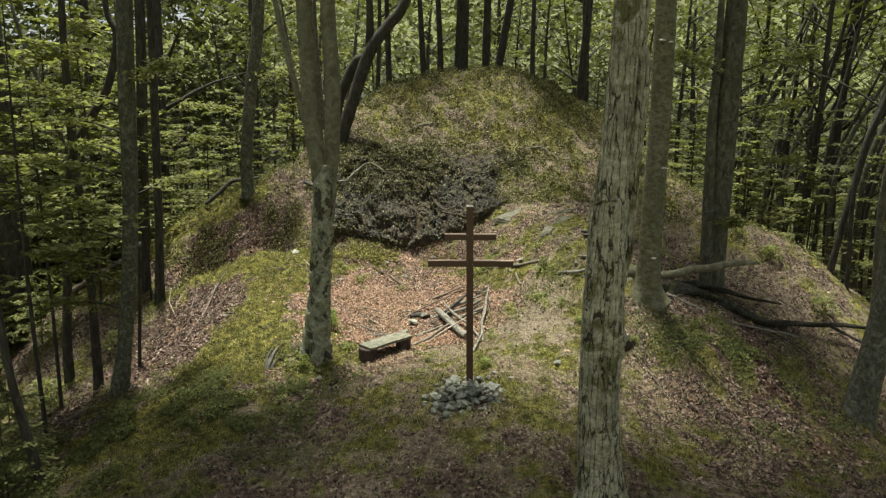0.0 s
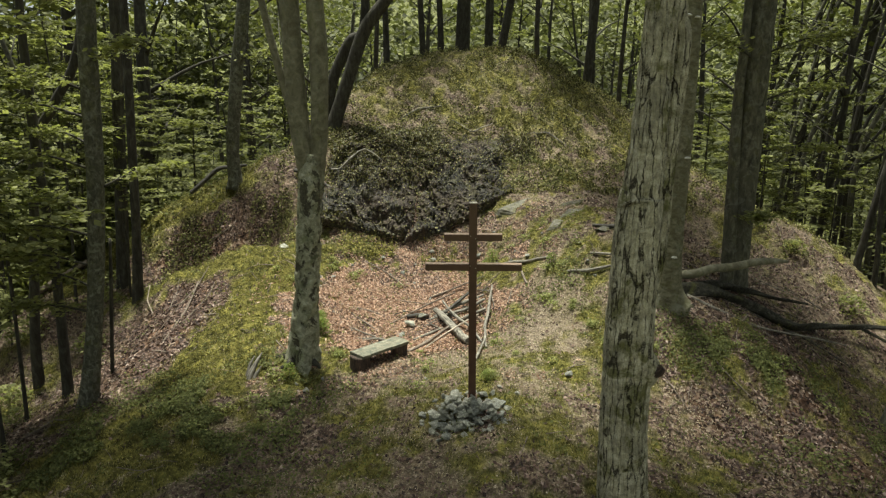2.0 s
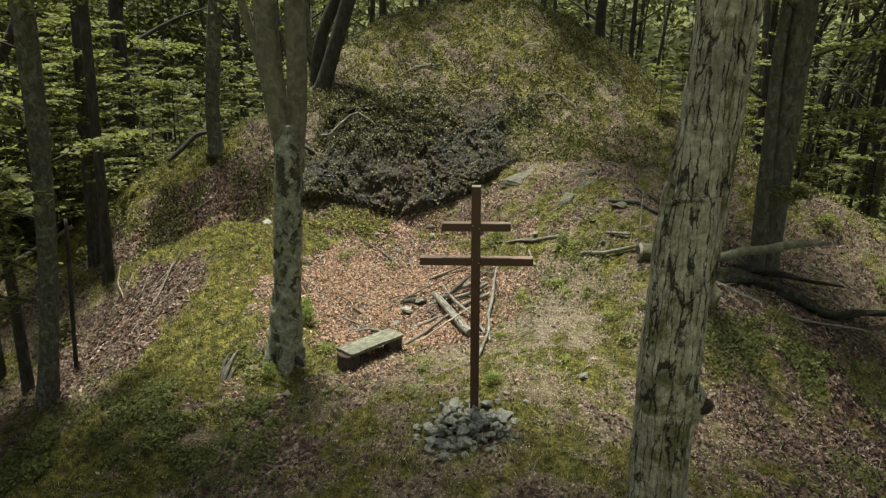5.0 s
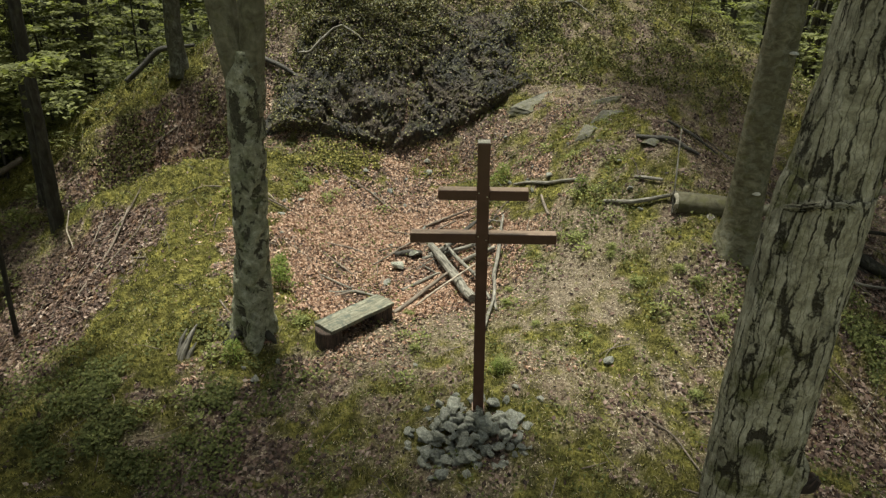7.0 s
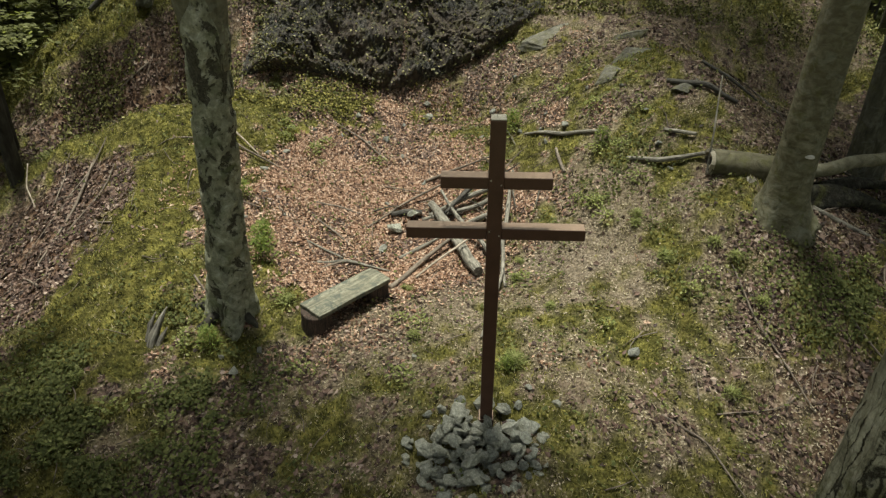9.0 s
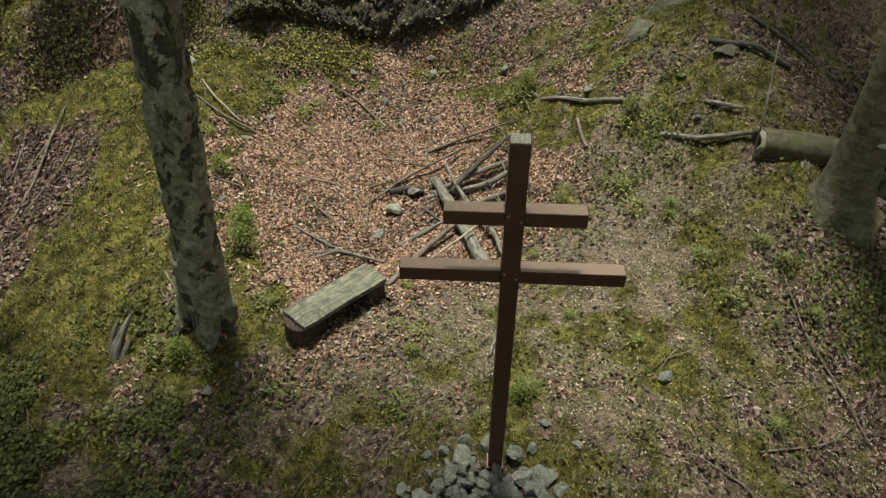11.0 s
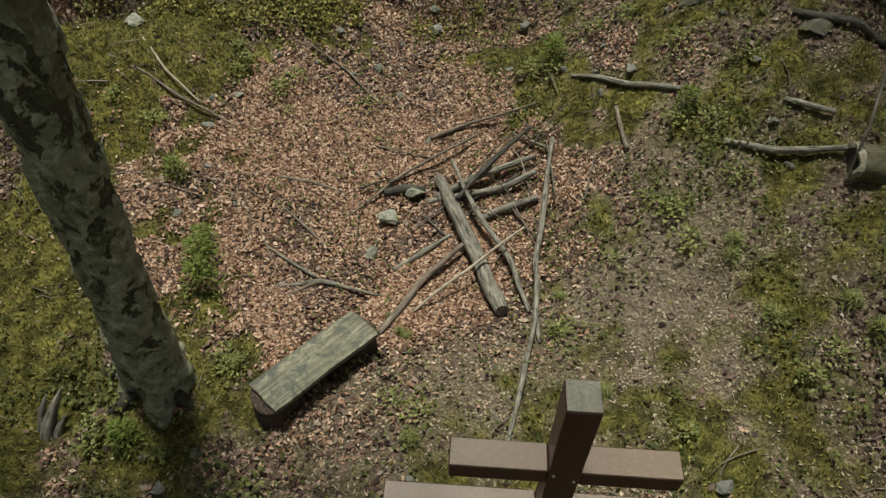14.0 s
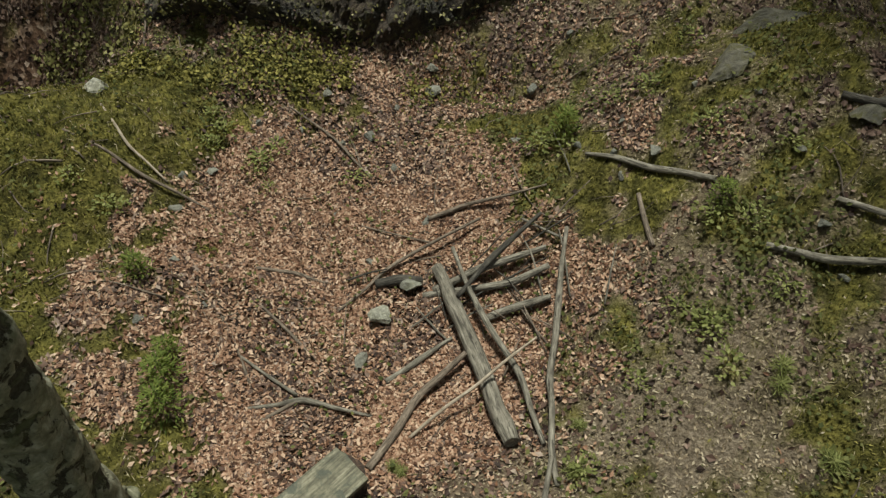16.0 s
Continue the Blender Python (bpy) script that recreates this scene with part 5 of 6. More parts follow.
# slanting stems on the outer slope beyond the fallen beech
for x, y, k, turn, s in ((11.2, 20.0, 4, -5, 1.0), (11.3, 22.0, 2, 10, 1.0), (10.4, 24.0, 4, 20, 0.95), (11.7, 24.2, 2, -15, 1.1), (13.2, 19.2, 4, 5, 1.1), (12.6, 17.0, 2, 0, 1.0), (14.5, 22.5, 1, 0, 1.0), (10.2, 21.0, 3, 150, 0.9), (9.6, 26.0, 0, 40, 1.0), (14.0, 26.0, 5, 0, 1.0)):
    copy_thing(variants[k], pose(x, y, gz(x, y), 0, 0, turn) @ Matrix.Scale(s, 4))
    spots.append((x, y))
for k in range(24):
    x, y = 9.6 + 6.5 * ((k * 0.618) % 1.0), 16.5 + 12.5 * ((k * 0.382 + 0.1) % 1.0)
    copy_thing(slanting[k % 3], pose(x, y, gz(x, y), 0, 0, pick.uniform(-28, 24)) @ Matrix.Scale(pick.uniform(0.85, 1.15), 4))
    spots.append((x, y))
count = 0
while count < 150:
    side = pick.random()
    if side < 0.42:
        x, y = pick.uniform(-38, -9.4), pick.uniform(7, 50)
    elif side < 0.72:
        x, y = pick.uniform(9, 40), pick.uniform(7, 50)
    elif side < 0.9:
        x, y = pick.uniform(-14, 16), pick.uniform(30, 56)
    else:
        x, y = pick.uniform(-14, 14), pick.uniform(-16, -3)
    if in_clearing(x, y) or not free(x, y, 1.6 if y < 30 else 1.9) or (x < 0 and y < 24 and pick.random() < 0.5):
        continue
    spots.append((x, y))
    lift = pick.uniform(0.85, 1.25)
    copy_thing(variants[pick.randrange(6)], pose(x, y, gz(x, y), pick.uniform(-3, 3), pick.uniform(-3, 3), pick.uniform(0, 360)) @ Matrix.Scale(lift, 4))
    count += 1
count = 0
while count < 112:
    side = pick.random()
    if side < 0.58:
        y = pick.uniform(9.0, 34)
        x = pick.uniform(-0.72 * y - 3.0, -9.6)
    elif side < 0.85:
        y = pick.uniform(16.5, 36)
        x = pick.uniform(9.5, 0.72 * y + 3.0)
    else:
        x, y = pick.uniform(-9, 11), pick.uniform(31, 42)
    if in_clearing(x, y) or (x < 0 and y > 17 and x > -9.8) or (-13.2 < x < 0 and y < 17.5):
        continue
    copy_thing(saplings[pick.randrange(4)], pose(x, y, gz(x, y), 0, 0, pick.uniform(0, 360)) @ Matrix.Scale(pick.uniform(0.8, 1.3), 4))
    count += 1
for x, y, k, s in ((-8.9, 9.6, 4, 0.95), (-9.4, 15.2, 4, 1.15), (-10.4, 17.4, 0, 0.9), (-9.9, 20.6, 1, 1), (-8.3, 22.4, 0, 1), (-7, 24.5, 1, 1), (8.6, 21.4, 3, 1), (9.8, 19.6, 3, 0.9), (7.6, 23.6, 1, 0.9), (12, 18.2, 1, 1), (9.4, 23.2, 0, 1), (-6.4, 22.6, 3, 1.1), (-8.4, 15.8, 4, 0.75), (-9.6, 16.4, 0, 0.9), (-10.2, 19, 0, 1), (-9, 21.2, 1, 1.1), (4.8, 21, 3, 0.55), (-8.2, 11.6, 4, 1.05), (-9.3, 18.4, 0, 0.9), (-11.2, 18.8, 2, 0.9), (-8.7, 16.9, 1, 0.75), (-7.4, 10, 4, 1.15), (-11, 9, 4, 0.75), (-16, 17, 2, 1.7), (-18.5, 20.5, 2, 1.9), (-14.5, 21.5, 2, 1.6), (-20, 15.5, 2, 1.8), (-13.5, 25.5, 2, 1.6), (-22, 24, 2, 2), (-9.7, 17.9, 3, 0.8), (-13.2, 15, 1, 1.1), (-12.8, 18.2, 3, 1.2), (-13.4, 10.4, 1, 1), (-14.5, 13, 1, 1.2), (-14, 17, 1, 1.2), (-15.5, 19, 1, 1.2), (-13.8, 12.4, 3, 1.7), (-15.2, 11.6, 1, 1.5), (-16.5, 14.4, 1, 1.6), (-14.8, 15.8, 3, 1.8), (-17.5, 17.5, 1, 1.6), (-13.2, 20.0, 3, 1.6), (-16.2, 21.0, 1, 1.5), (-18.8, 13.2, 1, 1.7), (-12.2, 22.2, 3, 1.5), (-10.6, 19.8, 3, 1.3), (-15.0, 25.0, 1, 1.6), (-19.5, 18.8, 1, 1.8), (-8.7, 9.5, 3, 0.45), (-9.7, 10.9, 3, 0.5), (-10.5, 13.0, 3, 0.42), (-9.0, 10.5, 3, 0.38), (-11.6, 15.0, 1, 0.45), (-12.9, 15.8, 1, 0.55), (-14.0, 18.2, 0, 0.6), (-12.6, 19.4, 1, 0.8), (-15.0, 20.5, 0, 0.9), (-6.7, 8.1, 3, 0.50), (-7.2, 8.7, 3, 0.55), (-7.5, 9.3, 3, 0.50), (-10.3, 14.2, 3, 0.55), (-11.6, 15.2, 3, 0.6), (-12.4, 17.4, 1, 0.7), (-11.6, 18.0, 1, 0.7), (-13.4, 16.6, 1, 0.8)):
    if k != 4 and -10.0 < x < -5 and 14.4 < y < 19.6:
        continue
    copy_thing(saplings[k], pose(x, y, gz(x, y), 0, 0, 57 * k + 31 * x) @ Matrix.Scale(s, 4))
for k, ob in enumerate((*variants, *saplings, *slanting)):
    x, y = ((-20, -9), (-13, -12), (12, -10), (20, -8), (-6, -14), (6, -15), (-24, 14), (24, 18), (-28, 20), (28, 24), (-30, 14), (13.0, 28.0), (15.5, 25.0), (12.2, 21.0))[k]
    ob.location = (x, y, gz(x, y))


FAR_WOOD = leaf_material("distant_leaf", [(0.0, (0.052, 0.058, 0.027)), (0.5, (0.105, 0.113, 0.053)), (1.0, (0.178, 0.184, 0.090))], 0.35)


def far_woods():
    """Distant foliage all round, as one loose mass of leaves."""
    g = np.random.default_rng(77)
    n_clump, per = 3100, 36
    a = g.uniform(-0.35, math.pi + 0.35, n_clump)
    d = g.uniform(36, 105, n_clump)
    extra = slice(0, 450)
    a[extra], d[extra] = g.uniform(1.95, 2.6, 450), g.uniform(40, 60, 450)
    cx, cy = 0.5 + d * np.cos(a), 12 + d * np.sin(a)
    cz = land(cx, cy) + g.uniform(0.0, 1.0, n_clump) ** 1.2 * 20.0
    cz[extra] = land(cx[extra], cy[extra]) + g.uniform(10, 30, 450)
    k = np.repeat(np.arange(n_clump), per)
    n = len(k)
    far = (d / 50.0)[k]
    p = np.stack([cx, cy, cz], -1)[k] + g.normal(size=(n, 3)) * [1.6, 1.6, 0.5] * far[:, None]
    v, f = blades(p, g.random(n) * 6.28, g.normal(0, 0.5, n), g.normal(0, 0.5, n), g.uniform(0.55, 1.0, n) * far, g.uniform(0.36, 0.62, n) * far)
    return fast_mesh("far_woods", v, f, FAR_WOOD, False)


tagged(new("far_woods", far_woods()), "distant green woodland foliage across the valley", "woods", kind="stuff")


def leafy_branch(tree_ob, start, end, per=150, leaf=0.09, seed=1):
    """A thin side branch that ends in a flat spray of leaves."""
    g = np.random.default_rng(seed)
    a, b = np.array(start, float), np.array(end, float)
    o = np.array(tree_ob.location)
    mid = (a + b) / 2 + [0, 0, 0.12]
    me = tube_mesh("side_branch", [tube([(*a, 0.022), (*mid, 0.014), (*b, 0.005)], 6, 0.15, None, o)], BARK_DARK)
    br = mesh_part("side_branch", me, tree_ob)
    s = 0.2 + 0.85 * g.random(per) ** 0.7
    d = b - a
    side = np.cross(d / np.linalg.norm(d), [0, 0, 1])
    off = g.normal(0, 0.24, per) * np.linalg.norm(d) * 0.6
    p = a + s[:, None] * d + off[:, None] * side + [0, 0, 0.08] + g.normal(0, 0.05, (per, 3)) - o
    yaw = math.atan2(d[1], d[0]) - math.pi / 2 + np.sign(off) * g.uniform(0.2, 1.2, per)
    v, f = blades(p, yaw, g.normal(-0.1, 0.35, per), g.normal(0, 0.4, per), leaf * g.uniform(0.7, 1.2, per), leaf * 0.6 * g.uniform(0.8, 1.2, per))
    tagged(mesh_part("leaf_spray", fast_mesh("leaf_spray", v, f, BRIGHT_SPRING, False), br), kind="stuff")


for tree_ob, lines in ((lichen, ((( -6.4, 11.3, 1.6), (-7.6, 10.6, 1.9)), ((-6.35, 11.3, 2.4), (-7.7, 11.8, 2.7)), ((-6.3, 11.3, 3.2), (-7.4, 10.5, 3.5)), ((-6.25, 11.3, 2.9), (-5.2, 11.9, 3.2)), ((-6.25, 11.3, 4.0), (-7.7, 11.0, 4.2)), ((-6.5, 11.3, 0.8), (-7.8, 11.0, 0.9)), ((-6.3, 11.3, 2.1), (-7.9, 10.9, 2.3)), ((-6.3, 11.3, 3.6), (-7.6, 12.0, 3.7)), ((-6.2, 11.3, 4.4), (-7.3, 10.4, 4.7)), ((-6.4, 11.3, 1.2), (-7.9, 11.6, 1.4)), ((-6.2, 11.3, 4.8), (-5.3, 11.0, 5.1)))),
                       (twin, (((5.1, 14.4, 5.2), (3.9, 13.9, 5.6)), ((5.25, 14.4, 5.3), (6.6, 13.9, 5.6)), ((5.2, 14.3, 2.1), (5.3, 13.6, 2.2)), ((5.3, 14.5, 3.4), (6.7, 14.2, 3.5)), ((5.3, 14.5, 4.4), (6.9, 14.8, 4.7)))),
                       (shoulder, (((-6.5, 18.3, 4.4), (-7.9, 17.5, 4.6)), ((-6.4, 18.3, 5.3), (-5.1, 17.7, 5.5)), ((-6.6, 18.3, 3.6), (-8.0, 18.0, 3.7))))):
    for n, (p0, p1) in enumerate(lines):
        leafy_branch(tree_ob, p0, p1, 320, 0.110, 300 + n + int(10 * p0[2]))


# ---- fallen wood ----
def limb(name, label, category, lines, mat, group="", sides=10, step=0.06, rough=0.10, lift=None):
    """A fallen limb: each line is (x, y, height over the ground, radius) points."""
    x0, y0 = lines[0][0][:2]
    t = thing(name, x0, y0, gz(x0, y0), label, category, group)
    for i, line in enumerate(lines):
        rnd = random.Random(int(1000 * (line[0][0] + 50) + 77 * line[0][1]))
        pts = []
        for (x, y, h, r), (x2, y2, h2, r2) in zip(line, line[1:]):
            pts.append((x, y, gz(x, y) + h, 0.85 * r * rnd.uniform(0.9, 1.1)))
            d = 0.02 * math.hypot(x2 - x, y2 - y)
            xm, ym = (x + x2) / 2 + rnd.uniform(-d, d), (y + y2) / 2 + rnd.uniform(-d, d)
            zm = 0.5 * (gz(x, y) + h + gz(x2, y2) + h2) + rnd.uniform(-0.2, 0.4) * d
            pts.append((xm, ym, max(zm, gz(xm, ym) + 0.4 * r), 0.85 * (r + r2) / 2 * rnd.uniform(0.85, 1.05)))
        x, y, h, r = line[-1]
        pts.append((x, y, gz(x, y) + h, r * 0.7))
        v = tube(pts, sides, step, gentle(rough), t.location)
        mesh_part("branch" if i == 0 else "side_branch", tube_mesh("branch", [v], mat), t)
    return t


def limb_abs(name, label, category, parts_, group="", sides=16):
    x0, y0, z0 = parts_[0][1][0][:3]
    t = thing(name, x0, y0, z0, label, category, group)
    for pname, pts, mat, fn in parts_:
        mesh_part(pname, tube_mesh(pname, [tube(pts, sides, 0.06, fn, (x0, y0, z0))], mat), t)
    return t


fallen = limb_abs("fallen_log", "mossy log, its hollow end painted dark, behind the beech with an arched bare limb", "log", [
    ("log", [(2.58, 13.30, 1.27, 0.165), (2.9, 13.28, 1.25, 0.170), (3.3, 13.24, 1.22, 0.172), (3.62, 13.2, 1.19, 0.12)], MOSSY_LOG, gentle(0.06)),
    ("limb", [(3.35, 13.2, 1.18, 0.085), (3.95, 13.22, 1.24, 0.085), (4.32, 13.3, 1.33, 0.080), (4.7, 13.35, 1.36, 0.078), (5.1, 13.4, 1.44, 0.072), (5.4, 13.46, 1.46, 0.066), (5.78, 13.5, 1.45, 0.030)], BARK_OLIVE, gentle(0.14)),
    ("stub", [(3.05, 13.12, 1.12, 0.085), (2.92, 12.98, 1.02, 0.080), (2.80, 12.86, 0.96, 0.070)], WEATHERED, gentle(0.2)),
    # dark disc on the solid end, painted for the shade of a hollow
    ("hollow", [(2.570, 13.301, 1.27, 0.118), (2.576, 13.301, 1.27, 0.120)], DARK_STICK, gentle(0.12)),
])
# the ragged pale rim round the dark painted end
bm = bmesh.new()
rings = []
for r0, dx in ((0.116, 0.012), (0.120, -0.012), (0.160, -0.018), (0.172, 0.03)):
    rings.append([bm.verts.new((dx + 0.012 * math.sin(5 * a + 9 * r0) * (dx < 0), (r0 + 0.009 * math.sin(3 * a) + 0.006 * math.sin(7 * a)) * math.cos(a), (r0 + 0.009 * math.sin(3 * a) + 0.006 * math.sin(7 * a)) * math.sin(a))) for a in (2 * math.pi * k / 28 for k in range(28))])
for p, q in zip(rings, rings[1:]):
    for k in range(28):
        bm.faces.new((p[k], p[(k + 1) % 28], q[(k + 1) % 28], q[k]))
part("rim", moved(bm, pose(-0.012, 0, 0, 0, 0, -3)), CUT_WOOD, fallen, "pale ragged rim round the dark painted end")
ROOT_BARK = bark_material("dark_root_bark", (0.008, 0.008, 0.006), (0.026, 0.024, 0.018), (0.07, 0.066, 0.05), 0.4, 0.8, 16.0, 0.3, 0.03)


def knobbly(a, l, r):
    return r * (0.5 * (fbm(np.cos(a) * 1.8 + 5, np.sin(a) * 1.8 + 2, l * 2.6, 4) - 0.5) + 0.25 * np.cos(3 * a + 4 * l))


limb_abs("uprooted_roots", "dark mossy roots and limbs sprawling down the slope", "roots", [
    ("root", [(3.45, 12.9, 0.98, 0.17), (4.2, 13.1, 0.92, 0.135), (4.7, 13.2, 0.78, 0.10), (5.2, 13.1, 0.58, 0.088), (5.8, 13.15, 0.30, 0.080), (6.8, 13.95, 0.02, 0.062), (8.1, 14.5, -0.15, 0.050), (9.5, 14.9, -0.35, 0.031)], ROOT_BARK, knobbly),
    ("root", [(3.9, 13.2, 1.0, 0.10), (4.6, 13.5, 0.95, 0.075), (5.3, 14.0, 0.72, 0.055), (6.1, 14.6, 0.42, 0.037), (7.0, 14.9, 0.20, 0.022)], ROOT_BARK, knobbly),
    ("root", [(3.7, 12.75, 0.95, 0.035), (4.3, 12.65, 0.70, 0.026), (5.0, 12.55, 0.44, 0.020), (6.4, 13.2, 0.02, 0.019), (7.1, 13.5, -0.2, 0.011)], WEATHERED, gentle(0.16)),
    ("root", [(7.9, 14.4, -0.15, 0.031), (8.5, 14.1, -0.45, 0.025), (9.0, 14.1, -0.68, 0.015)], ROOT_BARK, knobbly),
    ("root", [(3.2, 13.0, 0.95, 0.056), (2.75, 12.85, 0.86, 0.046), (2.5, 12.7, 0.78, 0.037)], WEATHERED, gentle(0.16)),
], sides=14)

limb("weathered_log", "cracked grey weathered log on the leaf litter", "log", [[(-0.97, 14.21, 0.12, 0.066), (-0.80, 13.8, 0.15, 0.086), (-0.57, 13.28, 0.14, 0.094), (-0.38, 12.75, 0.11, 0.092), (-0.26, 12.43, 0.09, 0.088)]], WEATHERED, "", 26, 0.03, 0.16)
PILE = "branches piled in the hollow"
S_ = "fallen_branch"
BROWN, GREYB, PALE, DARKB = "brown bare branch lying on dead leaves", "grey bare branch in a loose pile", "pale peeled straight stick", "dark rotten branch on the ground"
for line, mat, label in (
        ([(-1.36, 12.20, 0.03, 0.040), (-1.04, 12.88, 0.07, 0.038), (-0.65, 13.26, 0.16, 0.032)], STICK, BROWN),
        ([(-1.07, 12.51, 0.03, 0.018), (-0.55, 12.88, 0.25, 0.016), (-0.07, 13.27, 0.28, 0.013)], PALE_STICK, PALE),
        ([(-0.83, 14.33, 0.22, 0.024), (-0.53, 13.63, 0.20, 0.034), (-0.19, 13.03, 0.12, 0.035), (-0.01, 12.44, 0.03, 0.028)], WEATHERED, GREYB),
        ([(0.21, 14.34, 0.14, 0.024), (0.13, 13.64, 0.16, 0.034), (0.05, 13.0, 0.12, 0.034), (0.04, 12.40, 0.06, 0.032), (0.07, 12.1, 0.02, 0.024)], WEATHERED, GREYB),
        ([(0.03, 12.30, 0.10, 0.026), (-0.12, 11.54, 0.05, 0.027), (-0.23, 11.03, 0.03, 0.020)], WEATHERED, GREYB),
        ([(-1.86, 13.73, 0.03, 0.014), (-1.44, 14.21, 0.07, 0.021), (-0.58, 14.67, 0.12, 0.021)], STICK, BROWN),
        ([(-1.10, 14.79, 0.05, 0.029), (-0.70, 14.89, 0.08, 0.027), (0.04, 14.84, 0.10, 0.014)], STICK, BROWN),
        ([(-0.98, 13.99, 0.05, 0.046), (-0.55, 14.12, 0.14, 0.052), (0.04, 14.24, 0.12, 0.034)], WEATHERED, GREYB),
        ([(-1.08, 13.96, 0.03, 0.036), (-0.29, 13.96, 0.10, 0.046), (0.06, 14.03, 0.12, 0.040)], WEATHERED, GREYB),
        ([(-0.48, 13.66, 0.06, 0.044), (-0.2, 13.72, 0.10, 0.046), (0.08, 13.77, 0.09, 0.036)], WEATHERED, GREYB),
        ([(-0.75, 13.8, 0.20, 0.024), (-0.45, 14.15, 0.24, 0.036), (-0.02, 14.5, 0.20, 0.024)], DARK_STICK, GREYB),
        ([(-1.55, 14.05, 0.04, 0.056), (-1.35, 14.10, 0.06, 0.060), (-1.10, 14.13, 0.04, 0.040)], DARK_STICK, DARKB),
        ([(-2.39, 12.60, 0.02, 0.018), (-1.97, 12.74, 0.05, 0.027), (-1.40, 12.70, 0.03, 0.018)], WEATHERED, GREYB),
        ([(-2.59, 13.07, 0.02, 0.013), (-2.03, 12.77, 0.06, 0.021)], WEATHERED, GREYB),
        ([(-2.26, 12.51, 0.02, 0.019), (-1.98, 12.76, 0.05, 0.022)], STICK, BROWN),
        ([(-2.62, 13.67, 0.02, 0.013), (-2.26, 13.41, 0.05, 0.019), (-1.97, 13.18, 0.02, 0.011)], STICK, BROWN),
        ([(-1.96, 13.27, 0.02, 0.011), (-1.71, 13.61, 0.03, 0.013)], STICK, BROWN),
        ([(-1.33, 13.05, 0.03, 0.030), (-1.05, 13.27, 0.05, 0.034), (-0.78, 13.49, 0.05, 0.022)], WEATHERED, GREYB),
        ([(-2.67, 13.98, 0.02, 0.018), (-2.3, 14.02, 0.03, 0.027), (-1.96, 14.0, 0.02, 0.018)], STICK, BROWN),
        ([(0.40, 15.10, 0.04, 0.024), (0.92, 14.72, 0.06, 0.036), (1.37, 14.37, 0.05, 0.038)], WEATHERED, GREYB),
        ([(1.66, 13.73, 0.05, 0.034), (2.05, 13.54, 0.08, 0.038), (2.54, 13.40, 0.10, 0.036)], WEATHERED, GREYB),
        ([(0.82, 14.52, 0.02, 0.024), (0.90, 14.0, 0.03, 0.034)], STICK, BROWN),
        ([(-2.72, 15.89, 0.02, 0.011), (-2.15, 15.59, 0.05, 0.018), (-1.74, 15.25, 0.02, 0.014)], STICK, BROWN),
        ([(-4.54, 14.77, 0.03, 0.014), (-3.81, 14.57, 0.06, 0.022), (-3.10, 14.41, 0.02, 0.013)], STICK, BROWN),
        ([(-4.35, 15.18, 0.02, 0.014), (-3.98, 14.8, 0.05, 0.019), (-3.61, 14.61, 0.02, 0.013)], PALE_STICK, PALE),
        ([(-1.78, 14.68, 0.02, 0.011), (-1.05, 14.53, 0.04, 0.013)], STICK, BROWN),
        ([(-0.17, 14.6, 0.08, 0.016), (0.21, 14.27, 0.08, 0.018)], WEATHERED, GREYB),
        ([(2.14, 13.96, 0.04, 0.027), (2.5, 13.74, 0.06, 0.034)], WEATHERED, GREYB),
        ([(2.52, 13.16, 0.04, 0.012), (2.56, 13.34, 0.45, 0.015), (2.66, 13.75, 0.78, 0.010)], WEATHERED, GREYB),
        ([(-6.03, 12.53, 0.03, 0.016), (-5.98, 13.53, 0.06, 0.022), (-6.28, 15.24, 0.03, 0.014)], STICK, BROWN),
        ([(-7.25, 14.55, 0.35, 0.010), (-7.2, 14.3, 0.15, 0.014), (-6.95, 14.0, 0.03, 0.011)], PALE_STICK, PALE),
        ([(-12.3, 15.7, 0.08, 0.080), (-11.4, 16.5, 0.14, 0.095), (-10.1, 17.6, 0.14, 0.085)], STICK, DARKB),
        ([(-8.0, 18.6, 0.15, 0.064), (-7.3, 18.9, 0.28, 0.080), (-6.5, 18.95, 0.12, 0.056)], DARK_STICK, DARKB),
        ([(-4.9, 18.0, 0.15, 0.056), (-4.3, 17.8, 0.2, 0.064), (-3.8, 17.7, 0.08, 0.040)], DARK_STICK, DARKB),
        ([(1.5, 10.2, 0.02, 0.011), (1.9, 10.0, 0.04, 0.013), (2.2, 9.4, 0.02, 0.008)], STICK, BROWN),
        ([(2.6, 12.0, 0.02, 0.010), (2.75, 11.4, 0.05, 0.014), (3.2, 10.6, 0.02, 0.010)], STICK, BROWN),
        ([(3.6, 11.9, 0.02, 0.008), (4.0, 11.3, 0.06, 0.013), (4.6, 10.6, 0.02, 0.008)], STICK, BROWN),
        ([(2.3, 14.8, 0.04, 0.040), (2.8, 14.6, 0.07, 0.048), (3.2, 14.45, 0.05, 0.040)], DARK_STICK, DARKB),
        ([(2.9, 15.3, 0.03, 0.028), (3.3, 15.15, 0.06, 0.032), (3.7, 15.0, 0.03, 0.020)], DARK_STICK, DARKB),
        ([(-7.6, 10.6, 0.02, 0.016), (-7.2, 10.9, 0.05, 0.024), (-6.9, 10.95, 0.03, 0.016)], STICK, BROWN)):
    limb(S_, label, "branch", [line], mat, PILE if -2.7 < line[0][0] < 0.3 and line[0][1] < 15 else "", 9, 0.05, 0.14)

_tw = random.Random(44)
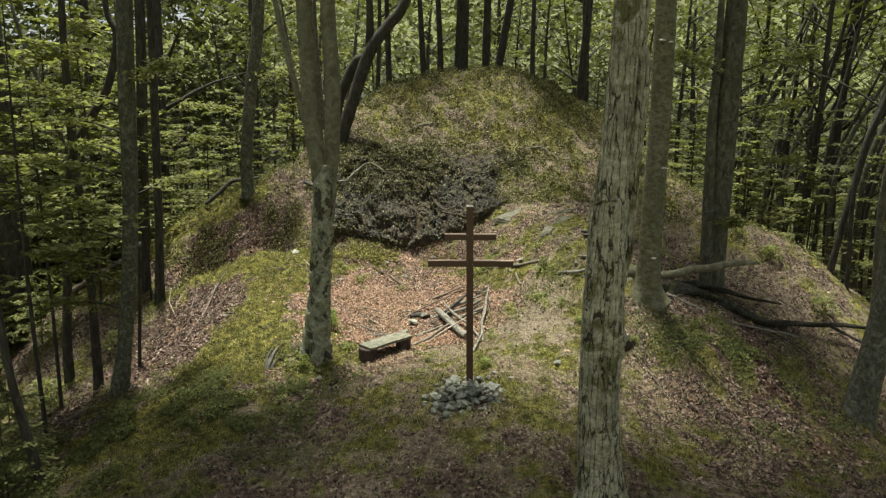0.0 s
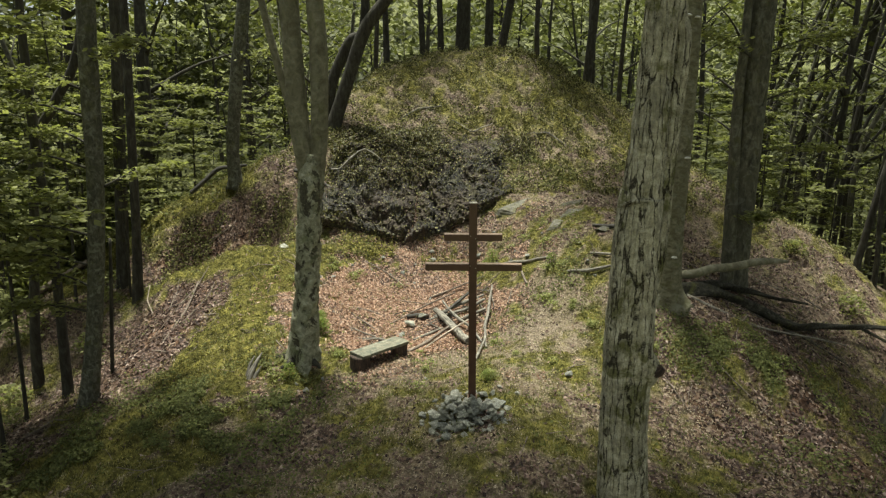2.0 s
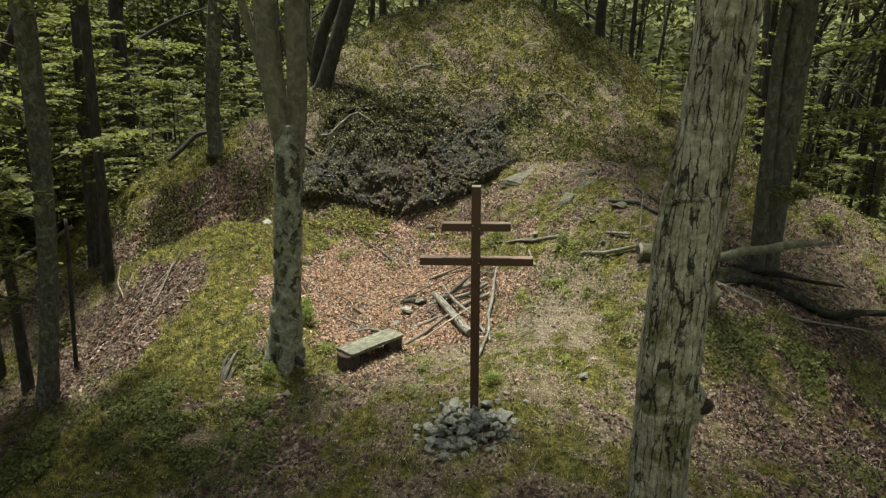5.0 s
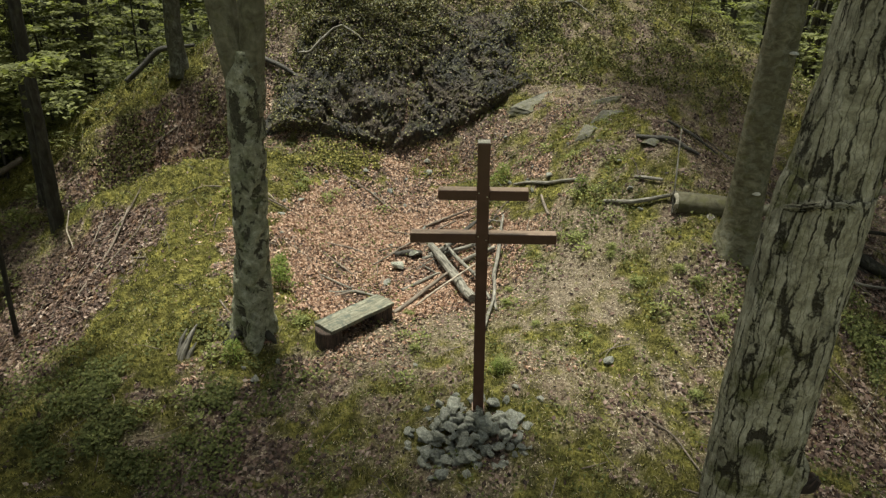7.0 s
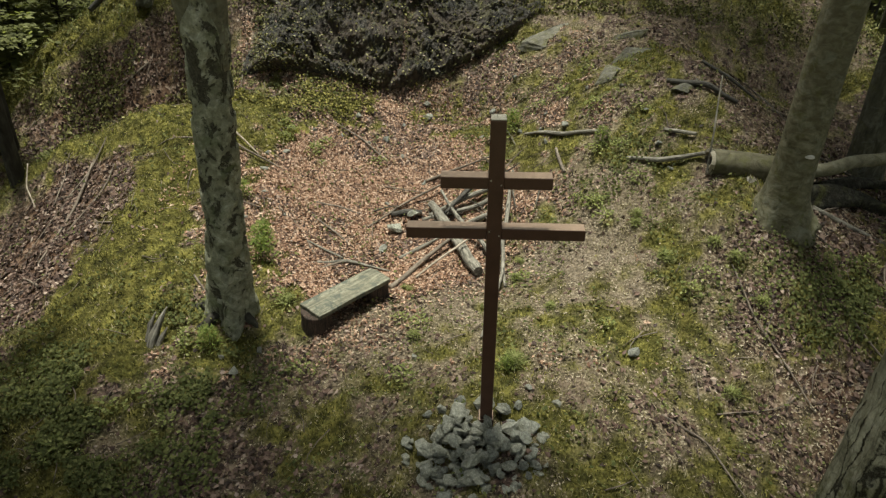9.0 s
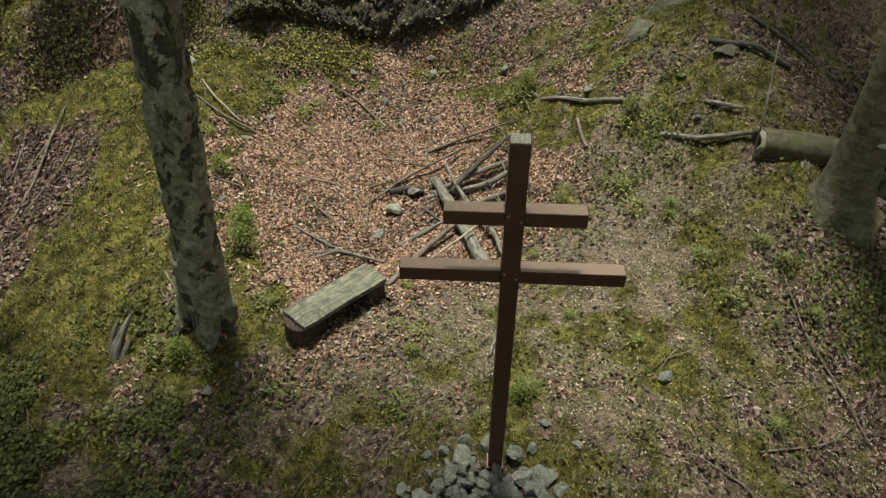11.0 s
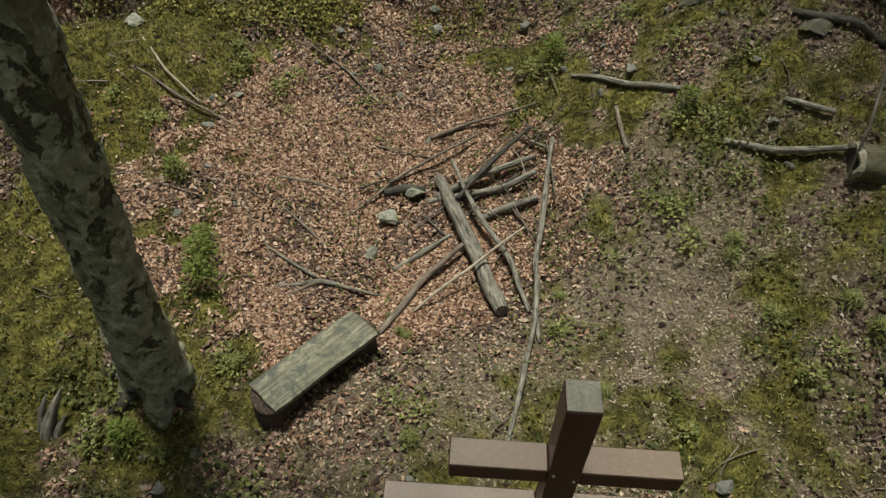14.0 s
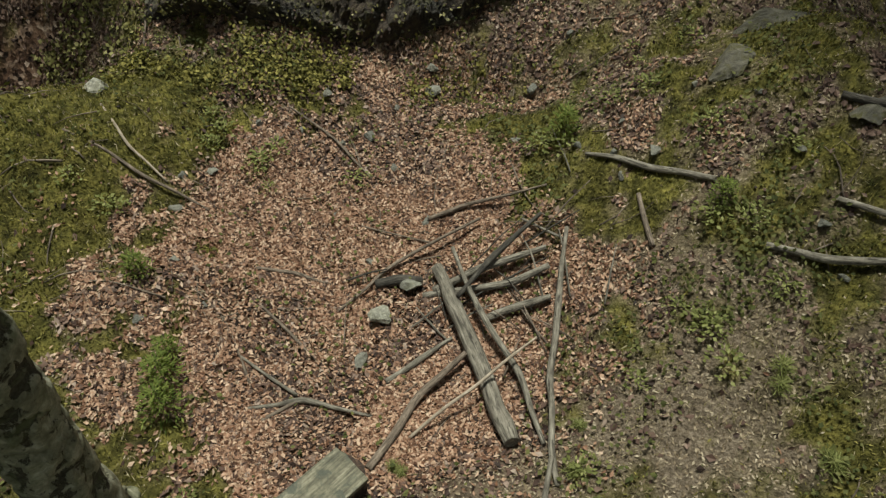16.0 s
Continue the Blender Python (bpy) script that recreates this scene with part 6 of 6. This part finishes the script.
for _ in range(26):
    cx, cy = _tw.gauss(-0.45, 0.42), _tw.gauss(13.9, 0.42)
    a, l, r = _tw.choice((0.5, 0.9, 2.0, 2.3)) + _tw.gauss(0, 0.35), _tw.uniform(0.35, 0.95), _tw.uniform(0.006, 0.013)
    dx, dy = 0.5 * l * math.cos(a), 0.5 * l * math.sin(a)
    limb(S_, "thin dry twig tangled in the branch pile", "branch", [[(cx - dx, cy - dy, _tw.uniform(0.02, 0.1), r), (cx, cy, _tw.uniform(0.05, 0.16), r), (cx + dx, cy + dy, _tw.uniform(0.02, 0.12), r * 0.6)]], _tw.choice((STICK, DARK_STICK, WEATHERED)), PILE, 6, 0.08, 0.1)

# sticks strewn over the outer slopes
for _ in range(24):
    right = _tw.random() < 0.75
    cx, cy = (_tw.uniform(3.7, 7.2), _tw.uniform(11.8, 15.6)) if right else (_tw.uniform(-7.6, -5.0), _tw.uniform(11.8, 15.0))
    a, l, r = (_tw.gauss(-0.5, 0.6) if right else _tw.gauss(1.2, 0.6)), _tw.uniform(0.5, 1.5), _tw.uniform(0.007, 0.018)
    dx, dy = 0.5 * l * math.cos(a), 0.5 * l * math.sin(a)
    limb(S_, "thin dead stick on the leafy outer slope", "branch", [[(cx - dx, cy - dy, 0.02, r), (cx + 0.1 * dy, cy - 0.1 * dx, _tw.uniform(0.03, 0.07), r), (cx + dx, cy + dy, 0.02, r * 0.5)]], _tw.choice((DARK_STICK, STICK, WEATHERED) if right else (STICK, STICK, WEATHERED)), "sticks on the outer slopes", 6, 0.12, 0.1)

# root stump beside the forked tree
limb("root_stub", "splintered grey stub of wood standing in the moss", "stub", [
    [(-3.88, 11.04, -0.06, 0.070), (-3.83, 11.11, 0.08, 0.054), (-3.76, 11.21, 0.20, 0.034), (-3.71, 11.28, 0.29, 0.010)], [(-3.92, 11.08, -0.04, 0.055), (-3.88, 11.16, 0.12, 0.036), (-3.83, 11.24, 0.22, 0.010)],
    [(-3.80, 11.05, -0.04, 0.045), (-3.74, 11.10, 0.06, 0.030), (-3.69, 11.15, 0.13, 0.010)]], WEATHERED, "", 12, 0.03, 0.35)
# bare root snaking over the rock and others on the mound face
for line in ([(-3.95, 18.05, 0.34, 0.030), (-3.72, 18.0, 0.36, 0.032), (-3.5, 18.1, 0.38, 0.032), (-3.28, 18.3, 0.40, 0.030), (-3.08, 18.35, 0.40, 0.028), (-2.86, 18.25, 0.38, 0.024), (-2.62, 18.2, 0.34, 0.016)],
             [(-2.4, 20.6, 0.03, 0.02), (-1.9, 20.9, 0.06, 0.03), (-1.2, 20.95, 0.03, 0.02)],
             [(-0.9, 20.6, 0.03, 0.016), (-0.3, 20.3, 0.07, 0.024), (0.3, 20.7, 0.03, 0.016)],
             [(1.3, 20.4, 0.03, 0.018), (1.9, 20.5, 0.06, 0.026), (2.5, 20.2, 0.02, 0.018)],
             [(2.7, 22.3, 0.02, 0.016), (3.2, 21.8, 0.05, 0.024), (3.6, 21.5, 0.02, 0.016)]):
    limb("bare_root", "bare grey root crossing the face of the mound", "root", [line], WEATHERED, "roots on the mound", 9, 0.06, 0.14)
for x, y, k, size, turn, tip, label in ((0.72, 17.35, 91, (1.5, 0.62, 0.75), 0.42, 0.35, "flat slab of grey rock breaking the slope"), (1.62, 15.45, 92, (0.9, 0.5, 0.7), 0.2, 0.25, "mossy ledge of rock in the bank"),
                                        (2.05, 15.95, 93, (1.0, 0.45, 0.8), -0.3, 0.3, "mossy ledge of rock in the bank"), (2.50, 14.62, 94, (0.6, 0.4, 0.6), 0.6, 0.2, "mossy ledge of rock in the bank"), (2.15, 16.75, 95, (0.8, 0.5, 0.6), 0.1, 0.3, "mossy ledge of rock in the bank")):
    slab = new("stone", stone_mesh("stone", k, LEDGE, 0.35, 3))
    slab.location, slab.rotation_euler, slab.scale = (x, y, gz(x, y) + 0.01), (tip, -0.2, turn), size
    tagged(slab, label, "stone", "rock ledges on the slope")


# ---- leaves, moss and herbs over the ground ----
def scatter(g, n, box, density):
    """n random places in box = (x0, x1, y0, y1), taken by density(x, y) from 0 to 1."""
    xs, ys, have = [], [], 0
    while have < n:
        x, y = g.uniform(box[0], box[1], 60000), g.uniform(box[2], box[3], 60000)
        keep = g.random(60000) < density(x, y)
        xs.append(x[keep])
        ys.append(y[keep])
        have += int(keep.sum())
    return np.concatenate(xs)[:n], np.concatenate(ys)[:n]


def slopes(x, y):
    e = 0.06
    return (ground_z(x + e, y) - ground_z(x - e, y)) / (2 * e), (ground_z(x, y + e) - ground_z(x, y - e)) / (2 * e)


def lay(g, x, y, lift, tilt_sd):
    """Places and angles for leaves that lie along the ground's slope."""
    sx, sy = slopes(x, y)
    n = len(x)
    yaw = g.random(n) * 6.28
    along = -np.sin(yaw) * sx + np.cos(yaw) * sy
    across = np.cos(yaw) * sx + np.sin(yaw) * sy
    pos = np.stack([x, y, ground_z(x, y) + lift], -1)
    return pos, yaw, np.arctan(along) + g.normal(0, tilt_sd, n), -np.arctan(across) + g.normal(0, tilt_sd, n)


def scattered(name, label, category, seed, n, box, density, length, width, lift, tilt_sd, mat, fold=0.25, six=True):
    g = np.random.default_rng(seed)
    x, y = scatter(g, n, box, density)
    pos, yaw, tilt, roll = lay(g, x, y, g.uniform(lift[0], lift[1], n), tilt_sd)
    s = g.uniform(0.65, 1.25, n)
    v, f = blades(pos, yaw, tilt, roll, length * s, width * s * g.uniform(0.8, 1.2, n), g.uniform(-fold, fold, n), six)
    return tagged(new(name, fast_mesh(name, v, f, mat, False)), label, category, kind="stuff")


scattered("leaf_litter", "thick layer of red-brown dead beech leaves in the hollow", "dead leaves", 31, 76000, (-4.6, 1.6, 10.6, 17.6), lambda x, y: litter(x, y) ** 2.0 * np.clip((fbm(x * 1.7, y * 1.7, 14.0, 4) - 0.36) * 5, 0.25, 1) * (1 - 0.45 * np.clip((y - 15.0) / 1.0, 0, 1)), 0.052, 0.026, (0.004, 0.036), 0.46, LITTER, 0.25, False)
scattered("leaf_litter", "dead leaves strewn over the slopes of the mound", "dead leaves", 32, 112000, (-13.0, 9.5, 5.6, 21.5), lambda x, y: (litter(x, y) ** 1.1 + 0.22) * (1 - 0.96 * moss(x, y)) * (1 - 0.85 * np.exp(-((x - 1.4) / 1.5) ** 2 - ((y - 12.2) / 2.4) ** 2)) * (1 - 0.8 * np.exp(-((x + 0.5) / 1.6) ** 2 - ((y - 11.2) / 1.0) ** 2)) * np.where((y < 17.5) | (x < -4.0), 1.0, 0.5) * np.clip((fbm(x * 2.6, y * 2.6, 12.0, 3) - 0.36) * 6, 0.15, 1), 0.068, 0.044, (0.004, 0.030), 0.38, OLD_LITTER, 0.25, False)

scattered("leaf_litter", "fine crumbled brown leaf litter and straw on the trodden ground", "dead leaves", 33, 66000, (-5.4, 4.8, 8.2, 17.4), lambda x, y: np.clip(1.1 - 1.08 * moss(x, y) - 0.9 * np.exp(-((x - 0.95) / 0.38) ** 2 - ((y - 12.55) / 0.32) ** 2) - 0.5 * np.exp(-((x + 1.7) / 1.6) ** 2 - ((y - 14.0) / 2.0) ** 2), 0.02, 1), 0.033, 0.014, (0.003, 0.014), 0.25, CRUMB, 0.2, False)


def upright(name, label, category, seed, n, box, density, height, width, mat, lean=0.5):
    """Blades that stand up from the ground."""
    g = np.random.default_rng(seed)
    x, y = scatter(g, n, box, density)
    h = height * g.uniform(0.5, 1.3, n)
    tilt = math.pi / 2 - np.abs(g.normal(0, lean, n))
    pos = np.stack([x, y, ground_z(x, y) + 0.42 * h * np.sin(tilt)], -1)
    v, f = blades(pos, g.random(n) * 6.28, tilt, g.normal(0, 0.3, n), h, width * g.uniform(0.7, 1.3, n))
    return tagged(new(name, fast_mesh(name, v, f, mat, False)), label, category, kind="stuff")


def herby(x, y):
    """Where low leafy plants gather, in clumps."""
    def spot(cx, cy, sx, sy):
        return np.exp(-((x - cx) / sx) ** 2 - ((y - cy) / sy) ** 2)
    m = 1.4 * spot(-3.8, 10.2, 0.9, 0.6) + 1.2 * spot(-5.0, 9.7, 1.8, 1.0) + 0.6 * spot(-6.3, 8.4, 1.8, 1.2) + 1.0 * spot(4.2, 11.75, 0.9, 0.5) + 0.4 * spot(5.4, 10.8, 1.4, 0.9)
    m = m + 0.16 * spot(1.5, 13.0, 0.8, 1.2) + 0.15 * spot(0.6, 15.4, 1.2, 0.9) + 0.2 * spot(-2.6, 16.3, 1.2, 0.4) + 0.3 * spot(-3.4, 11.1, 0.5, 0.4) + 0.03
    m = m + 0.5 * np.clip((y - 18) / 3, 0, 1)
    return np.clip(m * np.clip((fbm(x * 2.1, y * 2.1, 5.0, 3) - 0.46) * 6, 0, 1), 0, 1)


NEAR = (-10.5, 8.5, 5.8, 19.6)
upright("moss_carpet", "short green and yellowish moss and grass carpet", "moss", 41, 100000, NEAR, lambda x, y: moss(x, y) ** 1.3, 0.045, 0.014, MOSS, 0.8)
scattered("moss_carpet", "fuzzy carpet of small leaves and moss over the mound", "moss", 42, 78000, (-5.4, 9.5, 17.8, 28.5), lambda x, y: 0.03 + 0.97 * np.clip((fbm(x * 4.2 + 5, y * 4.2, 3.0, 4) - 0.44) * 8, 0, 1) * np.exp(-((x - 1.0) / 8.0) ** 4), 0.062, 0.036, (0.0, 0.13), 0.8, MOUND_LEAF, 0.2, False)
upright("grass", "thin tufts of green and dry grass", "grass", 43, 26000, NEAR, lambda x, y: np.clip(moss(x, y) * 0.5 + 0.10, 0, 1) * np.clip((fbm(x * 2.7, y * 2.7, 8.0, 3) - 0.5) * 8, 0, 1), 0.075, 0.006, HERB, 0.9)
upright("grass", "dry bleached grass among the leaves", "grass", 44, 68000, NEAR, lambda x, y: np.clip(1 - litter(x, y) + 0.9 * np.exp(-((x - 1.4) / 1.5) ** 2 - ((y - 12.3) / 2.4) ** 2), 0, 1.6) * (1 - 0.6 * moss(x, y)) * np.clip((fbm(x * 1.9, y * 1.9, 11.0, 3) - 0.44) * 7, 0, 1), 0.075, 0.006, DRYGRASS, 1.3)
scattered("low_herbs", "low leafy green herbs on the forest floor", "herbs", 45, 42000, NEAR, herby, 0.046, 0.032, (0.02, 0.11), 0.35, HERB, 0.2, False)
scattered("low_herbs", "low leafy herbs over the upper mound", "herbs", 46, 22000, (-8, 9, 18, 28), herby, 0.055, 0.038, (0.02, 0.15), 0.6, IVY, 0.2, False)
upright("grass", "dry brown grass and stalks over the upper mound", "grass", 48, 6000, (-8.5, 9.5, 17.5, 28.5), lambda x, y: np.clip((fbm(x * 1.2, y * 1.2, 13.0, 4) - 0.42) * 5, 0, 1), 0.12, 0.010, DRYGRASS, 0.9)


def shoulder_leaves(x, y):
    return np.exp(-((x + 6.3) / 2.2) ** 2 - ((y - 17.0) / 1.0) ** 2) * np.clip((fbm(x * 2.4, y * 2.4, 9.0, 3) - 0.46) * 8, 0, 1)


scattered("bank_plants", "dark olive leafy plants on the steep bank under the shoulder", "bank plants", 47, 4500, (-10, -3.0, 14.8, 19.5), shoulder_leaves, 0.06, 0.042, (0.01, 0.12), 0.5, MOUND_LEAF, 0.2, False)
scattered("bank_plants", "low green plants along the foot of the rock", "bank plants", 49, 2600, (-4.6, 0.4, 15.4, 17.2), lambda x, y: np.exp(-((y - 16.15 - 0.12 * (x + 4)) / 0.28) ** 2) * np.clip((fbm(x * 2.2, y * 2.2, 4.0, 3) - 0.42) * 6, 0, 1) * np.clip((-0.4 - x) / 1.6, 0.1, 1), 0.05, 0.034, (0.02, 0.12), 0.5, MOSS, 0.2, False)


def rock_plants(seed, n_leaf, mat):
    """Small dark leaves that cling to the rock."""
    g = np.random.default_rng(seed)
    co = np.empty(len(rock_me.vertices) * 3, np.float32)
    rock_me.vertices.foreach_get("co", co)
    co = co.reshape(-1, 3)
    up = np.tile(np.linspace(0, 1, 160), 250)
    w = np.clip((fbm(co[:, 0] * 1.3, co[:, 2] * 2.0, 2.0, 4) - 0.42) * 6, 0.25, 1) * (0.7 + 1.3 * np.clip((up - 0.25) / 0.4, 0, 1)) * (1.0 + 0.8 * (co[:, 0] < -1.2))
    k = g.choice(len(co), n_leaf, p=w / w.sum())
    p = co[k] + g.normal(size=(len(k), 3)) * 0.03 + [0, -0.025, 0.015]
    n = len(k)
    v, f = blades(p, g.random(n) * 6.28, g.normal(0.6, 0.5, n), g.normal(0, 0.5, n), g.uniform(0.025, 0.065, n), g.uniform(0.02, 0.045, n))
    return fast_mesh("rock_plants", v, f, mat, False)


tagged(new("rock_plants", rock_plants(51, 36000, IVY)), "small dark leafy plants clinging to the rock", "rock plants", kind="stuff")
tagged(new("withered_plants", rock_plants(52, 4000, OLD_LITTER)), "withered grey-brown leaves caught on the rock", "dead leaves", kind="stuff")


# ---- single small plants ----
def plant_mesh(seed, n, radius, height, length, width, mat):
    g = np.random.default_rng(seed)
    a, d, z = g.random(n) * 6.28, radius * np.sqrt(g.random(n)), g.random(n)
    d = d * (1.05 - 0.6 * z)
    p = np.stack([d * np.cos(a), d * np.sin(a), 0.02 + z * height], -1)
    v, f = blades(p, a - math.pi / 2 + g.normal(0, 0.4, n), g.normal(0.35, 0.4, n), g.normal(0, 0.4, n), length * g.uniform(0.6, 1.3, n), width * g.uniform(0.7, 1.3, n))
    return fast_mesh("leaves", v, f, mat, False)


def small_plant(x, y, kind, s=1.0):
    s = s * (0.7 if kind[0] == "leafy_plant" else 0.75)
    name, label, cat, data, stem_h = kind
    t = thing(name, x, y, gz(x, y), label, cat, "shrubs on the outer slope" if kind[0] == "slope_shrub" else "small plants in the hollow")
    mesh_part("stalk", tube_mesh("stalk", [tube([(0, 0, -0.03, 0.006), (0.01, 0, stem_h * 0.5, 0.005), (0.0, 0.01, stem_h, 0.003)], 6, 0.05)], STICK), t)
    ob = mesh_part("leaves", data, t)
    ob.rotation_euler = (0, 0, (x * 3.1) % 6.28)
    t.scale = (s, s, s)
    return t


SEEDLING = ("conifer_seedling", "small bright green feathery seedling", "seedling", plant_mesh(71, 400, 0.20, 0.30, 0.060, 0.014, SEEDLING_GREEN), 0.3)
SLOPE_SHRUB = ("slope_shrub", "low shrub with fresh green leaves on the outer slope", "shrub", plant_mesh(74, 260, 0.55, 0.45, 0.10, 0.065, BRIGHT_SPRING), 0.45)
BUSH = ("leafy_plant", "small light green leafy plant", "plant", plant_mesh(72, 62, 0.26, 0.13, 0.060, 0.034, FRESH), 0.12)
TUFT = ("grass_tuft", "bright green tuft of grass", "grass tuft", plant_mesh(73, 170, 0.17, 0.13, 0.14, 0.010, FRESH), 0.10)
for x, y, s in ((-8.1, 13.6, 1.1), (-8.6, 15.0, 1.2), (-7.9, 16.0, 0.9), (-9.2, 12.6, 1.2), (-8.4, 11.6, 0.9), (-9.8, 14.2, 1.3), (-9.0, 16.4, 1.1), (-10.4, 12.0, 1.3), (7.4, 16.6, 1.0), (8.2, 15.4, 1.1), (6.8, 17.4, 0.9)):
    small_plant(x, y, SLOPE_SHRUB, s)
for k in range(44):
    y = 9.5 + 12.0 * ((k * 0.618) % 1.0)
    x = -9.3 - (0.62 * y - 4.0) * ((k * 0.382) % 1.0)
    small_plant(x, y, SLOPE_SHRUB, 1.5 + 1.3 * ((k * 0.7548) % 1.0))
for x, y, kind, s in ((-3.06, 12.70, SEEDLING, 1.35), (-2.99, 12.46, SEEDLING, 1.35), (-3.10, 12.92, SEEDLING, 1.0), (-3.55, 13.6, SEEDLING, 1.1), (-3.20, 11.05, SEEDLING, 1.1), (-3.45, 11.0, BUSH, 1.1), (-2.5, 11.73, TUFT, 0.9), (0.09, 10.62, TUFT, 1.25), (0.02, 10.55, SEEDLING, 0.7),
                      (0.22, 15.5, SEEDLING, 1.35), (0.0, 15.42, BUSH, 1.2), (0.25, 15.3, BUSH, 1.3), (1.75, 13.4, BUSH, 1.1), (1.3, 12.9, BUSH, 1.2), (1.26, 13.25, BUSH, 1.1), (2.12, 11.75, BUSH, 1.1), (-2.9, 15.2, BUSH, 1.0), (-3.4, 15.5, BUSH, 1.0),
                      (-2.75, 14.9, BUSH, 0.8), (1.4, 14.2, SEEDLING, 1.0), (1.45, 16.2, BUSH, 1.1), (0.2, 12.2, TUFT, 0.8), (-0.95, 11.15, TUFT, 0.8), (-1.1, 12.2, TUFT, 0.6), (1.9, 12.2, TUFT, 1.0), (-3.6, 10.4, BUSH, 1.3), (-4.0, 10.2, BUSH, 1.4), (-3.3, 10.1, BUSH, 1.2), (-4.3, 9.8, BUSH, 1.3), (4.4, 11.9, BUSH, 1.4), (4.8, 11.6, BUSH, 1.3), (5.1, 11.9, BUSH, 1.2), (5.6, 11.2, BUSH, 1.2), (4.2, 12.2, BUSH, 1.1), (6.2, 11.3, BUSH, 1.2), (2.3, 10.6, TUFT, 0.9), (-4.5, 10.6, TUFT, 0.9)):
    small_plant(x, y, kind, s)
for k, (x, y) in enumerate(((-2.85, 15.04), (-0.91, 11.4), (-1.13, 11.49), (-2.11, 10.69), (1.23, 13.19), (1.03, 13.45), (0.25, 12.2), (1.93, 14.5), (0.96, 15.6), (-3.48, 11.12), (1.13, 11.28), (-1.01, 10.54), (-2.61, 11.79), (-3.3, 15.19), (-3.98, 14.14), (1.33, 14.08), (1.19, 13.26), (-2.53, 11.65), (0.96, 16.2), (-1.91, 15.21), (1.62, 14.01), (-2.75, 15.35), (2.3, 11.9), (0.7, 12.9), (-2.88, 15.11), (-3.37, 15.15), (-3.91, 14.18), (-3.27, 15.34), (-4.37, 14.35), (1.32, 14.11), (1.55, 13.99), (0.91, 16.36), (1.36, 14.89), (0.69, 15.68))):
    small_plant(x, y, BUSH, 0.75 + 0.5 * ((k * 0.618) % 1.0))
for x, y, s in ((1.66, 12.83, 0.9), (2.46, 12.27, 1.0), (2.64, 12.06, 0.9), (0.26, 12.58, 0.6), (-1.17, 12.25, 0.6), (1.63, 12.71, 0.8), (2.85, 11.6, 0.9), (0.55, 11.6, 0.7)):
    small_plant(x, y, TUFT, s)


def loose_twigs():
    """Short dry twigs strewn everywhere."""
    g = np.random.default_rng(91)
    tubes = []
    x, y = scatter(g, 1500, (-9.0, 8.5, 6.5, 24.0), lambda a, b: 0.25 + 0.4 * litter(a, b) + 0.35 * (np.abs(a) > 4.2) + 0.3 * (b > 17.5))
    for cx, cy in zip(x, y):
        long = g.random() < 0.10
        a, l, r = g.random() * 6.28, g.uniform(0.5, 1.2) if long else g.uniform(0.12, 0.5), g.uniform(0.006, 0.014) if long else g.uniform(0.003, 0.008)
        pts = []
        for s in (-0.5, 0.1, 0.5):
            px, py = cx + s * l * math.cos(a + 0.35 * s), cy + s * l * math.sin(a + 0.35 * s)
            pts.append((px, py, gz(px, py) + g.uniform(0.01, 0.04), r * (1.1 - 0.6 * (s + 0.5))))
        tubes.append(tube(pts, 5, 0.12))
    return tube_mesh("loose_twigs", tubes, STICK)


tagged(new("loose_twigs", loose_twigs()), "short dry twigs strewn over the forest floor", "twigs", kind="stuff")
